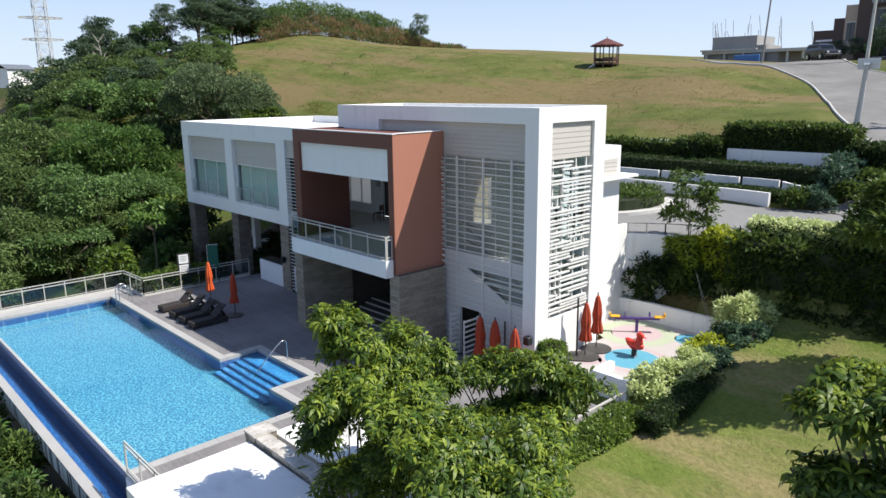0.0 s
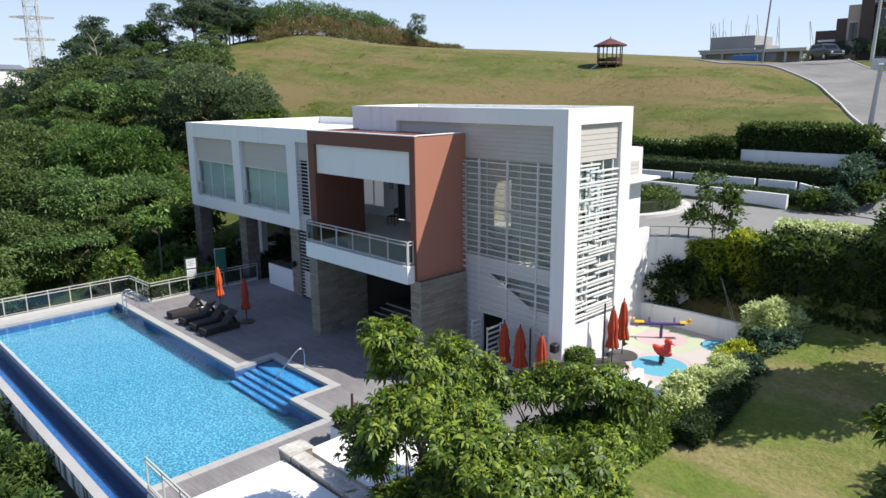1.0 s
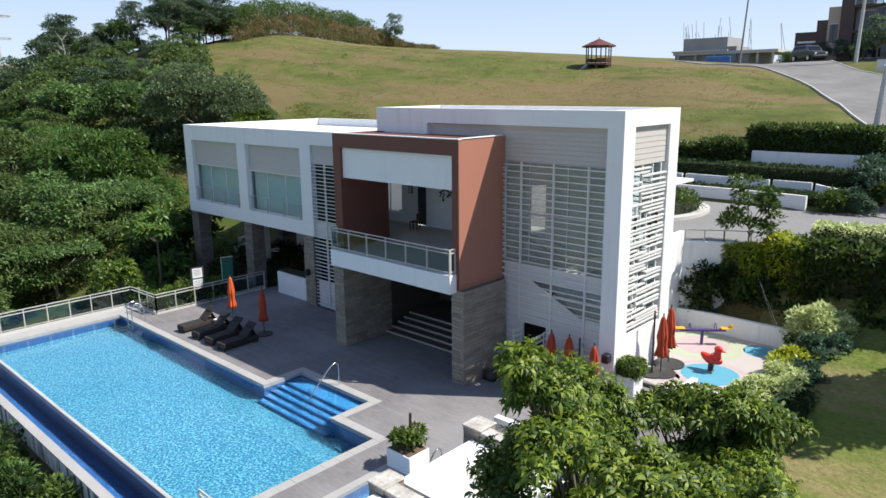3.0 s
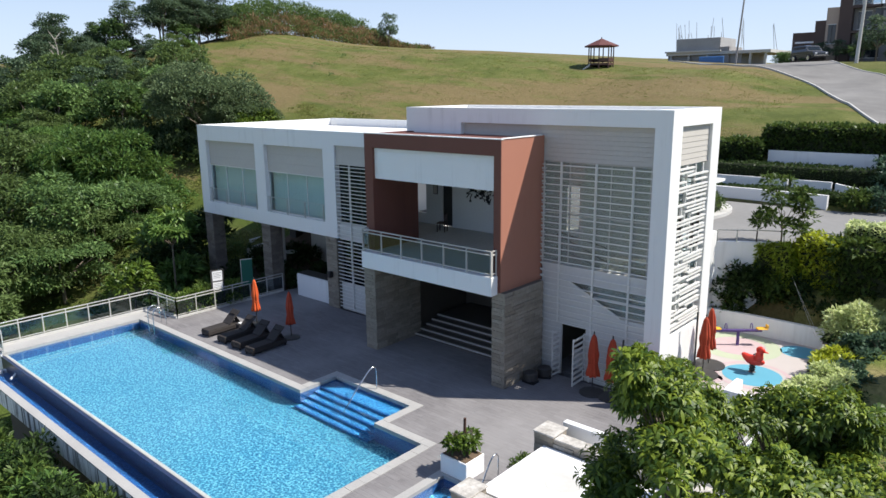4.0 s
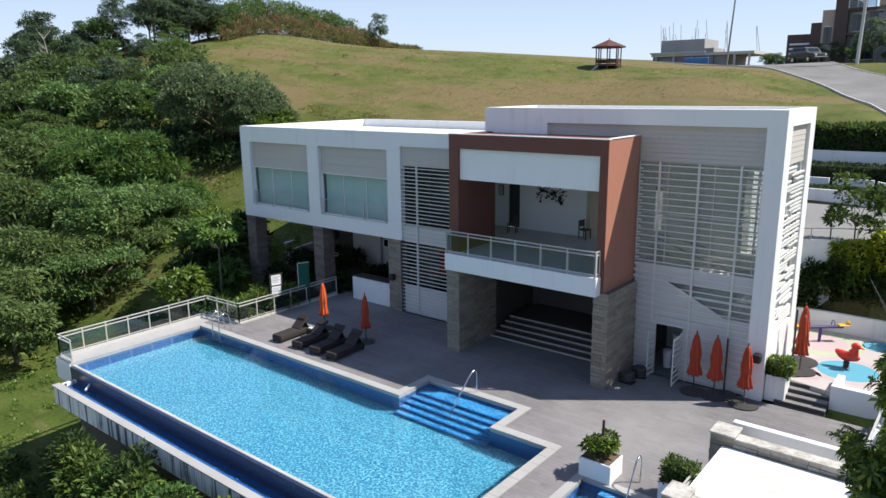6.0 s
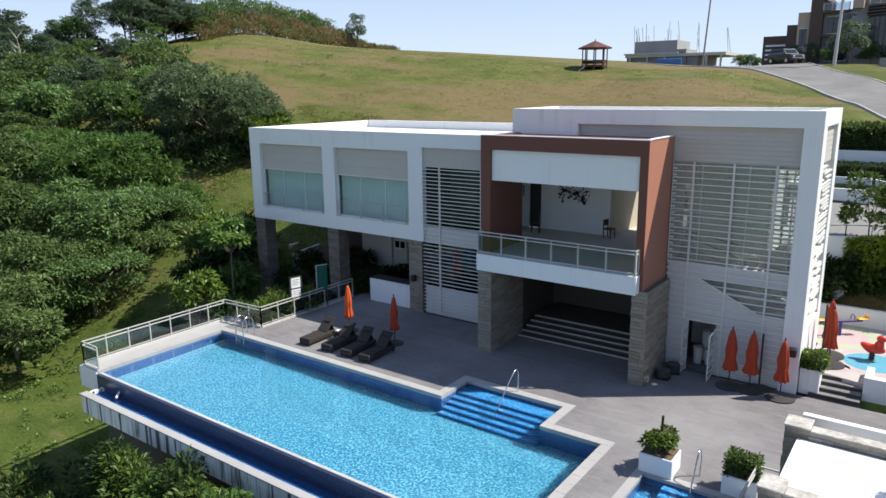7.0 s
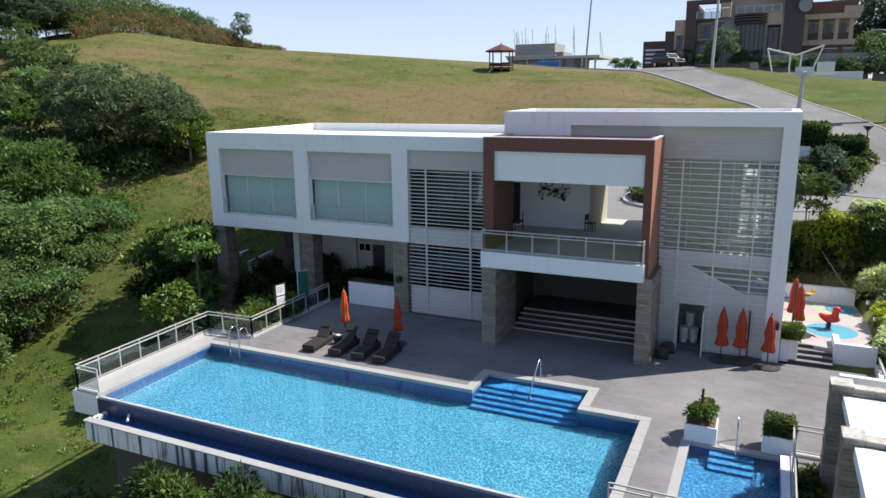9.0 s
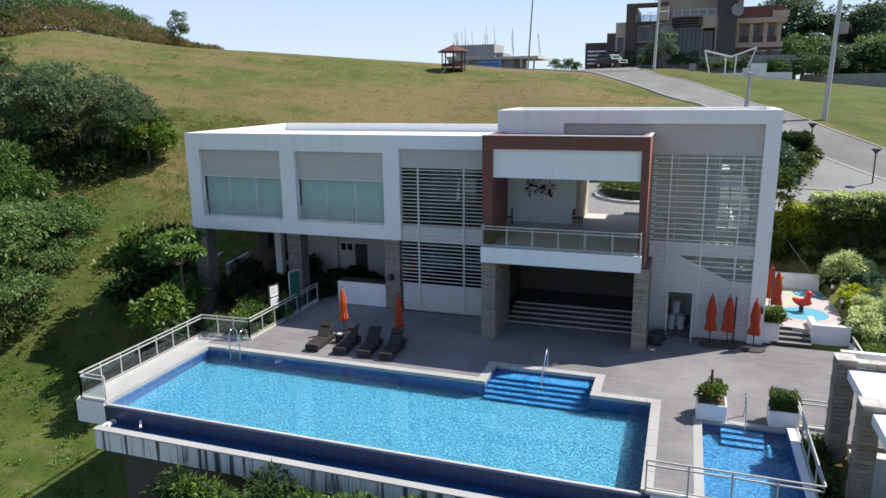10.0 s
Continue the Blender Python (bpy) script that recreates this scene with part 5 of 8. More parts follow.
def umbrella(at, h, mat, label, fab=(0.95, 0.55), r=0.17, lean=0.0, base=0.42, group="closed umbrellas"):
    """A closed parasol: pole, gathered canopy with folds, disc base."""
    t = thing("parasol", label, "parasol", group, at=at, turn=random.Random(at[0]).uniform(0, 90))
    part("base", lathe(B(), [(base, 0.0), (base, 0.05), (base * 0.5, 0.08), (0.05, 0.10)], seg=24), "charcoal", t)
    part("pole", tube(B(), (0, 0, 0.09), (0, 0, h), 0.025), "charcoal", t)
    z0, z1 = h * 0.30, h - 0.06
    prof = []
    for i in range(15):
        u = i / 14
        rr = r * float(np.interp(u, (0.0, 0.08, 0.27, 0.34, 0.5, 0.78, 0.93, 1.0), (1.22, 1.16, 0.84, 0.86, 1.0, 0.74, 0.46, 0.14)))
        prof.append((rr, z0 + (z1 - z0) * u))
    rng = random.Random(at[0] * 7)
    ph = rng.random()

    def folds(a, z):
        u = (z - z0) / (z1 - z0)
        return 1 + (0.26 - 0.2 * u) * math.sin(2 * math.pi * (8 * a + ph + 0.25 * u)) + 0.05 * math.sin(2 * math.pi * (3 * a + 2 * u))
    part("canopy", lathe(B(), prof, seg=48, squash=folds), mat, t, smooth=True)
    part("strap", lathe(B(), [(r * 0.93, z0 + (z1 - z0) * 0.29), (r * 0.93, z0 + (z1 - z0) * 0.315)], seg=24), mat, t)
    part("finial", lathe(B(), [(0.03, h - 0.04), (0.035, h), (0.012, h + 0.06)], seg=10), "charcoal", t)
    return t


umbrella((-36.48, 16.36, 0), 2.45, "orange", "closed orange parasol on a pole behind the loungers")
umbrella((-33.42, 16.26, 0), 2.4, "rust", "closed rust-red parasol in shade behind the loungers")
umbrella((-17.2, 20.1, 0), 2.42, "rust", "closed rust-red parasol beside the white column", r=0.2, base=0.55)
umbrella((-18.34, 20.17, 0), 2.48, "rust", "closed rust-red parasol against the board wall", r=0.21, base=0.5)
umbrella((-19.11, 20.1, 0), 2.5, "rust", "closed rust-red parasol against the board wall", r=0.2, base=0.5)
umbrella((-16.0, 23.2, PGZ), 2.45, "rust", "closed rust-red parasol on the playground", r=0.19, base=0.6)
umbrella((-16.2, 24.3, PGZ), 2.5, "rust", "closed rust-red parasol on the playground", r=0.19, base=0.65)
mast = thing("parasol_mast", "dark bare mast of a side-pole parasol", "mast", at=(-16.25, 22.95, PGZ))
part("pole", tube(B(), (0, 0, 0.1), (0, 0, 2.6), 0.04), "charcoal", mast)
part("base", lathe(B(), [(0.55, 0.0), (0.55, 0.06), (0.1, 0.1)], seg=24), "charcoal", mast)
mast2 = thing("parasol_mast", "dark bare mast of a side-pole parasol", "mast", at=(-18.05, 20.45, 0))
part("pole", tube(B(), (0, 0, 0.1), (0, 0, 2.35), 0.04), "charcoal", mast2)
part("base", lathe(B(), [(0.5, 0.0), (0.5, 0.06), (0.1, 0.1)], seg=24), "charcoal", mast2)


def bent_rail(t, pts, r, mat="steel", name="rail"):
    cu = bpy.data.curves.new(name, "CURVE")
    cu.dimensions, cu.bevel_depth, cu.bevel_resolution, cu.resolution_u = "3D", r, 2, 6
    sp = cu.splines.new("NURBS")
    sp.points.add(len(pts) - 1)
    for p, q in zip(sp.points, pts):
        p.co = (*q, 1)
    sp.use_endpoint_u, sp.order_u = True, 3
    cu.materials.append(M[mat])
    ob = new(name, cu)
    ob.parent = t
    return ob


lad = thing("pool_ladder", "stainless steel pool ladder with curved handrails", "pool ladder", at=(-40.35, 12.75, 0))
for sx in (-0.28, 0.28):
    bent_rail(lad, [(sx, 0.55, 0.0), (sx, 0.55, 0.85), (sx, 0.25, 1.02), (sx, -0.12, 0.9), (sx, -0.12, 0.2), (sx, -0.12, -1.0)], 0.028)
for z in (-0.25, -0.55, -0.85):
    part("tread", box(B(), -0.27, 0.27, -0.17, -0.07, z, z + 0.03), "steel", lad)
hr = thing("pool_handrail", "stainless steel handrail down the pool steps", "handrail", at=(-25.85, 14.6, 0))
bent_rail(hr, [(0, 0.25, 0.0), (0, 0.28, 0.75), (0, 0.2, 0.98), (0, 0.0, 1.0), (0, -0.35, 0.75), (0, -1.5, -0.3), (0, -1.5, -0.9)], 0.028)
hk = thing("pool_handrail", "stainless steel handrail at the children's pool", "handrail", at=(-18.08, 12.4, 0))
bent_rail(hk, [(0, 0.25, 0.0), (0, 0.28, 0.75), (0, 0.2, 0.95), (0, 0.0, 0.95), (0, -0.2, 0.75), (0, -0.75, -0.1), (0, -0.75, -0.5)], 0.025)

ct = thing("bar_counter", "white bar counter with a dark stone top", "counter")
part("body", box(B(), -39.2, -36.15, 21.0, 21.65, 0.0, 1.3, 0.01), "white", ct)
part("top", box(B(), -39.22, -36.12, 21.08, 21.85, 1.304, 1.35, 0.01), "charcoal", ct)
sign = thing("rules_sign", "two white notice panels on a dark signpost frame", "sign", at=(-40.72, 16.75, 0), turn=76)
for sx in (-0.33, 0.33):
    part("post", box(B(), sx - 0.03, sx + 0.03, -0.03, 0.03, -0.3, 2.12), "charcoal", sign)
part("frame", box(B(), -0.30, 0.30, -0.02, 0.02, 0.95, 2.12), "charcoal", sign)
for z0, z1 in ((1.5, 2.05), (0.98, 1.42)):
    p = part("panel", box(B(), -0.27, 0.27, -0.035, -0.022, z0, z1), "white", sign)
    for k in range(4):
        part("text_line", box(B(), -0.21, 0.21 - 0.08 * (k % 2), -0.042, -0.037, z1 - 0.12 - 0.09 * k, z1 - 0.095 - 0.09 * k), "grey_wall", p)
gb = thing("notice_board", "tall green board with a white edge", "board", at=(-40.55, 18.55, 0), turn=68)
part("panel", box(B(), -0.31, 0.31, -0.03, 0.03, 0.95, 2.38, 0.01), "green_board", gb)
part("edge", box(B(), -0.345, -0.315, -0.035, 0.035, 0.95, 2.38), "siding", gb)
part("edge", box(B(), -0.345, 0.33, -0.035, 0.035, 2.385, 2.42), "siding", gb)
for sx in (-0.26, 0.26):
    part("leg", box(B(), sx - 0.03, sx + 0.03, -0.03, 0.03, -0.4, 0.95), "charcoal", gb)


def chair(at, turn):
    t = thing("chair", "dark wooden chair on the terrace", "chair", "terrace chairs", at=at, turn=turn)
    part("seat", box(B(), -0.23, 0.23, -0.23, 0.23, 0.43, 0.48, 0.01), "wood", t)
    for sx in (-0.21, 0.17):
        part("leg", box(B(), sx, sx + 0.04, -0.22, -0.18, 0, 0.43), "wood", t)
        part("leg", box(B(), sx, sx + 0.04, 0.18, 0.22, 0, 0.92), "wood", t)
    part("backrest", box(B(), -0.17, 0.17, 0.19, 0.215, 0.6, 0.9, 0.005), "wood", t)
    return t


chair((-26.05, 23.95, 4.65), 80)
chair((-29.7, 23.2, 4.65), -70)
# branching black wall ornaments
for cx, cz, s in ((-28.55, 6.72, 11), (-27.65, 6.5, 12)):
    rng = random.Random(s)
    t = thing("wall_ornament", "black branching metal wall ornament", "wall ornament", "terrace wall ornaments", at=(cx, 24.37, cz))
    bm = B()
    for i in range(26):
        a = (rng.uniform(-0.36, 0.36), -0.02, rng.uniform(-0.34, 0.34))
        b = (a[0] + rng.uniform(-0.25, 0.25), -0.03, a[2] + rng.uniform(-0.25, 0.25))
        bar(bm, a, b, 0.03, 0.035)
        if i % 2:
            box(bm, b[0] - 0.06, b[0] + 0.06, -0.04, -0.02, b[2] - 0.05, b[2] + 0.05)
    part("metalwork", bm, "black", t)
gl = thing("louvre_gate", "open white louvred metal gate leaf", "gate", at=(-19.98, 20.86, 0), turn=-88)
part("frame", box(B(), 0.0, 0.05, -0.02, 0.02, 0.05, 2.05), "slat", gl)
part("frame", box(B(), 0.85, 0.9, -0.02, 0.02, 0.05, 2.05), "slat", gl)
for k in range(9):
    part("slat", box(B(), 0.05, 0.85, -0.02, 0.02, 0.08 + 0.23 * k, 0.16 + 0.23 * k), "slat", gl)
gl2 = thing("louvre_gate", "narrow white louvred gate leaf folded open", "gate", at=(-21.1, 20.86, 0), turn=-95)
part("frame", box(B(), 0.0, 0.05, -0.02, 0.02, 0.05, 2.05), "slat", gl2)
part("frame", box(B(), 0.5, 0.55, -0.02, 0.02, 0.05, 2.05), "slat", gl2)
for k in range(9):
    part("slat", box(B(), 0.05, 0.5, -0.02, 0.02, 0.08 + 0.23 * k, 0.16 + 0.23 * k), "slat", gl2)
for k, (x, y, h) in enumerate(((-20.9, 22.0, 0.75), (-20.45, 22.1, 0.7), (-20.7, 22.5, 1.35))):
    t = thing("plastic_bin", "pale plastic storage bin inside the doorway", "bin", "bins in the store", at=(x, y, 0))
    part("body", lathe(B(), [(0.17, 0.0), (0.21, h - 0.06), (0.22, h)], seg=14), "white_wall", t)
spk = thing("wall_speaker", "black outdoor speaker on the column", "loudspeaker", at=(-17.0, 20.75, 1.75))
part("body", box(B(), -0.14, 0.14, -0.26, 0.03, -0.17, 0.17, 0.03), "black", spk)
sp2 = thing("wall_speaker", "black outdoor speaker on the stone column", "loudspeaker", at=(-35.7, 20.75, 1.9))
part("body", box(B(), -0.12, 0.12, -0.24, 0.03, -0.17, 0.17, 0.03), "black", sp2)
for k, (x, y) in enumerate(((-21.55, 19.4), (-21.4, 20.2))):
    t = thing("fan_unit", "dark portable fan unit by the stone pier", "fan", "dark units by the pier", at=(x, y, 0), turn=25 * k)
    part("drum", lathe(B(), [(0.24, 0.1), (0.3, 0.14), (0.3, 0.42), (0.24, 0.46)], seg=18), "charcoal", t)
    part("foot", box(B(), -0.28, 0.28, -0.2, 0.2, 0.0, 0.1, 0.01), "black", t)

rt = thing("round_table", "small white round table under the raised wing", "table", at=(-44.6, 24.6, ground(-44.6, 24.6)))
part("top", lathe(B(), [(0.5, 1.18), (0.52, 1.2), (0.5, 1.23)], seg=24), "white", rt)
part("stem", tube(B(), (0, 0, 0), (0, 0, 1.18), 0.05), "charcoal", rt)

# seesaw and rocking duck
ss = thing("seesaw", "purple and yellow steel seesaw", "seesaw", at=(-16.12, 27.4, PGZ), turn=39)
part("stand", tube(B(), (0, 0, 0), (0, 0, 0.62), 0.07), "purple", ss)
part("beam", box(B(), -1.0, 1.0, -0.07, 0.07, 0.62, 0.72, 0.015), "purple", ss)
for s in (-1, 1):
    part("seat", box(B(), s * 1.0 - 0.24, s * 1.0 + 0.24, -0.14, 0.14, 0.725, 0.79, 0.03), "yellow", ss)
    part("seat_back", box(B(), s * 1.22 - 0.04, s * 1.22 + 0.04, -0.12, 0.12, 0.79, 0.93, 0.02), "yellow", ss)
    bent_rail(ss, [(s * 0.55, -0.14, 0.72), (s * 0.55, -0.14, 0.98), (s * 0.55, 0.14, 0.98), (s * 0.55, 0.14, 0.72)], 0.02, "purple", "handle")
dk = thing("spring_rider", "red duck-shaped spring rider", "spring rider", at=(-14.62, 24.75, PGZ), turn=-8)
bm = B()
bmesh.ops.create_uvsphere(bm, u_segments=18, v_segments=12, radius=0.5, matrix=pose(0, 0, 0.5) @ Matrix.Diagonal((0.95, 0.36, 0.4, 1)))
for v in bm.verts:
    v.co.z += 0.55 * max(0.0, -0.12 - v.co.x) ** 1.3
bmesh.ops.create_cone(bm, cap_ends=True, segments=14, radius1=0.19, radius2=0.11, depth=0.42, matrix=pose(0.24, 0, 0.76, 0, 6, 0))
bmesh.ops.create_uvsphere(bm, u_segments=14, v_segments=10, radius=0.16, matrix=pose(0.27, 0, 0.98) @ Matrix.Diagonal((1.1, 0.8, 0.95, 1)))
bmesh.ops.create_cone(bm, cap_ends=True, segments=10, radius1=0.075, radius2=0.03, depth=0.2, matrix=pose(0.48, 0, 0.95, 0, 92, 0) @ Matrix.Diagonal((0.6, 1.2, 1, 1)))
part("body", bm, "red", dk, smooth=True)
part("handle", tube(B(), (0.1, -0.22, 0.8), (0.1, 0.22, 0.8), 0.02), "charcoal", dk)
part("spring", lathe(B(), [(0.15, 0.0), (0.09, 0.06), (0.13, 0.11), (0.09, 0.16), (0.13, 0.21), (0.09, 0.26), (0.13, 0.33)], seg=14), "charcoal", dk)


def bollard_light(at):
    t = thing("bollard_light", "short white and black garden bollard light", "garden light", "garden bollards", at=at)
    part("stem", tube(B(), (0, 0, 0), (0, 0, 0.32), 0.06, seg=12), "charcoal", t)
    part("head", tube(B(), (0, 0, 0.32), (0, 0, 0.52), 0.085, seg=12), "white", t)
    part("cap", tube(B(), (0, 0, 0.52), (0, 0, 0.56), 0.1, seg=12), "charcoal", t)


for q in ((-12.75, 27.6, 0.9), (-12.7, 25.2, 0.8), (-12.85, 21.9, 0.5)):
    bollard_light(q)

# ---- stone cabana ----
cab = thing("cabana", "stone-clad cabana with a white flat roof", "cabana", at=(0.1, -0.33, 0))
stone_pier("pier", -15.7, -15.13, 11.21, 11.83, -0.4, 3.2, "stone", 21, "SWNE", cab, bh=0.15, blen=0.4)
stone_pier("pier", -15.63, -15.13, 7.89, 8.52, -2.4, 3.1, "stone", 22, "SWNE", cab, bh=0.15, blen=0.4)
part("pier_cap", box(B(), -15.73, -15.1, 11.18, 11.86, 3.2, 3.25, 0.01), "cap_stone", cab)
part("pier_cap", box(B(), -15.66, -15.1, 7.86, 8.55, 3.1, 3.15, 0.01), "cap_stone", cab)
stone_pier("stone_upstand", -15.13, -9.0, 11.23, 11.53, 2.72, 3.16, "stone_pale", 33, "SN", cab, bh=0.115, blen=0.4)
part("upstand_cap", box(B(), -15.09, -9.0, 11.2, 11.56, 3.162, 3.2), "cap_stone", cab)
stone_pier("stone_upstand", -15.13, -9.0, 7.92, 8.25, 2.72, 3.08, "stone_pale", 31, "SN", cab, bh=0.115, blen=0.4)
part("upstand_cap", box(B(), -15.09, -9.0, 7.89, 8.28, 3.082, 3.12), "cap_stone", cab)
part("roof_slab", box(B(), -15.38, -9.0, 8.56, 11.17, 2.62, 2.95, 0.01), "white", cab)
part("roof_slab", box(B(), -15.38, -9.0, 4.8, 7.85, 2.62, 2.95, 0.01), "white", cab)
rs = random.Random(6)
part("roof_stain", prism(B(), [(-14.1 + (0.32 + 0.2 * rs.random()) * math.cos(a * 0.45), 10.0 + (0.32 + 0.22 * rs.random()) * math.sin(a * 0.45)) for a in range(14)], 2.951, 2.955), "concrete", cab, "faint grey water stain")
part("coping_wall", box(B(), -15.43, -9.0, 12.13, 12.33, 2.72, 3.2, 0.01), "white", cab)
part("gutter", box(B(), -15.02, -9.0, 11.54, 12.12, 2.6, 2.74), "white", cab)
part("rear_wall", box(B(), -10.2, -10.0, 4.6, 11.4, -0.4, 2.62), "dark_wall", cab)
part("floor", box(B(), -15.0, -9.0, 4.6, 11.5, -0.5, -0.02), "concrete", cab)
part("counter", box(B(), -14.6, -10.4, 6.6, 7.0, -0.02, 1.0, 0.01), "charcoal", cab)
sl = thing("wall_lamp", "black wall lamp under the cabana roof", "lamp", at=(-14.8, 9.95, 2.15))
part("body", box(B(), -0.12, 0.12, -0.16, 0.12, -0.14, 0.14, 0.03), "black", sl)

# ---- planters ----
def planter(at, w, d, h, label):
    t = thing("planter", label, "planter", "white planters", at=at)
    part("box", box(B(), -w / 2, w / 2, -d / 2, d / 2, 0.0, h, 0.015), "white", t)
    part("soil", box(B(), -w / 2 + 0.05, w / 2 - 0.05, -d / 2 + 0.05, d / 2 - 0.05, h + 0.002, h + 0.02), "soil", t)
    return t


planter((-19.25, 12.35, 0), 1.05, 0.9, 0.62, "white cubic planter with a leafy shrub")
stk = thing("plant_stake", "short brown wooden stake in the planter", "stake", at=(-19.3, 12.5, 0.6))
part("stake", tube(B(), (0, 0, 0), (0.02, 0.02, 1.15), 0.045), "wood", stk)
planter((-16.8, 12.45, 0), 1.0, 0.8, 0.62, "white cubic planter with a clipped box shrub")
planter((-16.38, 21.42, 0), 0.7, 0.75, 1.05, "tall white planter with a clipped shrub by the steps")

# ---- hill gazebo ----
def gazebo(at):
    t = thing("gazebo", "small dark timber gazebo with a brownish-red pyramid roof", "gazebo", at=at, turn=20)
    bm = B()
    n = 8
    for r0, z0, r1, z1 in ((2.15, 2.55, 0.0, 3.45),):
        ring = [bm.verts.new((r0 * math.cos(2 * math.pi * i / n), r0 * math.sin(2 * math.pi * i / n), z0)) for i in range(n)]
        low = [bm.verts.new((r0 * math.cos(2 * math.pi * i / n), r0 * math.sin(2 * math.pi * i / n), z0 - 0.15)) for i in range(n)]
        top = bm.verts.new((0, 0, z1))
        for i in range(n):
            j = (i + 1) % n
            bm.faces.new((ring[i], ring[j], top))
            bm.faces.new((low[i], low[j], ring[j], ring[i]))
        bm.faces.new(list(reversed(low)))
    t.matrix_basis = t.matrix_basis @ Matrix.Scale(0.93, 4)
    part("roof", bm, "red_roof", t)
    part("finial", tube(B(), (0, 0, 3.4), (0, 0, 3.62), 0.05), "wood", t)
    for i in range(8):
        a = 2 * math.pi * i / 8
        c, s = 1.55 * math.cos(a), 1.55 * math.sin(a)
        part("post", tube(B(), (c, s, -0.4), (c, s, 2.45), 0.075), "wood", t)
        b = 2 * math.pi * (i + 1) / 8
        c2, s2 = 1.55 * math.cos(b), 1.55 * math.sin(b)
        if i not in (4, 5):
            part("bench_back", bar(B(), (c, s, 0.8), (c2, s2, 0.8), 0.06, 0.42), "wood", t)
        part("apron", bar(B(), (c, s, 0.32), (c2, s2, 0.32), 0.08, 0.16), "wood", t)
    part("floor", lathe(B(), [(1.6, 0.15), (1.6, 0.28)], seg=8), "wood", t)
    for s in (-0.35, 0.35):
        part("stringer", bar(B(), (-1.1 + 0 * s, -1.3 + s, 0.25), (-1.9, -2.3 + s, -0.55), 0.06, 0.12), "kerb", t)
    return t


gazebo((-49.3, 73.6, ground(-49.3, 73.6) + 0.0))


def mast_pole(name, at, h, r, lean, label, mat="concrete"):
    t = thing(name, label, "pole", at=at)
    part("shaft", tube(B(), (0, 0, -0.5), (lean[0], lean[1], h), r, r * 0.65, 12), mat, t)
    return t


p = mast_pole("utility_pole", (-8.9, 59.4, ground(-8.9, 59.4)), 15.0, 0.24, (0.45, 0.4), "grey concrete utility pole with a transformer box")
part("crossarm", bar(B(), (-0.7, 0.2, 9.4), (0.9, 0.4, 9.5), 0.1, 0.1), "steel", p)
part("transformer", box(B(), 0.45, 1.2, 0.1, 0.6, 7.6, 8.6, 0.04), "grey_wall", p)
bent_rail(p, [(0.15, 0.2, 6.4), (-0.3, 0.15, 7.3), (-0.9, 0.1, 7.7), (-1.6, 0.0, 7.7)], 0.04, "steel", "lamp_arm")
part("lamp_head", box(B(), -2.0, -1.55, -0.12, 0.12, 7.62, 7.72, 0.02), "grey_wall", p)
p = mast_pole("road_post", (-16.0, 54.6, ground(-16, 54.6)), 4.3, 0.21, (0.2, 0.1), "pale grey steel post beside the road", "kerb")
part("cap", box(B(), 0.08, 0.42, -0.1, 0.3, 4.3, 4.42), "steel", p)
part("panel", box(B(), -0.45, 0.95, 0.32, 0.36, 4.0, 4.75), "siding_white", p, "pale rectangular panel")
p = mast_pole("lamp_mast", (-49.3, 117.6, ground(-49.3, 117.6)), 16.0, 0.16, (0.9, 0.2), "tall thin leaning street lamp mast", "grey_wall")
p = mast_pole("utility_pole", (-25.5, 88.0, ground(-25.5, 88.0)), 12.0, 0.2, (0.3, 0.2), "grey concrete utility pole outside the houses")
part("crossarm", bar(B(), (-1.3, 0.2, 7.4), (1.6, 0.2, 7.5), 0.1, 0.1), "steel", p)
part("brace", bar(B(), (-1.0, 0.2, 7.4), (0.2, 0.2, 6.6), 0.06, 0.06), "steel", p)


def garden_lamp(at):
    t = thing("garden_lamp", "black garden lamp with a flared shade", "street lamp", "garden lamps", at=at)
    part("pole", tube(B(), (0, 0, 0), (0, 0, 2.3), 0.05), "charcoal", t)
    part("shade", lathe(B(), [(0.08, 2.2), (0.14, 2.3), (0.34, 2.52), (0.36, 2.56)], seg=14), "charcoal", t)


for q in ((-11.4, 48.6), (-7.7, 44.6), (-8.6, 34.0)):
    garden_lamp((*q, max(4.6, ground(*q) + 0.1)))


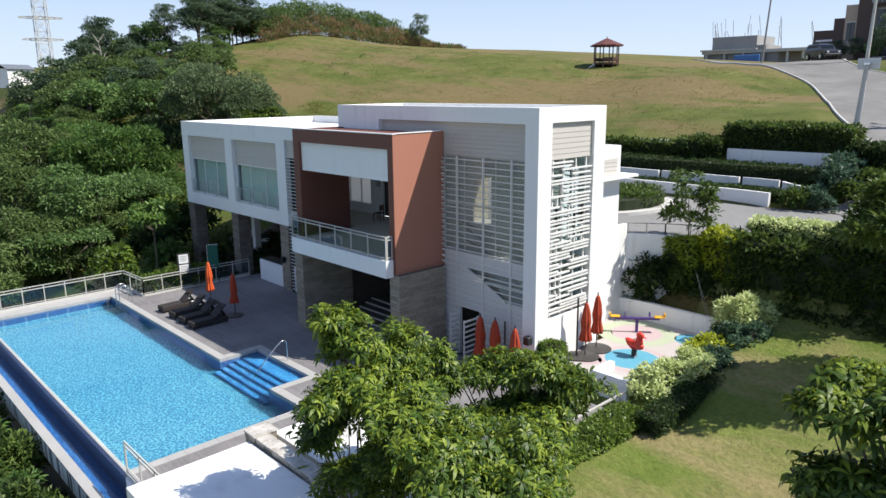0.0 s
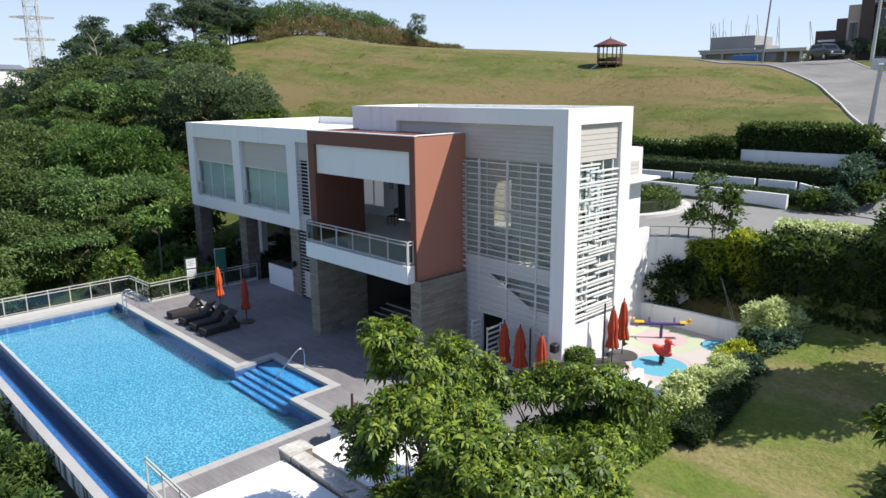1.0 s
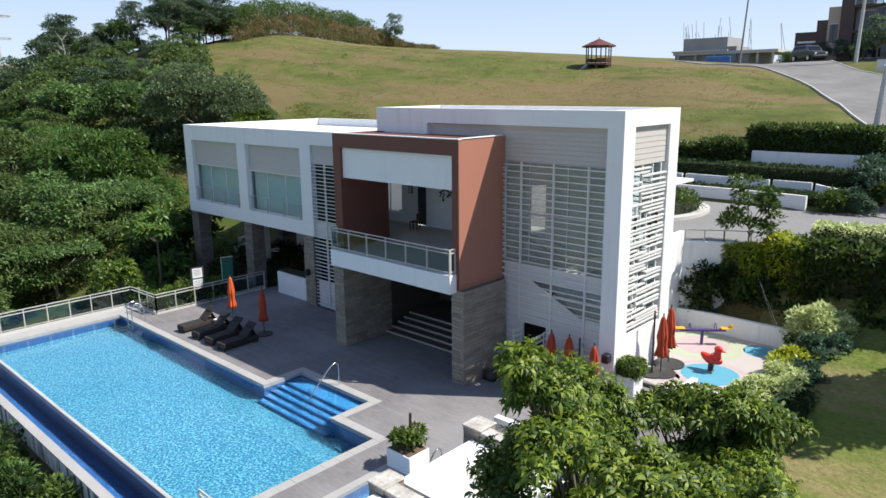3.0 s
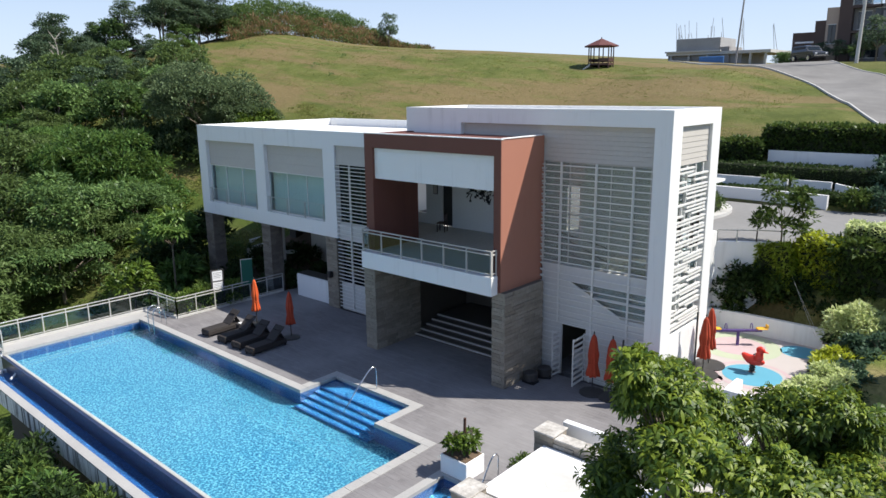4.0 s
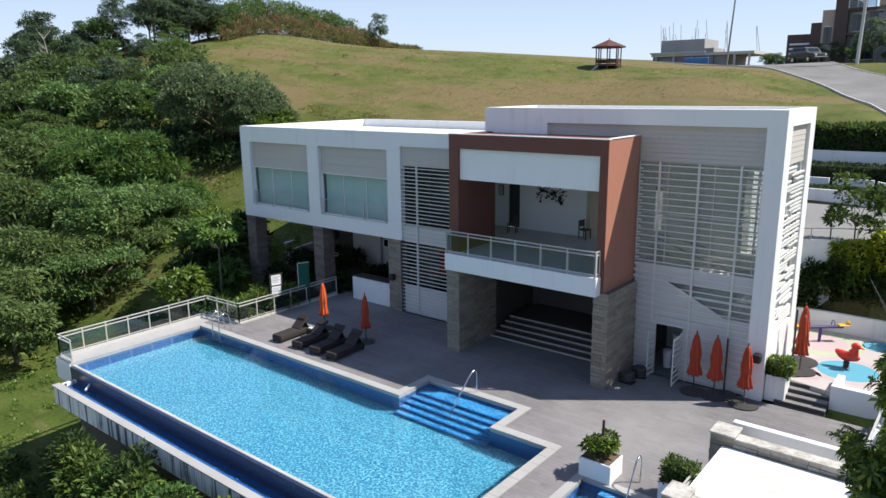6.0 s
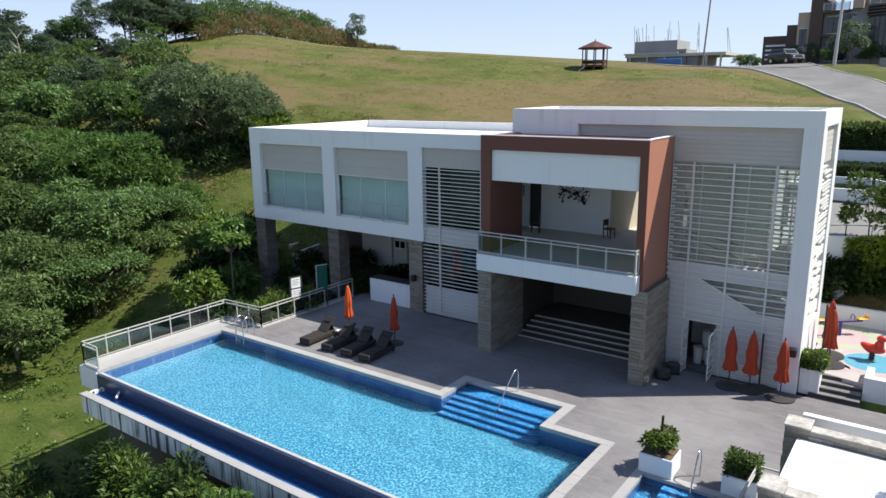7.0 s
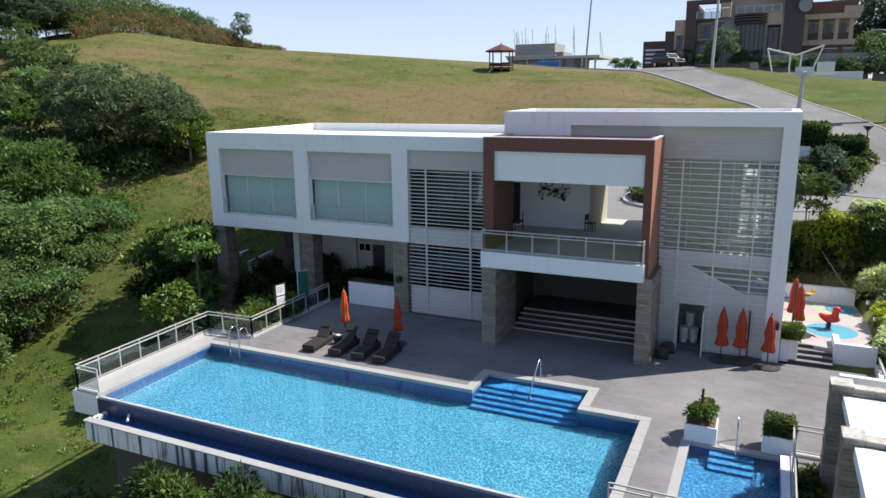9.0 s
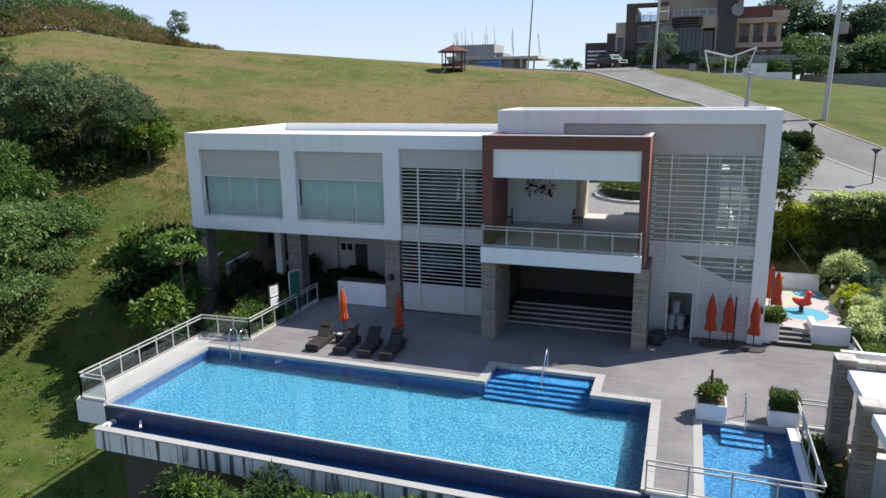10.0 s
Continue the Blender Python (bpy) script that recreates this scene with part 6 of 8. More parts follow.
def suv(at, turn):
    """A parked sport utility car."""
    t = thing("car", "dark blue parked sport utility car", "car", at=at, turn=turn)
    bm = B()
    prof = [(-2.3, 0.45), (-2.35, 0.95), (-2.2, 1.05), (-2.0, 1.65), (-1.7, 1.78), (0.2, 1.78), (0.55, 1.7), (1.15, 1.12), (2.1, 1.02), (2.3, 0.85), (2.3, 0.45)]
    a = [bm.verts.new((x, -0.9 + (0.12 if z > 1.2 else 0), z)) for x, z in prof]
    b = [bm.verts.new((x, 0.9 - (0.12 if z > 1.2 else 0), z)) for x, z in prof]
    bm.faces.new(a)
    bm.faces.new(list(reversed(b)))
    for i in range(len(prof)):
        j = (i + 1) % len(prof)
        bm.faces.new((a[j], a[i], b[i], b[j]))
    bmesh.ops.recalc_face_normals(bm, faces=bm.faces)
    bmesh.ops.bevel(bm, geom=list(bm.edges), offset=0.04, segments=2, affect="EDGES")
    part("body", bm, "car_paint", t)
    for sy in (-0.86, 0.86):
        for x0, x1 in ((-1.9, -1.0), (-0.95, -0.1), (-0.05, 0.7)):
            part("side_window", box(B(), x0 + (0.1 if x0 < -1.5 else 0), x1 - (0.2 if x1 > 0.5 else 0), sy - 0.02 if sy > 0 else sy - 0.0, sy + 0.0 if sy > 0 else sy + 0.02, 1.15, 1.6), "black", t)
        for wx in (-1.45, 1.45):
            w = part("wheel", tube(B(), (wx, sy - 0.12, 0.36), (wx, sy + 0.1, 0.36), 0.36, seg=20), "black", t)
            part("rim", tube(B(), (wx, sy * 1.02 - 0.1 if sy < 0 else sy * 1.02 + 0.05, 0.36), (wx, sy * 1.02 - 0.13 if sy < 0 else sy * 1.02 + 0.1, 0.36), 0.22, seg=14), "steel", w)
    bm = B()
    bar(bm, (0.62, 0, 1.62), (1.1, 0, 1.18), 1.45, 0.02)
    part("windscreen", bm, "glass_dark", t)
    for sy in (-0.7, 0.5):
        part("headlight", box(B(), 2.28, 2.34, sy, sy + 0.22, 0.72, 0.88, 0.02), "white", t)
    t.matrix_basis = t.matrix_basis @ Matrix.Scale(1.06, 4)
    part("bumper", box(B(), 2.25, 2.38, -0.85, 0.85, 0.42, 0.62, 0.03), "charcoal", t)


suv((-31.6, 92.4, ground(-31.6, 92.4) + 0.12), -44)

# ---- plants ----


def clump_points(rng, centres, radii, n, flat=0.85, top=0.25):
    """n points on the skins of clumps, with their outward ways; fewer underneath."""
    w = radii ** 2
    k = rng.choice(len(centres), n, p=w / w.sum())
    d = unit(rng.normal(0, 1, (n, 3)))
    d[:, 2] = np.where((d[:, 2] < -top) & (rng.random(n) < 0.75), -d[:, 2], d[:, 2])
    r = radii[k][:, None] * (0.72 + 0.36 * rng.random((n, 1)))
    p = centres[k] + d * r * np.array([1, 1, flat])
    return p, d


def crown_clumps(rng, size, n, rad, low=0.25):
    """Uneven clumps filling an ellipsoid's upper shell."""
    d = unit(rng.normal(0, 1, (n, 3)))
    d[:, 2] = np.abs(d[:, 2]) * (0.85 + low) - low
    d = unit(d)
    s = 0.45 + 0.5 * rng.random((n, 1)) ** 0.6
    c = d * s * np.array(size)
    r = rad * (0.6 + 0.8 * rng.random(n))
    return c, r


def foliage(name, rng, centres, radii, n, length, width, material, parent, droop=0.3, flat=0.85, spread=0.55, label="", rise=1.0):
    p, d = clump_points(rng, centres, radii, n, flat)
    v, f = leaf_quads(p, d * np.array([1, 1, rise]) + np.array([0, 0, 0.15 * rise]), rng, length, width, droop, spread)
    ob = new(name, array_mesh(name, v, f, material))
    ob.parent = parent
    if label:
        ob["label"] = label
    return ob


def limbs(rng, base, centres, r0, fork):
    """A tapered trunk from base to the fork, and limbs out to clump centres."""
    bm = B()
    base, fork = Vector(base), Vector(fork)
    mid = base.lerp(fork, 0.5) + Vector((rng.uniform(-0.1, 0.1), rng.uniform(-0.1, 0.1), 0)) * fork.z * 0.15
    tube(bm, base, mid, r0, r0 * 0.82, 8)
    tube(bm, mid, fork, r0 * 0.82, r0 * 0.66, 8)
    for c in centres:
        c = Vector(c)
        k = fork.lerp(c, 0.5) + Vector((rng.uniform(-0.2, 0.2), rng.uniform(-0.2, 0.2), rng.uniform(0, 0.3)))
        tube(bm, fork, k, r0 * 0.45, r0 * 0.28, 6)
        tube(bm, k, c, r0 * 0.28, r0 * 0.08, 5)
    return bm


def make_tree(name, label, at, size, height, seed, material, n=3200, leaf=(0.38, 0.2), clumps=34, rad=0.95, trunk=0.16, group="", droop=0.3, flat=0.85, low=0.25, rise=1.0):
    """height: of the crown's middle over the foot."""
    rng = np.random.default_rng(seed)
    r2 = random.Random(seed)
    t = thing(name, label, "tree", group, at=at)
    c, r = crown_clumps(rng, size, clumps, rad, low)
    c[:, 2] += height
    lim = [tuple(q) for q in c[:min(9, clumps)]]
    part("trunk", limbs(r2, (0, 0, -0.6), lim, trunk, (0, 0, max(0.6, height - size[2] * 0.55))), "bark", t)
    foliage("crown", rng, c, r, n, leaf[0], leaf[1], material, t, droop, flat, rise=rise)
    return t


# prototypes of the wood; each stands as a tree of its own
wood_kinds = [
    # name, label, crown radii, crown middle, material, leaves, leaf, clumps, clump radius, flatness, rise of the leaves
    ("broadleaf_tree", "leafy green tree with layered sprays in the wood", (3.1, 3.1, 2.5), 3.0, "wood_green", 6400, (0.30, 0.12), 30, 1.0, 0.34, 0.35),
    ("broadleaf_tree", "large lush green domed tree in the dense wood", (5.6, 5.6, 4.3), 2.6, "wood_lush", 15000, (0.50, 0.16), 110, 0.95, 0.8, 1.0),
    ("broadleaf_tree", "large grey-olive spreading tree with fine leaves", (5.2, 5.2, 4.6), 4.8, "wood_grey", 15000, (0.34, 0.15), 60, 1.25, 0.5, 0.5),
    ("tall_tree", "tall dark blue-green tree with tiered branches", (2.7, 2.7, 3.9), 4.7, "wood_dark", 6500, (0.30, 0.12), 80, 0.72, 0.35, 0.5),
    ("broadleaf_tree", "olive green feathery tree in the dense wood", (3.2, 3.2, 2.3), 3.0, "wood_olive", 6400, (0.30, 0.10), 26, 1.1, 0.3, 0.3),
    ("distant_tree", "leafy green tree standing far off", (2.9, 2.8, 2.6), 2.9, "wood_green", 2300, (0.46, 0.22), 24, 1.0, 0.5, 0.5),
    ("distant_tree", "dark green tree standing far off", (2.4, 2.5, 3.2), 3.9, "wood_dark", 2300, (0.42, 0.2), 34, 0.85, 0.45, 0.5),
    ("distant_tree", "olive tree standing far off", (3.0, 3.0, 2.3), 2.6, "wood_olive", 2300, (0.44, 0.2), 24, 1.0, 0.45, 0.5),
    ("distant_tree", "tall dense green tree behind the houses", (5.2, 5.2, 5.6), 6.2, "wood_green", 4200, (0.62, 0.3), 60, 1.5, 0.5, 0.6),
    ("distant_tree", "tall dark green tree behind the houses", (4.6, 4.6, 6.2), 6.8, "wood_dark", 4200, (0.62, 0.3), 60, 1.4, 0.5, 0.6),
    ("scrub_tree", "light green sunlit scrub tree on the slope", (2.4, 2.4, 1.7), 1.3, "wood_lush", 2600, (0.36, 0.16), 26, 0.75, 0.55, 0.6),
]
protos = []
for i, (nm, lb, sz, hh, mt, n, lf, cl, rd_, fl, up) in enumerate(wood_kinds):
    protos.append(make_tree(nm, lb, (0, 0, 0), sz, hh, 100 + i, mt, n, lf, cl, rd_, group="trees of the wood" if i < 5 or i == 10 else "distant trees", flat=fl, low=0.5 if i in (2, 3) else 0.7, rise=up))
used = [False] * len(protos)


def plant(kind, x, y, s=1.0, turn=0.0, sz=None, dz=0.0):
    m = pose(x, y, ground(x, y) + dz, 0, 0, turn) @ Matrix.Diagonal((s, s, sz or s, 1))
    if not used[kind]:
        used[kind] = True
        protos[kind].matrix_basis = m
        return protos[kind]
    k = protos[kind].scale
    return copy_thing(protos[kind], m @ Matrix.Diagonal((1 / k.x, 1 / k.y, 1 / k.z, 1)))


rng = random.Random(31)
# near trees by the terrace and down the bank
for k, x, y, s in ((0, -59.4, 15.2, 1.0), (4, -61.8, 12.2, 1.35), (0, -63.8, 18.8, 1.3), (4, -58.0, 9.4, 1.15), (0, -66.0, 7.6, 1.45), (4, -71.5, 13.8, 1.6), (0, -60.2, 4.2, 1.25), (4, -67.5, 0.6, 1.4),
                   (4, -78.5, 18.0, 1.6), (0, -80.0, 8.5, 1.6), (0, -62.2, 22.6, 0.85), (10, -64.2, 25.4, 1.0), (0, -86.0, 15.0, 1.5), (4, -60.6, 18.4, 0.95), (4, -57.6, -0.5, 1.0)):
    plant(k, x, y, s, rng.uniform(0, 360))
plant(1, -70.8, 23.4, 1.0, 20)
plant(1, -82.0, 24.5, 0.85, 140, 0.7)
# grey-olive mass beside the meadow
for x, y, s, sz in ((-70.6, 34.2, 1.0, 1.0), (-77.4, 36.6, 0.85, 0.8), (-66.8, 35.6, 0.62, 0.7)):
    plant(2, x, y, s, rng.uniform(0, 360), sz, -0.4)
# wooded slope up to the ridge
for i in range(96):
    u, v = rng.random(), rng.random()
    x = -86 - 88 * u
    y = 24 + 24 * v + 14 * u
    low = -0.46 * x - 9 < y < -0.42 * x + 4 and -124 < x < -89
    k = rng.choice((5, 5, 7, 7, 6)) if x < -104 else rng.choice((0, 4, 5, 7, 7, 10, 10))
    plant(k, x, y, rng.uniform(0.4, 0.62) if low else rng.uniform(0.7, 1.2), rng.uniform(0, 360))
for i in range(12):
    x = -92 - 26 * rng.random()
    y = 47 + 7 * rng.random() + (-88 - x) * 0.12
    if y > -0.42 * x + 3 or y < -0.42 * x - 6:
        k, sc, turn = rng.choice((5, 7, 10)), rng.uniform(0.4, 0.7), rng.uniform(0, 360)
        # the open hillside stays clear
        if x < -99 and not (x > -110 and y > 53):
            plant(k, x, y, sc, turn)


def palm(at, seed, h, n=15, length=2.6):
    """A slim trunk with a head of arching feather fronds."""
    r2 = random.Random(seed)
    t = thing("palm_tree", "arching green palm among the trees", "palm", "palms in the wood", at=at)
    part("trunk", tube(tube(B(), (0, 0, -0.4), (0.15, 0.1, h * 0.6), 0.14, 0.11), (0.15, 0.1, h * 0.6), (0.2, 0.2, h), 0.11, 0.09), "bark", t)
    vs, fs = [], []
    for i in range(n):
        a = 2.4 * i + r2.uniform(-0.2, 0.2)
        e = r2.uniform(0.2, 1.2)
        out = Vector((math.cos(a), math.sin(a), 0))
        side = Vector((-math.sin(a), math.cos(a), 0))
        for k in range(1, 15):
            u = k / 15
            p = Vector((0.2, 0.2, h)) + out * (length * u * math.cos(e * 0.7)) + Vector((0, 0, length * (u * math.sin(e) - 0.75 * u * u)))
            for sg in (-1, 1):
                l = 0.75 * math.sin(math.pi * (0.12 + 0.85 * u))
                q = p + side * sg * l + out * l * 0.5 + Vector((0, 0, -0.35 * l))
                b = len(vs)
                vs += [p - out * 0.05, p + (q - p) * 0.5 + out * 0.05, q, p + (q - p) * 0.5 - out * 0.05]
                fs.append((b, b + 1, b + 2, b + 3))
    ob = new("fronds", array_mesh("fronds", np.array([tuple(v) for v in vs]), np.array(fs), "wood_lush"))
    ob.parent = t
    return t


for i, (x, y) in enumerate(((-98, 24.5), (-94, 26.5), (-101, 28.5), (-90, 21.5), (-104, 24.5), (-97, 31.5))):
    palm((x, y, ground(x, y)), 20 + i, 2.8 + 0.5 * (i % 3))
lt = make_tree("broadleaf_tree", "bright yellow-green young tree at the wood's edge", (-65.0, 35.9, ground(-65.0, 35.9)), (2.25, 2.2, 1.95), 2.2, 41, "leaf_bright", 7600, (0.32, 0.16), 44, 0.58, low=0.9)
# loose broad-leaved shrubs beside the clubhouse
for i, (x, y, s, mt) in enumerate(((-51.2, 18.4, 1.2, "leaf_dark"), (-53.0, 20.2, 1.5, "leaf_bright"), (-50.6, 20.4, 1.1, "leaf_dark"), (-48.4, 18.8, 0.9, "wood_lush"), (-51.8, 22.8, 1.1, "leaf_dark"), (-46.4, 17.0, 0.7, "wood_green"))):
    make_tree("broad_leaved_shrub", "loose broad-leaved shrub beside the terrace railing", (x, y, ground(x, y)), (1.3 * s, 1.3 * s, 1.4 * s), 2.0 * s, 50 + i, mt, 900, (0.55, 0.2), 14, 0.55, 0.06, "shrubs by the terrace", 0.5, 0.5)

make_tree("broad_leaved_shrub", "tall broad-leaved shrub with lit tips beside the terrace", (-46.2, 14.5, ground(-46.2, 14.5)), (1.35, 1.3, 1.4), 4.3, 57, "leaf_bright", 1100, (0.36, 0.15), 24, 0.36, 0.07, "shrubs by the terrace", 0.5, 0.5)
make_tree("broad_leaved_shrub", "tall broad-leaved shrub with lit tips beside the terrace", (-47.2, 17.6, ground(-47.2, 17.6)), (1.7, 1.5, 1.3), 5.6, 58, "wood_lush", 1300, (0.38, 0.16), 24, 0.4, 0.08, "shrubs by the terrace", 0.5, 0.45)

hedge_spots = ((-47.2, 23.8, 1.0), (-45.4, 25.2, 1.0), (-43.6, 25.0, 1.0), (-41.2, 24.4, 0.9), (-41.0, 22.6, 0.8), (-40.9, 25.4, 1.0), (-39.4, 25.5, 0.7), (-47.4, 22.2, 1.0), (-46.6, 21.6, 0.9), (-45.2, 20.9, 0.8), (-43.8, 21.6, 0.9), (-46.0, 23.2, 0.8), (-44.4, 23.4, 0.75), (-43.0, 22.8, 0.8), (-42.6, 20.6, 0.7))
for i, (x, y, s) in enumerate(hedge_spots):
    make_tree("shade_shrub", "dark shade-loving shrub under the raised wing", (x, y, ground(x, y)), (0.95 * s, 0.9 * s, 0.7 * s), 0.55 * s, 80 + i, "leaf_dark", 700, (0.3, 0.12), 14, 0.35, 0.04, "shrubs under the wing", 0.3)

# ridge: tall dark trees, scrub and dry grass
for i, (x, y, s, sz, kind) in enumerate(((-124, 45.0, 0.8, 0.7, 3), (-126, 47.5, 0.6, 0.85, 3), (-134, 43.6, 1.25, 1.3, 3), (-128, 40.6, 1.0, 1.05, 3), (-124, 51.5, 0.95, 1.0, 3), (-118, 55.0, 1.25, 1.1, 3), (-120, 58.5, 1.35, 1.15, 3), (-122, 62.5, 1.3, 1.05, 3), (-117, 60.5, 1.0, 0.9, 3), (-118, 64.5, 1.1, 0.9, 3), (-123, 57.0, 1.2, 1.0, 3), (-123, 62.0, 1.1, 0.95, 5), (-119, 63.5, 1.0, 0.9, 7),
                                     (-117, 58, 0.7, 0.75, 0), (-130, 42.5, 1.3, 1.4, 3), (-116, 66.5, 0.7, 0.6, 4), (-126, 66, 1.1, 1.0, 5), (-122, 70, 1.0, 0.9, 5), (-124, 40, 0.8, 0.8, 0))):
    plant(kind, x, y, s, 40 * i, sz)
plant(6, -112.0, 99.6, 0.72, 20, 0.92)

# darker thicket and bare trunks on the brown slope below the ridge
for i, (x, y, s, kind) in enumerate(((-99.3, 34.6, 0.8, 6), (-98.2, 37.4, 0.62, 7), (-101.5, 39.4, 0.7, 6), (-104, 36.4, 0.75, 5), (-107.5, 38.6, 0.7, 7), (-109.8, 35.2, 0.85, 6), (-113, 38.8, 0.7, 5), (-116, 36.4, 0.8, 6), (-119, 40.0, 0.7, 7), (-113, 42.8, 0.6, 6),
                                     (-106, 42.6, 0.55, 5), (-102.6, 43.2, 0.5, 6), (-109, 45.6, 0.5, 7), (-94.5, 34.0, 0.7, 7), (-92.0, 31.0, 0.7, 5), (-117.5, 44.2, 0.5, 5))):
    plant(kind, x, y, s, 65 * i, s * 0.9)


def dead_tree(at, h, seed):
    """A bare pale trunk with a few broken limbs."""
    r2 = random.Random(seed)
    t = thing("dead_tree", "bare pale dead trunk on the slope", "tree", "dead trunks", at=at)
    bm = B()
    p, d = Vector((0, 0, -0.5)), Vector((r2.uniform(-0.15, 0.15), r2.uniform(-0.15, 0.15), 1))
    for k in range(5):
        q = p + d * (h / 5) + Vector((r2.uniform(-0.25, 0.25), r2.uniform(-0.25, 0.25), 0))
        tube(bm, p, q, 0.24 - 0.04 * k, 0.20 - 0.04 * k, 7)
        if k > 1:
            for _ in range(2):
                tube(bm, q, q + Vector((r2.uniform(-1.3, 1.3), r2.uniform(-1.3, 1.3), r2.uniform(0.6, 1.5))), 0.07, 0.02, 5)
        p = q
    part("trunk", bm, "dead_wood", t)
    return t


for i, (x, y, h) in enumerate(((-120.5, 39.6, 7.5), (-117.5, 38.0, 5.5), (-113.5, 37.2, 5.0))):
    dead_tree((x, y, ground(x, y)), h, 400 + i)


def scrub(name, label, mats, spots, seed, n, leaf, rad=0.9, category="scrub"):
    """Low tangled growth: one body of leaves for each material."""
    rng = np.random.default_rng(seed)
    for mt, share in mats:
        m = rng.random(len(spots)) < share
        c = np.array(spots)[m]
        if not len(c):
            continue
        r = rad * (0.5 + 0.9 * rng.random(len(c)))
        c = c + np.stack([np.zeros(len(c)), np.zeros(len(c)), r * 0.35], 1)
        p, d = clump_points(rng, c, r, int(n * share), 0.8)
        v, f = leaf_quads(p, d + np.array([0, 0, 0.5]), rng, leaf[0], leaf[1], 0.2, 0.6)
        tagged(new(name, array_mesh(name, v, f, mt)), label, category, kind="stuff")


rng = random.Random(77)
low, high = [], []
for i in range(2300):
    y = 64 + 50 * rng.random()
    b = rng.random()
    x = -111.2 - 12 * b - 0.05 * abs(y - 80)
    top = max(0.4, 7.0 * min(1.0, max(0.0, (109 - y) / 11)) * (0.8 + 0.35 * noise.noise((y * 0.16, 3.1, 0)) + 0.2 * noise.noise((y * 0.5, 7.1, 0))))
    h = top * min(1.0, 0.15 + 1.6 * b) * rng.random() ** 0.6
    q = (x, y, ground(x, y) + h - 0.8)
    (low if h < top * 0.6 and rng.random() < 0.8 else high).append(q)
scrub("ridge_scrub", "green and olive scrub along the ridge", (("wood_olive", 0.6), ("wood_green", 0.45)), high, 5, 28000, (0.45, 0.18), 0.9)
scrub("dry_scrub", "dry brown grass and scrub along the ridge", (("dry", 0.75), ("wood_olive", 0.35)), low, 8, 26000, (0.75, 0.13), 0.8)
# leaf_dark in the undergrowth paints the shaded gaps between crowns
spots = []
for i in range(1700):
    x, y = -56 - 125 * rng.random() ** 1.1, rng.uniform(2, 48)
    if y > 34 + (-56 - x) * 0.28 or (x > -66 and y > 19) or y < -2 or (-124 < x < -104 and 42 < y < 54):
        continue
    spots.append((x, y, ground(x, y) + 0.2))
scrub("undergrowth", "tangled green undergrowth below the wood", (("wood_olive", 0.4), ("leaf_dark", 0.7)), spots, 6, 28000, (0.5, 0.2), 1.2)
# dark growth added where the olive trees' shade should fall
spots = []
for i in range(150):
    u = rng.random()
    x, y = -86 + 20 * u, 28.5 + 3.2 * u + 5 * rng.random()
    spots.append((x, y, ground(x, y) + 0.1))
scrub("shade_undergrowth", "dark undergrowth standing in for shade beneath the olive trees", (("leaf_dark", 0.8), ("wood_grey", 0.3)), spots, 16, 9000, (0.4, 0.16), 1.2)
# grass tufts and low weeds scattered over the meadow
spots = []
for i in range(24):
    x, y = -112 + 66 * rng.random(), 22 + 46 * rng.random()
    if y < 30 and x < -66 or y < 20 + 0.5 * (-46 - x) - 8:
        continue
    spots.append((x, y, ground(x, y) - 0.15))
scrub("meadow_weeds", "scattered low weeds in the meadow grass", (("wood_olive", 0.5), ("wood_green", 0.5)), spots, 7, 800, (0.2, 0.08), 0.4, "weeds")

def grass_tufts(name, label, x0, x1, y0, y1, n, seed, keep, tall=0.2):
    """Short blades in loose tufts over the meadow."""
    rng = np.random.default_rng(seed)
    r2 = random.Random(seed)
    spots = []
    while len(spots) < n // 7:
        x, y = r2.uniform(x0, x1), r2.uniform(y0, y1)
        if keep(x, y) and noise.noise((x * 0.22, y * 0.5, 4.0)) > r2.uniform(-0.5, 0.35):
            spots.append((x, y, ground(x, y) - 0.02))
    c = np.repeat(np.array(spots), 7, axis=0) + rng.normal(0, 0.16, (len(spots) * 7, 3)) * np.array([1, 1, 0])
    v, f = leaf_quads(c, np.tile((0.0, 0.0, 1.0), (len(c), 1)), rng, tall, tall * 0.3, 0.1, 0.5)
    tagged(new(name, array_mesh(name, v, f, "blade")), label, "grass", kind="stuff")


grass_tufts("meadow_grass", "tufted rough grass on the meadow slope", -72, -46, 15, 47, 34000, 3, lambda x, y: y > 15 + 0.75 * (-46 - x) - 2 and not (x > -49.5 and y > 20))
grass_tufts("hill_grass_tufts", "tufted rough grass on the hillside", -110, -16, 47, 76, 28000, 4, lambda x, y: y > 47 + 0.13 * max(0, -60 - x) and x < -26 + 0.1 * (76 - y), 0.13)

# leafy creepers over the lower meadow, denser in patches
mats_rng = random.Random(311)
spots = []
while len(spots) < 520:
    x, y = mats_rng.uniform(-64, -40), mats_rng.uniform(2, 25)
    if (x > -45 and y > 7.5) or (x > -52 and y > 15) or y > 24 + 0.2 * (-50 - x):
        continue
    if noise.noise((x * 0.28, y * 0.28, 9.0)) < mats_rng.uniform(-0.75, 0.25):
        continue
    spots.append((x, y, ground(x, y) - 0.24))
scrub("meadow_creeper", "low leafy green creeper over the lower meadow", (("leaf_bright", 0.5), ("wood_lush", 0.8)), spots, 17, 9000, (0.17, 0.10), 0.3, "weeds")

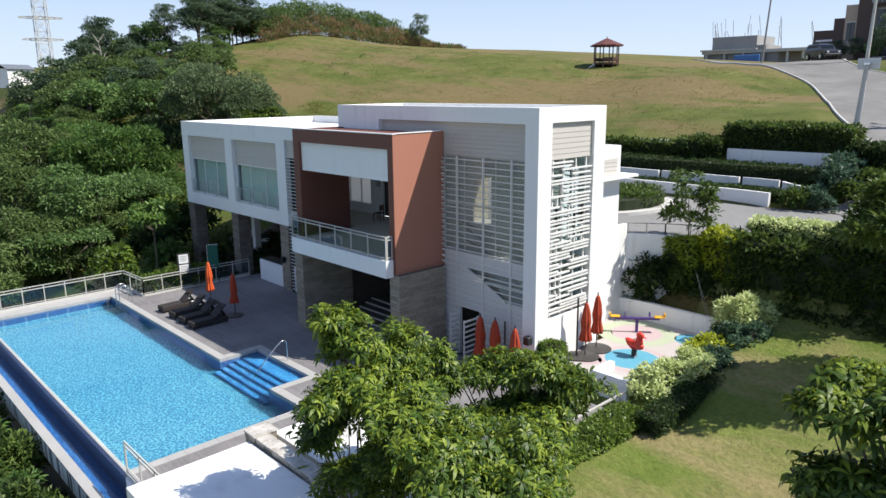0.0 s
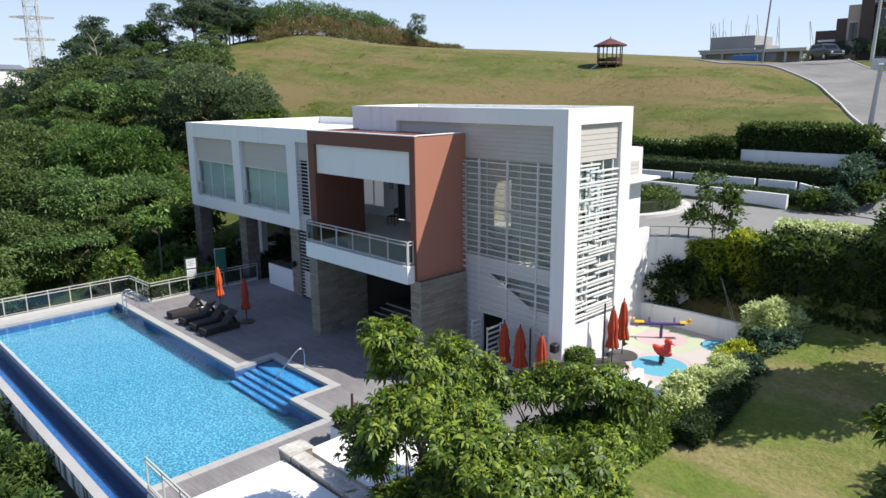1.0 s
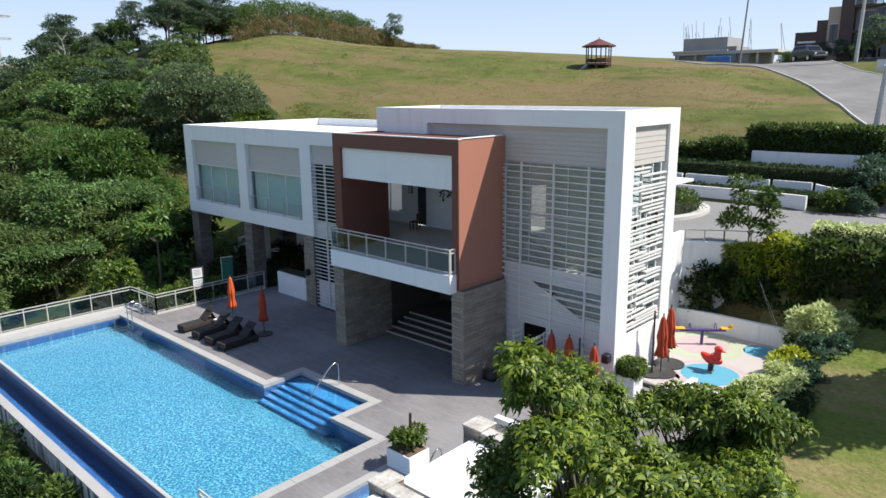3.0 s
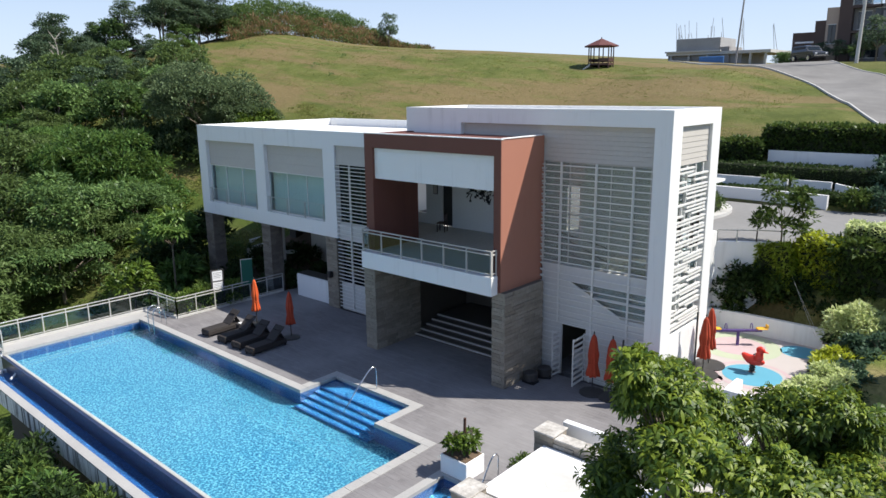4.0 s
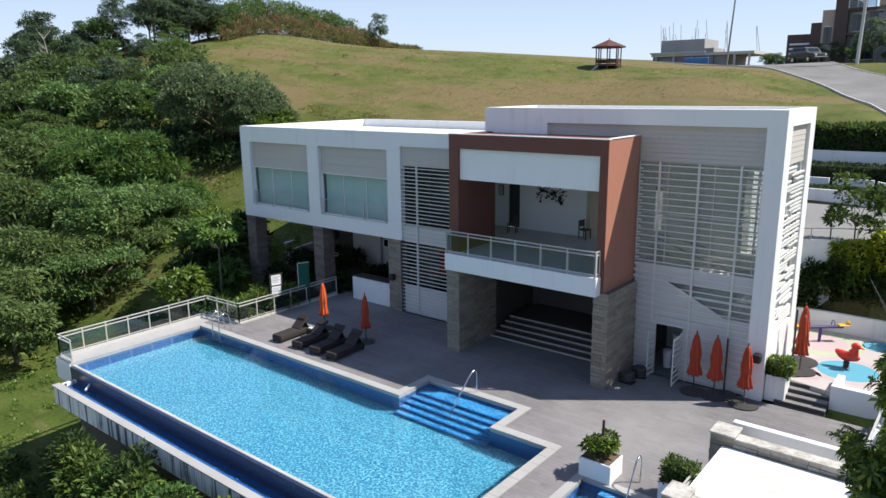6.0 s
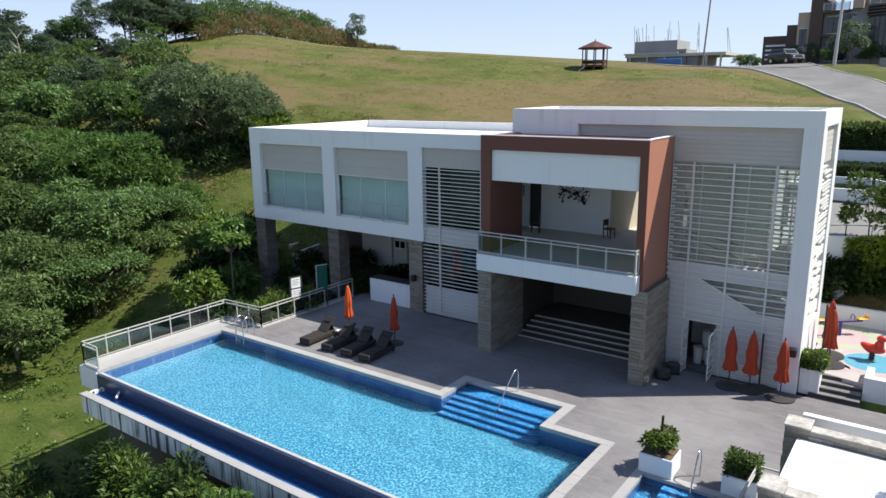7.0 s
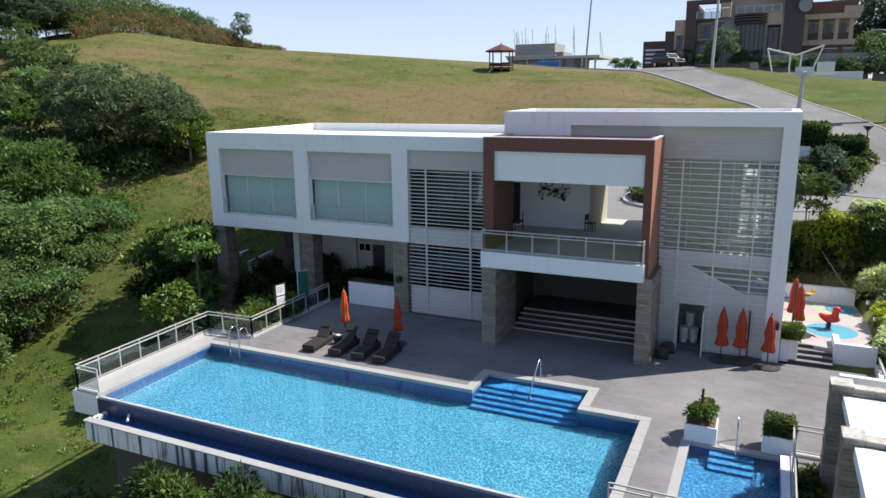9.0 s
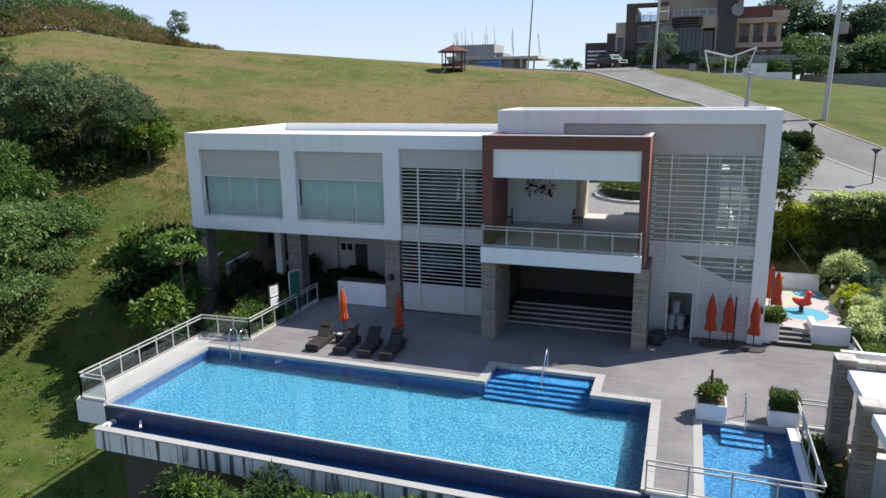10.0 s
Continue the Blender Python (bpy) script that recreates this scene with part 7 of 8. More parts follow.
# bushes below the overflow wall
for i in range(31):
    x = -38.9 + 1.02 * i + rng.uniform(-0.4, 0.4)
    y = 4.3 + rng.uniform(-0.9, 0.3)
    s = 0.95 + 0.01 * i + rng.uniform(-0.2, 0.25)
    if i < 2:
        continue
    make_tree("hedge_bush", "feathery green bush below the overflow wall", (x, y, ground(x, y) - 0.3), (0.95 * s, 0.8 * s, 1.35 * s), -1.95 + 0.1 * s - ground(x, y), 200 + i, ("leaf", "wood_lush", "leaf_dark", "leaf")[i % 4], 1300, (0.26, 0.1), 18, 0.45, 0.05, "bushes below the wall", 0.1)

scrub("shade_weeds", "dark tangled weeds in the shade below the overflow wall", (("leaf_dark", 0.8), ("leaf", 0.3)), [(x, y, ground(x, y)) for x, y in ((-44.5 + 28 * rng.random(), 2.6 + 3.1 * rng.random()) for _ in range(150))], 18, 9000, (0.3, 0.12), 0.6, "weeds")


def hedge(name, label, x0, x1, y0, y1, z0, z1, material, n, leaf=(0.16, 0.08), turn=0.0, seed=1, puff=0.12, group="hedges"):
    """A clipped hedge: a block painted dark as inner shade under a coat of leaves."""
    rng = np.random.default_rng(seed)
    lx, ly, lz = x1 - x0, y1 - y0, z1 - z0
    t = thing(name, label, "hedge", group, at=((x0 + x1) / 2, (y0 + y1) / 2, z0), turn=turn)
    k = 0.1
    part("inner_shade_block", box(B(), -lx / 2 + k, lx / 2 - k, -ly / 2 + k, ly / 2 - k, 0, lz - k, 0.08 if min(lx, ly, lz) > 0.4 else 0), "core", t)
    area = np.array([lx * ly, lx * lz, lx * lz, ly * lz, ly * lz])
    side = rng.choice(5, n, p=area / area.sum())
    u, w = rng.random(n), rng.random(n)
    p = np.zeros((n, 3))
    d = np.zeros((n, 3))
    for s in range(5):
        m = side == s
        if s == 0:
            p[m] = np.stack([(u[m] - 0.5) * lx, (w[m] - 0.5) * ly, np.full(m.sum(), lz)], 1)
            d[m] = (0, 0, 1)
        elif s < 3:
            sg = -1 if s == 1 else 1
            p[m] = np.stack([(u[m] - 0.5) * lx, np.full(m.sum(), sg * ly / 2), w[m] * lz], 1)
            d[m] = (0, sg, 0.2)
        else:
            sg = -1 if s == 3 else 1
            p[m] = np.stack([np.full(m.sum(), sg * lx / 2), (u[m] - 0.5) * ly, w[m] * lz], 1)
            d[m] = (sg, 0, 0.2)
    lump = np.array([noise.noise((q[0] * 1.3 + seed, q[1] * 1.3, q[2] * 1.3)) for q in p])
    p += unit(d) * (lump * puff - 0.06)[:, None] + rng.normal(0, 0.03, (n, 3))
    # soften the edges
    e = np.maximum(np.abs(p[:, 0]) / (lx / 2), np.abs(p[:, 1]) / (ly / 2))
    p[:, 2] -= np.where((p[:, 2] > lz * 0.8) & (e > 0.85), rng.random(n) * 0.15, 0)
    v, f = leaf_quads(p, d, rng, leaf[0], leaf[1], 0.2, 0.7)
    ob = new("leaves", array_mesh("leaves", v, f, material))
    ob.parent = t
    return t


def bush(name, label, at, size, material, n, leaf, seed, clumps=18, rad=None, droop=0.25, group=""):
    return make_tree(name, label, at, size, size[2] * 0.75, seed, material, n, leaf, clumps, rad or min(size) * 0.42, 0.04, group, droop)


# terrace hedges behind the court
hedge("clipped_hedge", "dark clipped hedge on the terrace bank", -40, -22, 42.8, 44.1, 4.75, 5.5, "leaf_dark", 6000, (0.17, 0.09), seed=3)
hedge("clipped_hedge", "dark clipped hedge on the terrace bank", -22, -15.9, 42.6, 44.1, 4.75, 5.48, "leaf_dark", 4000, (0.17, 0.09), seed=4)
hedge("clipped_hedge", "dark clipped hedge on the terrace bank", -40, -14.2, 45.0, 46.5, 5.4, 6.75, "leaf_dark", 9000, (0.2, 0.1), seed=5)
hedge("tall_hedge", "tall dark green hedge above the retaining wall", -22.0, -14.0, 47.5, 49.3, 6.6, 9.1, "leaf", 6500, (0.3, 0.15), seed=6, puff=0.3)
hedge("tall_hedge", "tall dark green hedge above the retaining wall", -14.0, -11.6, 47.0, 49.0, 6.0, 8.1, "leaf_dark", 2600, (0.3, 0.15), seed=7, puff=0.3)
hedge("loose_hedge", "loose green hedge along the lawn's foot", -40, -25, 46.9, 47.8, 6.4, 7.75, "leaf", 5000, (0.3, 0.15), seed=8, puff=0.35)
hedge("loose_hedge", "loose green hedge along the lawn's foot", -25, -21.8, 46.6, 48.2, 6.4, 8.1, "leaf", 2200, (0.3, 0.15), seed=9, puff=0.35)
for i, (x, y, s) in enumerate(((-15.2, 42.6, 0.9), (-14.0, 43.0, 1.0), (-12.9, 43.9, 0.9), (-13.6, 44.6, 1.2), (-12.3, 45.4, 0.9), (-13.9, 46.2, 1.2), (-11.7, 47.0, 1.0))):
    bush("garden_bush", "rounded grey-green garden bush on the bank", (x, y, max(4.4, ground(x, y))), (0.9 * s, 0.9 * s, 0.75 * s), "leaf_blue" if i % 2 else "leaf", 700, (0.26, 0.13), 300 + i, group="bushes on the bank")
# island
rng2 = np.random.default_rng(8)
isl_c = np.array([(-23.5 + 2.5 * math.sqrt(rng.random()) * math.cos(a), 36.6 + 3.6 * math.sqrt(rng.random()) * math.sin(a), 4.98 + 0.2 * rng.random()) for a in (rng.uniform(0, 6.28) for _ in range(110))])
t = thing("island_hedge", "clipped oval hedge on the driveway island", "hedge")
foliage("leaves", rng2, isl_c, np.full(len(isl_c), 0.62), 9000, 0.2, 0.1, "leaf", t)
part("inner_shade_block", prism(B(), [(-23.5 + 2.6 * math.cos(2 * math.pi * i / 30), 36.6 + 3.7 * math.sin(2 * math.pi * i / 30)) for i in range(30)], 4.7, 5.35), "core", t)

# hedge bank between lawn and court
hedge("golden_hedge", "golden yellow-green hedge above the lawn", -16.6, -15.0, 30.3, 31.1, 2.7, 4.6, "leaf_lime", 2600, (0.2, 0.1), seed=20, puff=0.3)
hedge("golden_hedge", "golden yellow-green hedge above the lawn", -15.0, -13.3, 30.7, 31.9, 2.9, 5.05, "leaf_gold", 3200, (0.2, 0.1), seed=21, puff=0.3)
hedge("pale_hedge", "pale lime-green hedge above dark shrubs", -13.3, -8.4, 31.8, 33.2, 4.4, 5.68, "leaf_pale", 4600, (0.2, 0.1), seed=22, puff=0.25)
hedge("dark_shrubbery", "dark leafy shrubbery under the hedge", -13.6, -4.0, 30.7, 31.6, 2.3, 4.9, "leaf", 7500, (0.36, 0.12), seed=23, puff=0.5)
hedge("clipped_hedge", "dark clipped hedge beside the court", -8.4, 2.0, 32.2, 33.6, 3.4, 5.1, "leaf_dark", 4500, (0.22, 0.1), seed=24, puff=0.25)
for i, (x, y, z, s) in enumerate(((-17.7, 29.9, 0.7, 0.95), (-17.0, 30.2, 1.5, 0.95), (-16.4, 30.5, 2.0, 0.9), (-15.7, 30.6, 1.9, 0.8), (-17.5, 30.0, 1.9, 0.9), (-14.9, 30.9, 2.1, 0.75))):
    bush("dark_shrub", "dark leafy shrub against the rear wall", (x, y, z), (0.85 * s, 0.8 * s, 1.05 * s), "leaf_dark" if i % 3 else "leaf", 1100, (0.3, 0.12), 320 + i)
sap = make_tree("sapling", "slender sapling held by guy ropes", (-15.75, 31.0, 2.5), (1.25, 1.1, 1.75), 3.75, 330, "leaf", 1400, (0.27, 0.12), 30, 0.27, 0.05, low=0.75)
ropes = thing("guy_ropes", "thin pale guy ropes staking the sapling", "rope")
part("rope", tube(B(), (-15.7, 30.95, 4.3), (-13.3, 28.95, 1.2), 0.006, seg=5), "kerb", ropes)
part("rope", tube(B(), (-15.7, 31.0, 4.4), (-13.4, 28.85, 1.2), 0.006, seg=5), "kerb", ropes)
# dark leaves stand in for the shade along the hedge foot
scrub("shade_groundcover", "dark groundcover put below the hedges in place of shade", (("leaf_dark", 0.9),), [(-16.6 + 11.5 * rng.random(), 29.9 + 1.0 * rng.random(), 1.95) for _ in range(90)], 19, 5000, (0.2, 0.09), 0.35, "planting")
bush("white_bush", "large rounded pale variegated bush", (-11.9, 29.2, 0.75), (1.2, 1.2, 1.1), "leaf_pale", 5200, (0.2, 0.09), 340, 34, 0.42)
for i, (x, y, z, s, mt) in enumerate(((-12.3, 21.9, 0.5, 1.0, "leaf_pale"), (-11.8, 23.0, 0.6, 1.0, "leaf_pale"), (-11.7, 24.2, 0.75, 0.95, "leaf_pale"), (-12.1, 25.2, 0.8, 0.8, "leaf_gold"), (-11.9, 26.2, 1.0, 0.85, "leaf_gold"),
                                 (-11.4, 25.2, 0.9, 0.8, "leaf_blue"), (-11.6, 27.0, 1.2, 0.9, "leaf_blue"), (-10.9, 27.4, 1.3, 0.85, "leaf_blue"), (-12.5, 28.0, 1.2, 0.6, "leaf_dark"), (-12.6, 23.0, 0.5, 0.5, "leaf"))):
    bush("border_shrub", "leafy border shrub beside the playground", (x, y, z - 0.1), (0.82 * s, 0.82 * s, 0.58 * s), mt, 1300, (0.2, 0.09), 350 + i, 16, group="border shrubs")
hedge("low_hedge", "low clipped hedge along the path rail", -12.65, -11.4, 11.5, 17.6, 0.1, 0.58, "leaf_bright", 5600, (0.15, 0.07), seed=25)
hedge("low_hedge", "low clipped hedge along the path rail", -12.6, -11.3, 17.6, 20.6, 0.15, 0.68, "leaf_bright", 3400, (0.15, 0.07), seed=26)
hedge("low_hedge", "low dark hedge below the border shrubs", -11.4, -10.5, 19.6, 25.0, 0.3, 1.0, "leaf_dark", 3000, (0.16, 0.07), seed=27)
hedge("planter_shrub", "clipped box shrub in a white planter", -17.26, -16.34, 12.1, 12.82, 0.62, 1.25, "leaf", 1500, (0.1, 0.05), seed=28, puff=0.1)
bush("planter_shrub", "leafy shrub in a white planter", (-19.25, 12.35, 0.6), (0.46, 0.42, 0.42), "leaf_bright", 700, (0.18, 0.09), 371, 12)
hedge("planter_shrub", "clipped shrub in the tall planter", -16.78, -15.95, 21.0, 21.84, 1.06, 1.66, "leaf_bright", 1700, (0.12, 0.06), seed=29, puff=0.16)
scrub("terrace_bed", "low green planting beside the terrace railing", (("leaf_bright", 0.7), ("leaf", 0.4)), [(-42.9 + 2.1 * rng.random(), 14.5 + 3.6 * rng.random(), -0.2 + 0.75 * rng.random()) for _ in range(110)], 9, 8000, (0.24, 0.08), 0.4, "planting")
scrub("kerb_bed", "low green planting between the rail and the cabana", (("leaf", 0.8),), [(-16.1 + 0.5 * rng.random(), 8 + 3.9 * rng.random(), -0.3) for _ in range(30)], 10, 1500, (0.2, 0.08), 0.25, "planting")


def whorl_tree(at, centres, seed, whorls, label, leaf=0.2, trunk=0.11):
    """A tree whose long, arching leaves stand in whorls at the tips of its twigs."""
    rng = np.random.default_rng(seed)
    t = thing("whorl_leaved_tree", label, "tree", "whorl-leaved garden trees", at=at)
    c = np.array([q[:3] for q in centres])
    r = np.array([q[3] for q in centres])
    p, d = clump_points(rng, c, r, whorls, 0.55, -0.1)
    p += rng.normal(0, 0.09, p.shape)
    k = 8
    a = rng.random((whorls, 1)) * 6.28 + np.arange(k)[None] * (2 * math.pi / k) + rng.normal(0, 0.2, (whorls, k))
    ax = unit(d * np.array([0.9, 0.9, 0.6]) + np.array([0, 0, 0.75]) + rng.normal(0, 0.3, (whorls, 3)))
    s = unit(np.cross(ax, np.array([0.31, 0.87, 0.1])))
    q = np.cross(ax, s)
    out = s[:, None] * np.cos(a)[..., None] + q[:, None] * np.sin(a)[..., None]
    l = leaf * (0.7 + 0.6 * rng.random((whorls, 1, 1))) * (0.75 + 0.5 * rng.random((whorls, k, 1)))
    w = l * 0.145
    tang = -s[:, None] * np.sin(a)[..., None] + q[:, None] * np.cos(a)[..., None]
    lift = ax[:, None] * (0.25 + 0.5 * rng.random((whorls, k, 1)))
    down = np.array([0, 0, -1.0])
    b0 = p[:, None] + out * 0.02
    m1 = b0 + (out + lift) * l * 0.42
    m2 = b0 + (out + lift * 0.8) * l * 0.78 + down * l * 0.10
    tip = b0 + (out + lift * 0.5) * l + down * l * 0.30
    fold = ax[:, None] * w * 0.25
    v = np.stack([b0, m1 + tang * w + fold, m2 + tang * w * 0.8 + fold, tip, m2 - tang * w * 0.8 + fold, m1 - tang * w + fold], 2).reshape(-1, 3)
    i = np.arange(len(v) // 6)[:, None] * 6
    f = np.concatenate([i + np.array([0, 1, 2, 5]), i + np.array([5, 2, 3, 4])], 0)
    ob = new("crown", array_mesh("crown", v, f, "leaf_whorl"))
    ob.parent = t
    r2 = random.Random(seed)
    part("trunk", limbs(r2, (0, 0, -0.4), [tuple(x) for x in c[:12]], trunk, (0.1, 0.1, c[:, 2].min() * 0.55)), "bark", t)
    return t


def heap(rng, boxes, n, rad):
    out = []
    for (x0, x1, y0, y1, z0, z1), k in zip(boxes, n):
        for _ in range(k):
            out.append((rng.uniform(x0, x1), rng.uniform(y0, y1), rng.uniform(z0, z1), rad * rng.uniform(0.7, 1.25)))
    return out


def boughs(rng, foot, lobes, per=5):
    """Each lobe is a spray of a few flat clumps round its middle."""
    out = []
    for x, y, z, r in lobes:
        for _ in range(per):
            out.append((x - foot[0] + rng.gauss(0, r * 0.6), y - foot[1] + rng.gauss(0, r * 0.6), z - foot[2] + rng.gauss(0, r * 0.22), r * rng.uniform(0.35, 0.7)))
    return out


rng = random.Random(4)
LW = "garden tree with whorled leaves on layered boughs"
ft = (-10.4, 8.4, -0.2)
whorl_tree(ft, boughs(rng, ft, [(-11.5, 7.9, 7.0, 0.36), (-11.3, 8.2, 6.65, 0.42), (-11.55, 9.55, 6.25, 0.34), (-11.3, 8.8, 5.9, 0.42), (-11.5, 7.7, 6.45, 0.4), (-11.1, 9.5, 5.5, 0.42), (-11.0, 10.1, 5.0, 0.4), (-11.1, 8.4, 5.45, 0.45), (-10.6, 9.2, 5.1, 0.42),
                               (-10.5, 7.5, 5.95, 0.42), (-9.95, 7.0, 6.0, 0.4), (-9.3, 7.15, 5.95, 0.42), (-8.7, 7.4, 5.9, 0.42), (-8.2, 7.9, 5.65, 0.42), (-7.7, 8.4, 5.35, 0.42)]), 61, 3000, LW, 0.16)
ft = (-10.9, 7.6, -0.2)
whorl_tree(ft, boughs(rng, ft, [(-11.4, 7.0, 4.85, 0.46), (-11.7, 7.5, 4.8, 0.42), (-12.1, 8.2, 4.75, 0.42), (-10.9, 7.2, 3.9, 0.4), (-9.85, 7.05, 4.3, 0.42), (-9.4, 7.1, 4.2, 0.4), (-10.4, 7.9, 4.5, 0.55), (-9.8, 7.9, 4.6, 0.5), (-10.2, 8.5, 4.1, 0.6), (-9.2, 8.0, 4.3, 0.5)], 4), 62, 1500, "dark shaded garden tree with whorled leaves", 0.165, 0.08)
ft = (-9.6, 11.4, 0.2)
whorl_tree(ft, boughs(rng, ft, [(-10.7, 10.8, 5.35, 0.46), (-10.1, 11.1, 5.4, 0.5), (-9.6, 11.3, 5.5, 0.5), (-9.1, 11.4, 5.55, 0.46), (-8.6, 11.8, 5.3, 0.46), (-8.4, 12.1, 5.05, 0.4), (-9.9, 11.2, 4.6, 0.6), (-9.2, 11.6, 4.6, 0.6), (-8.6, 11.2, 4.5, 0.6),
                               (-8.4, 10.2, 4.6, 0.6), (-9.2, 10.0, 4.5, 0.6), (-8.0, 9.4, 4.7, 0.55), (-9.4, 11.4, 3.6, 0.7), (-8.8, 10.8, 3.5, 0.7)]), 63, 3000, LW, 0.165)
ft = (-7.4, 8.2, 0.2)
whorl_tree(ft, boughs(rng, ft, [(-7.76, 7.0, 5.65, 0.42), (-7.3, 7.15, 5.45, 0.42), (-6.9, 7.35, 5.25, 0.4), (-7.3, 8.9, 4.8, 0.5), (-7.0, 8.2, 4.8, 0.5), (-7.8, 9.6, 4.6, 0.5), (-7.4, 8.4, 4.2, 0.6), (-8.4, 8.6, 4.6, 0.55), (-6.6, 8.0, 4.5, 0.5)]), 67, 2000, LW, 0.165)
ft = (-2.5, 14.3, 0.25)
whorl_tree(ft, heap(rng, [(-1.8, 1.4, -1.1, 1.2, 5.1, 5.9), (-1.5, 1.6, -1.4, 1.2, 3.7, 4.4), (-1.0, 1.5, -1.2, 1.2, 2.2, 3.0)], (13, 14, 10), 0.55), 65, 2200, "garden tree with whorled leaves beside the lawn", 0.26)
st1 = make_tree("shade_tree", "broad dark shade tree beside the lawn", (0, 0, 0), (3.3, 1.6, 1.9), 5.4, 66, "leaf", 11000, (0.28, 0.12), 64, 0.6, 0.2, flat=0.6)
st1.matrix_basis = pose(-5.3, 26.9, 1.5, 0, 0, 58)
make_tree("shade_tree", "broad dark shade tree beside the lawn", (2.2, 24.5, 1.0), (3.6, 3.6, 2.6), 5.6, 67, "leaf", 4200, (0.34, 0.14), 44, 0.9, 0.2)
make_tree("shade_tree", "tall leafy shade tree beside the court", (-7.5, 31.6, 2.4), (1.3, 1.1, 1.3), 3.7, 68, "leaf", 5000, (0.28, 0.12), 60, 0.7, 0.2, flat=0.6)

# ---- houses and works on the hill ----


def house_part(root, name, material, *b, bevel=0.0, label="", parent=None):
    return part(name, box(B(), *b, bevel), material, parent or root, label)


def house_window(root, x0, x1, y, z0, z1, bars=2, mat="dark_pane", frame="white_wall"):
    w = house_part(root, "window", frame, x0 - 0.08, x1 + 0.08, y - 0.05, y, z0 - 0.08, z0)
    house_part(root, "lintel", frame, x0 - 0.08, x1 + 0.08, y - 0.05, y, z1, z1 + 0.08, parent=w)
    house_part(root, "pane", mat, x0, x1, y - 0.03, y - 0.02, z0, z1, parent=w)
    for i in range(1, bars):
        x = x0 + (x1 - x0) * i / bars
        house_part(root, "mullion", "charcoal", x - 0.04, x + 0.04, y - 0.05, y - 0.032, z0, z1, parent=w)
    return w


ha = thing("house", "large brown and beige three-storey modern house", "house")
GZ = 14.2
house_part(ha, "wall", "brown_wall", -33.2, -31.9, 100, 110, GZ, 19.8)
house_part(ha, "wall", "peach_wall", -31.9, -30.4, 99.8, 110, GZ, 21.3)
house_part(ha, "wall", "brown_wall", -30.4, -28.9, 99.4, 110, GZ, 23.4)
house_part(ha, "wall", "grey_wall", -28.9, -23.4, 100.4, 110, GZ, 21.4)
house_part(ha, "roof_frame", "brown_wall", -30.4, -24.4, 99.4, 101.4, 23.4, 23.9)
house_part(ha, "roof_frame", "peach_wall", -25.6, -24.4, 99.6, 101.4, 21.4, 23.4)
house_part(ha, "upper_wall", "peach_wall", -26.0, -14.0, 103.0, 110, 21.4, 25.4)
house_part(ha, "roof", "brown_wall", -27.0, -13.2, 102.4, 110.6, 25.4, 25.9)
house_part(ha, "landing", "brown_wall", -28.9, -25.9, 99.3, 100.4, 21.0, 21.3)
house_part(ha, "landing", "brown_wall", -28.9, -26.2, 99.3, 100.4, 18.0, 18.3)
house_window(ha, -31.6, -30.7, 99.8, 16.9, 19.2, 2)
house_window(ha, -28.4, -27.0, 100.4, 18.5, 20.6, 2)
house_window(ha, -26.6, -25.2, 100.4, 18.4, 20.9, 2)
house_window(ha, -28.4, -25.8, 100.4, 15.0, 17.4, 3)
house_part(ha, "wall", "grey_wall", -25.4, -23.4, 98.6, 100.4, GZ, 20.4)
# rounded glazed bay with striped balcony above
bay = part("bay", lathe(B(), [(2.0, GZ), (2.0, 15.2), (2.0, 20.2)], (-21.6, 99.2, 0), 24), "charcoal", ha, "rounded dark glazed bay")
for i in range(10):
    a = math.radians(196 + 16.5 * i)
    house_part(ha, "pane", "dark_pane", -21.6 + 2.03 * math.cos(a) - 0.25, -21.6 + 2.03 * math.cos(a) + 0.25, 99.2 + 2.03 * math.sin(a) - 0.03, 99.2 + 2.03 * math.sin(a) + 0.03, 15.4, 20.0, parent=bay)
for k in range(4):
    part("balcony_band", lathe(B(), [(2.25, 20.25 + 0.36 * k), (2.25, 20.45 + 0.36 * k)], (-21.6, 99.2, 0), 24), "brown_wall" if k % 2 else "charcoal", ha)
br = thing("roof_railing", "pale roof terrace railing on the brown house", "railing")
railing(br, (-23.6, 98.2), (-17.9, 98.2), 21.7, 0.95, 5, "glass_rail", post=0.06)
railing(br, (-28.9, 99.4), (-25.9, 99.4), 21.3, 0.95, 3, "glass_rail", post=0.06)
house_part(ha, "portico_beam", "peach_wall", -20.1, -17.0, 98.4, 99.6, 20.0, 21.7)
house_part(ha, "portico_column", "peach_wall", -20.1, -19.5, 98.5, 99.1, GZ, 20.0)
house_part(ha, "portico_column", "peach_wall", -17.8, -17.2, 98.5, 99.1, GZ, 20.0)
house_part(ha, "wall", "brown_wall", -20.1, -17.0, 100.4, 104, GZ, 21.7)
house_window(ha, -19.3, -18.0, 100.4, 15.0, 19.6, 2)
house_part(ha, "slab_tower", "charcoal", -17.5, -15.0, 98.0, 103, GZ, 26.0, label="tall dark slab wall")
hb = thing("house", "peach and maroon house with a columned balcony", "house")
house_part(hb, "wall", "maroon", -14.9, -8.8, 101.6, 110, GZ - 1, 17.2)
house_part(hb, "balcony_slab", "peach_wall", -15.0, -8.5, 101.0, 103.2, 17.2, 17.9)
house_part(hb, "wall", "peach_wall", -14.9, -9.0, 103.4, 110, 17.9, 20.6)
house_part(hb, "cornice", "peach_wall", -15.2, -8.2, 100.8, 110, 20.6, 21.3)
house_part(hb, "roof", "maroon", -15.0, -8.6, 101.0, 110, 21.3, 22.9)
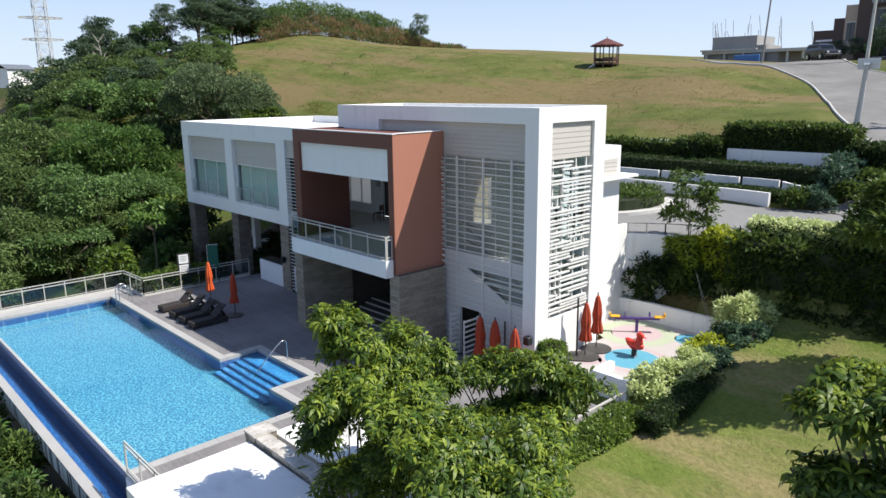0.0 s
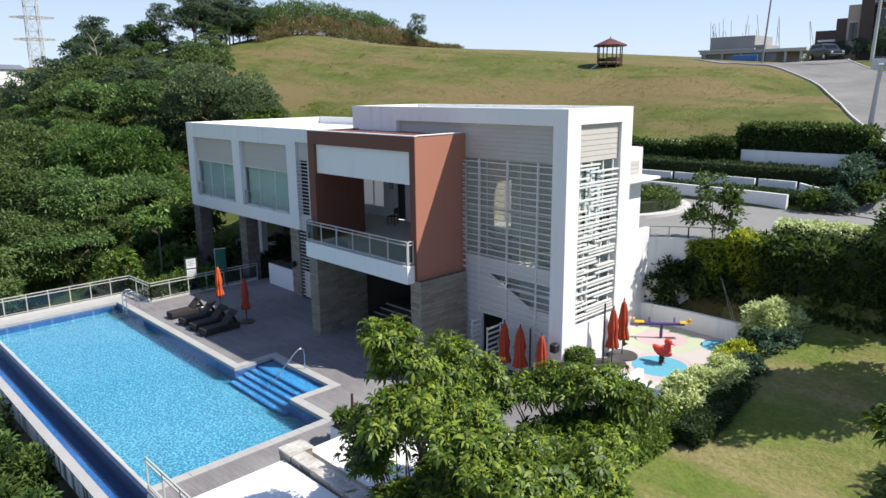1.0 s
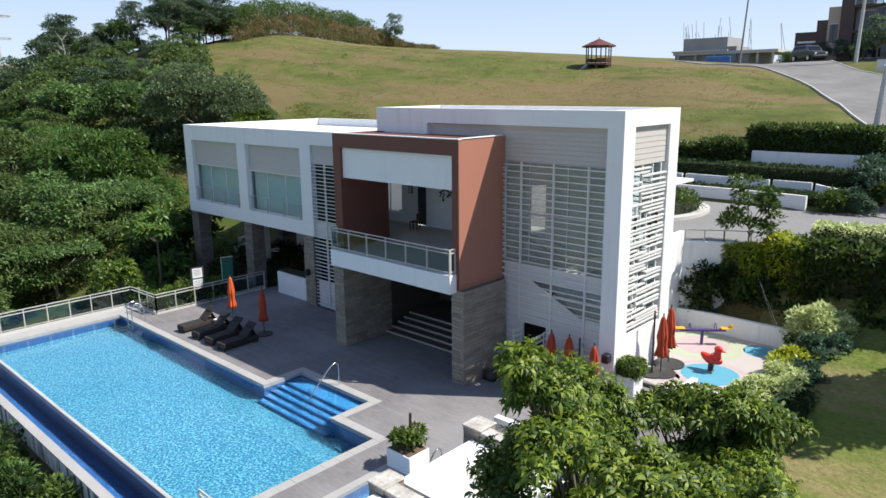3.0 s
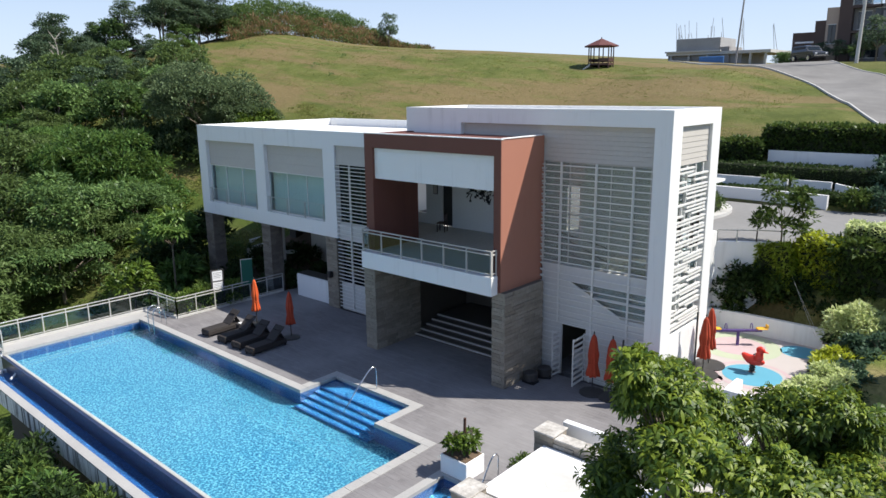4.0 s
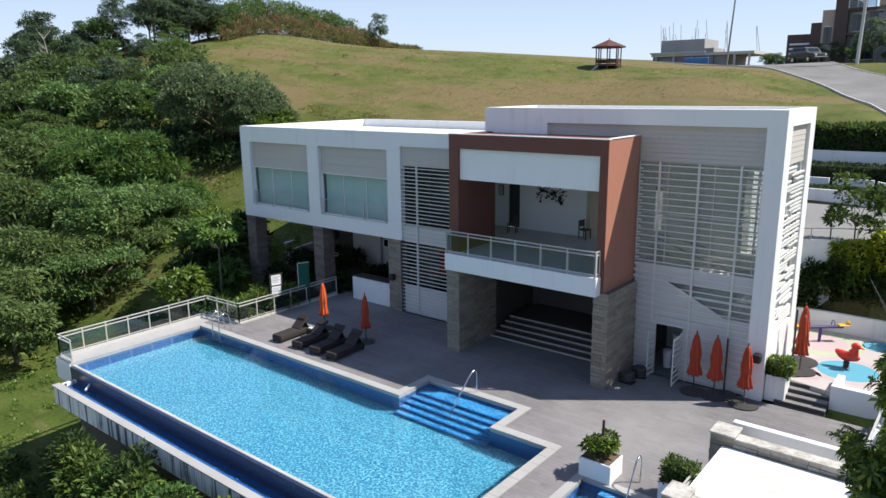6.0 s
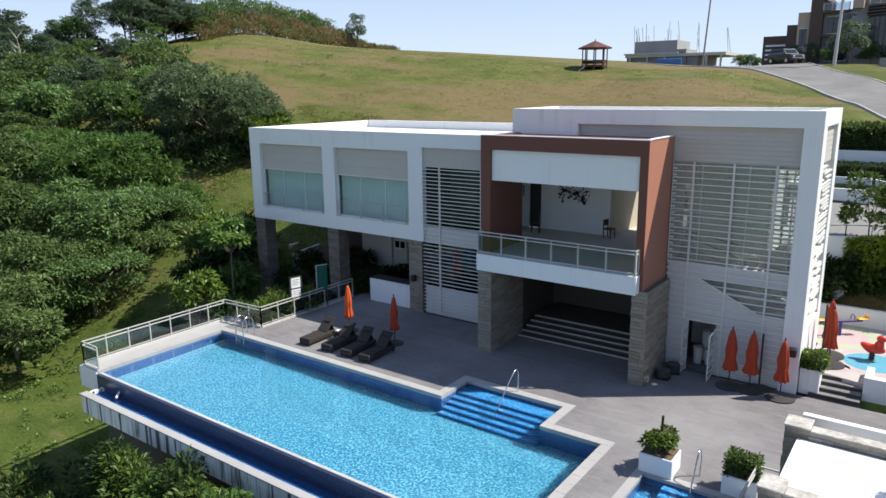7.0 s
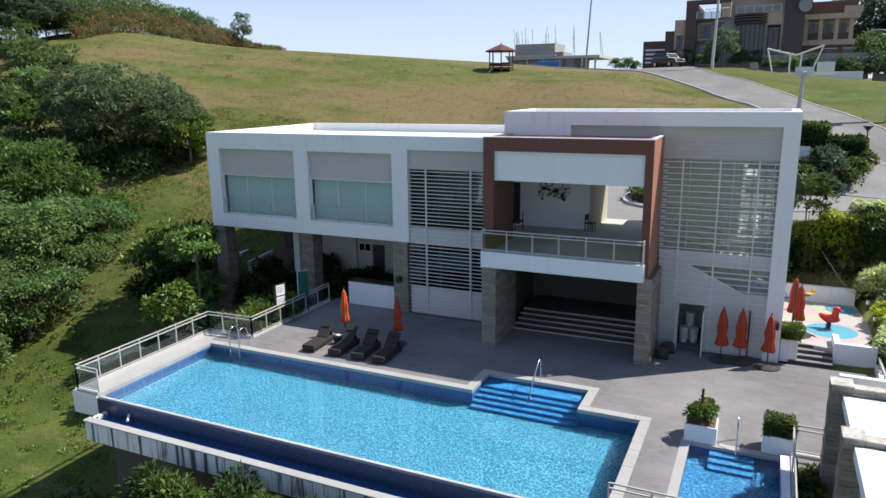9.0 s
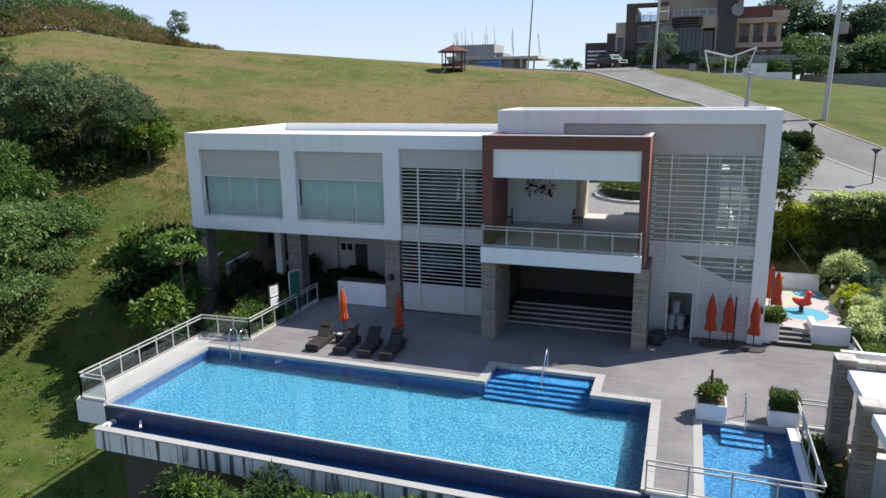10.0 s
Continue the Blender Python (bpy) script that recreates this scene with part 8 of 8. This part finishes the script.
house_part(hb, "cornice", "peach_wall", -10.2, -8.0, 100.7, 104, 21.3, 22.2)
for x in (-14.6, -12.8, -10.9, -9.1):
    house_part(hb, "column", "peach_wall", x - 0.25, x + 0.25, 101.2, 101.7, 17.9, 20.6)
for x0, x1 in ((-12.5, -11.1), (-10.7, -9.3), (-14.3, -13.0)):
    house_part(hb, "balustrade", "brown_wall", x0, x1, 101.3, 101.45, 17.9, 18.8)
    house_window(hb, x0 + 0.2, x1 - 0.2, 103.4, 18.0, 20.2, 2)
house_window(hb, -12.0, -10.6, 101.6, 15.0, 16.7, 2)
house_window(hb, -9.8, -8.6, 101.6, 15.0, 16.7, 2)
dish = thing("satellite_dish", "round grey satellite dish on the house", "dish", at=(-15.1, 97.6, 22.2))
dish.matrix_basis = dish.matrix_basis @ Matrix.Scale(0.62, 4)
part("dish", lathe(B(), [(0.15, 0.12), (0.9, 0.0), (1.35, 0.16), (1.4, 0.2)], seg=24), "grey_wall", dish).matrix_basis = pose(0, 0, 0, 80, 0, 20)
part("arm", tube(B(), (0, 0.1, -0.2), (0, 0.5, -1.2), 0.08), "grey_wall", dish)
gt = thing("gate", "brown garden gate wall with white slats", "gate")
part("wall", box(B(), -37.0, -31.9, 104.2, 104.5, GZ, 18.7), "brown_wall", gt)
for k in range(4):
    part("slat", box(B(), -36.6, -32.2, 104.0, 104.18, 15.4 + 0.62 * k, 15.65 + 0.62 * k), "white", gt)
gw = thing("garden_wall", "grey garden wall in front of the houses", "wall")
part("wall", box(B(), -24.5, -7.0, 96.0, 96.25, 12.5, 15.9), "grey_wall", gw)
part("wall", box(B(), -6.5, 7.5, 96.0, 96.25, 11.0, 13.2), "grey_wall", gw)
part("plinth", box(B(), -18.9, -8.0, 91.8, 92.1, 11.8, 13.5), "white_wall", gw)
part("pillar", box(B(), -21.0, -20.1, 88.8, 89.6, 12.6, 14.8), "grey_wall", gw)
tr = thing("trellis", "white steel butterfly trellis frame", "trellis", at=(-15.9, 91.0, 12.6))
for a, b in (((-3.2, 0, 3.9), (-2.3, 0, 0.2)), ((3.2, 0, 4.1), (2.2, 0, 1.2)), ((-3.2, 0, 3.9), (0.2, 0, 3.0)), ((0.2, 0, 3.0), (3.2, 0, 4.1)), ((-0.5, 0, 3.1), (-0.5, 0, 0.2)), ((0.8, 0, 3.2), (0.7, 0, 0.2)),
             ((-3.2, 1.5, 3.9), (0.2, 1.5, 3.0)), ((0.2, 1.5, 3.0), (3.2, 1.5, 4.1)), ((-3.2, 0, 3.9), (-3.2, 1.5, 3.9)), ((3.2, 0, 4.1), (3.2, 1.5, 4.1))):
    part("tube", tube(B(), a, b, 0.09), "white", tr)
sb = thing("notice_board", "small white board on the garden wall", "board", at=(-12.2, 91.5, 13.4))
part("panel", box(B(), -1.0, 1.0, -0.05, 0.05, 0.0, 1.3), "white_wall", sb)

# building site on the skyline
cs = thing("building_site", "unfinished grey block building with bare rebar", "building", at=(0, 0, -1.1))
part("slab", box(B(), -76, -54, 150, 166, 19.4, 20.0), "concrete", cs)
part("slab", box(B(), -76.2, -64, 149.6, 158, 20.0, 20.3), "concrete", cs)
part("lower_wall", box(B(), -76, -60, 151, 166, 15.5, 19.4), "block", cs)
part("upper_wall", box(B(), -74.2, -64.6, 151, 160, 20.3, 22.9), "block", cs)
part("gable", box(B(), -64.6, -62.4, 150.4, 158, 17, 20.9), "grey_wall", cs)
rng = random.Random(12)
for i in range(22):
    x = rng.uniform(-75, -54)
    part("rebar", tube(B(), (x, 151 + 4 * rng.random(), 20.0), (x + rng.uniform(-0.3, 0.3), 152, 23.5 + 3.6 * rng.random()), 0.05, seg=4), "block", cs)
for x in (-75, -71, -67, -58, -55):
    part("column", box(B(), x - 0.2, x + 0.2, 150.2, 150.6, 16, 19.4), "concrete", cs)
tp = thing("tarpaulin", "blue tarpaulin sheets along the building site", "tarpaulin", at=(0, 0, -1.1))
part("sheet", box(B(), -67.6, -62.4, 147.5, 147.9, 15.5, 18.9, 0.1), "blue_tarp", tp)

# power pylon and far roofs
py = thing("pylon", "pale lattice steel power pylon", "pylon", at=(-290, 76, 18))


def lattice(bm, w0, w1, z0, z1, n):
    for k in range(n):
        a, b = k / n, (k + 1) / n
        wa, wb = w0 + (w1 - w0) * a, w0 + (w1 - w0) * b
        za, zb = z0 + (z1 - z0) * a, z0 + (z1 - z0) * b
        q = [(-1, -1), (1, -1), (1, 1), (-1, 1)]
        for i in range(4):
            j = (i + 1) % 4
            A = Vector((q[i][0] * wa, q[i][1] * wa, za))
            Bv = Vector((q[j][0] * wa, q[j][1] * wa, za))
            C = Vector((q[i][0] * wb, q[i][1] * wb, zb))
            D = Vector((q[j][0] * wb, q[j][1] * wb, zb))
            for u, v, r in ((A, C, 0.16), (A, D, 0.07), (Bv, C, 0.07), (C, D, 0.07)):
                tube(bm, u, v, r, seg=4)
    return bm


part("tower", lattice(B(), 2.3, 1.5, -6, 62, 16), "kerb", py)
part("crossarm", lattice(B(), 0.5, 0.2, 0, 7, 4), "kerb", py).matrix_basis = pose(0, 0, 20, 0, 90, 75)
part("crossarm", lattice(B(), 0.5, 0.2, 0, 7, 4), "kerb", py).matrix_basis = pose(0, 0, 20, 0, -90, 75)
for z in (12.5, 27.5):
    for s in (-90, 90):
        part("crossarm", lattice(B(), 0.5, 0.2, 0, 6.5, 4), "kerb", py).matrix_basis = pose(0, 0, z, 0, s, 75)
wh = thing("house", "white house with a grey roof beyond the wood", "house", at=(-246, 55.5, 17.0), turn=-65)
wh.matrix_basis = wh.matrix_basis @ Matrix.Scale(0.62, 4)
part("wall", box(B(), -7, 7, -4, 4, -6, 3), "white", wh)
bm = B()
for s in (-1, 1):
    q = [bm.verts.new(v) for v in ((-7.8, s * 4.8, 2.7), (7.8, s * 4.8, 2.7), (7.8, 0, 5.0), (-7.8, 0, 5.0))]
    bm.faces.new(q if s < 0 else list(reversed(q)))
ob = part("roof", bm, "slate_roof", wh)
sol = ob.modifiers.new("thick", "SOLIDIFY")
sol.thickness = 0.2
for x in (-4.5, 0, 4.0):
    part("window", box(B(), x, x + 1.4, -4.06, -4.0, 0.0, 1.6), "charcoal", wh)

# planting round the houses
for i, (x, y, s, k) in enumerate(((-24.5, 92.5, 0.72, 1), (-29.5, 97.0, 0.4, 1), (-31.5, 97.5, 0.38, 1), (-27.5, 96.5, 0.35, 0), (-11.5, 94.5, 0.35, 0), (-6.5, 95.0, 0.55, 1), (-4.5, 93.0, 0.6, 0), (-2.5, 99, 0.8, 1), (-22.5, 95.0, 0.42, 0), (-20.5, 95.2, 0.38, 1), (-18.2, 95.2, 0.4, 2), (-16.0, 95.3, 0.38, 0), (-13.6, 95.2, 0.42, 1), (-9.6, 95.0, 0.5, 0), (-33.4, 98.6, 0.4, 0), (-26.2, 94.0, 0.5, 1), (-8.0, 93.6, 0.45, 2))):
    plant(5 + k % 3, x, y, s, 50 * i)
rng = random.Random(3)
for i in range(30):
    x, y = -6 + 62 * (i + rng.random()) / 30, rng.uniform(114, 130)
    plant(rng.choice((8, 9, 9)), x, y, rng.uniform(0.8, 1.3), rng.uniform(0, 360), dz=-1.0)
for i in range(26):
    plant(rng.choice((5, 6, 7)), rng.uniform(-6, 42), rng.uniform(105, 116), rng.uniform(0.55, 1.6), rng.uniform(0, 360), dz=-0.6)
for i, (x, y) in enumerate(((-40, 116), (-42, 119), (-38, 121), (-47, 133))):
    plant(5, x, y, 0.35 + 0.1 * (i % 2), 70 * i)
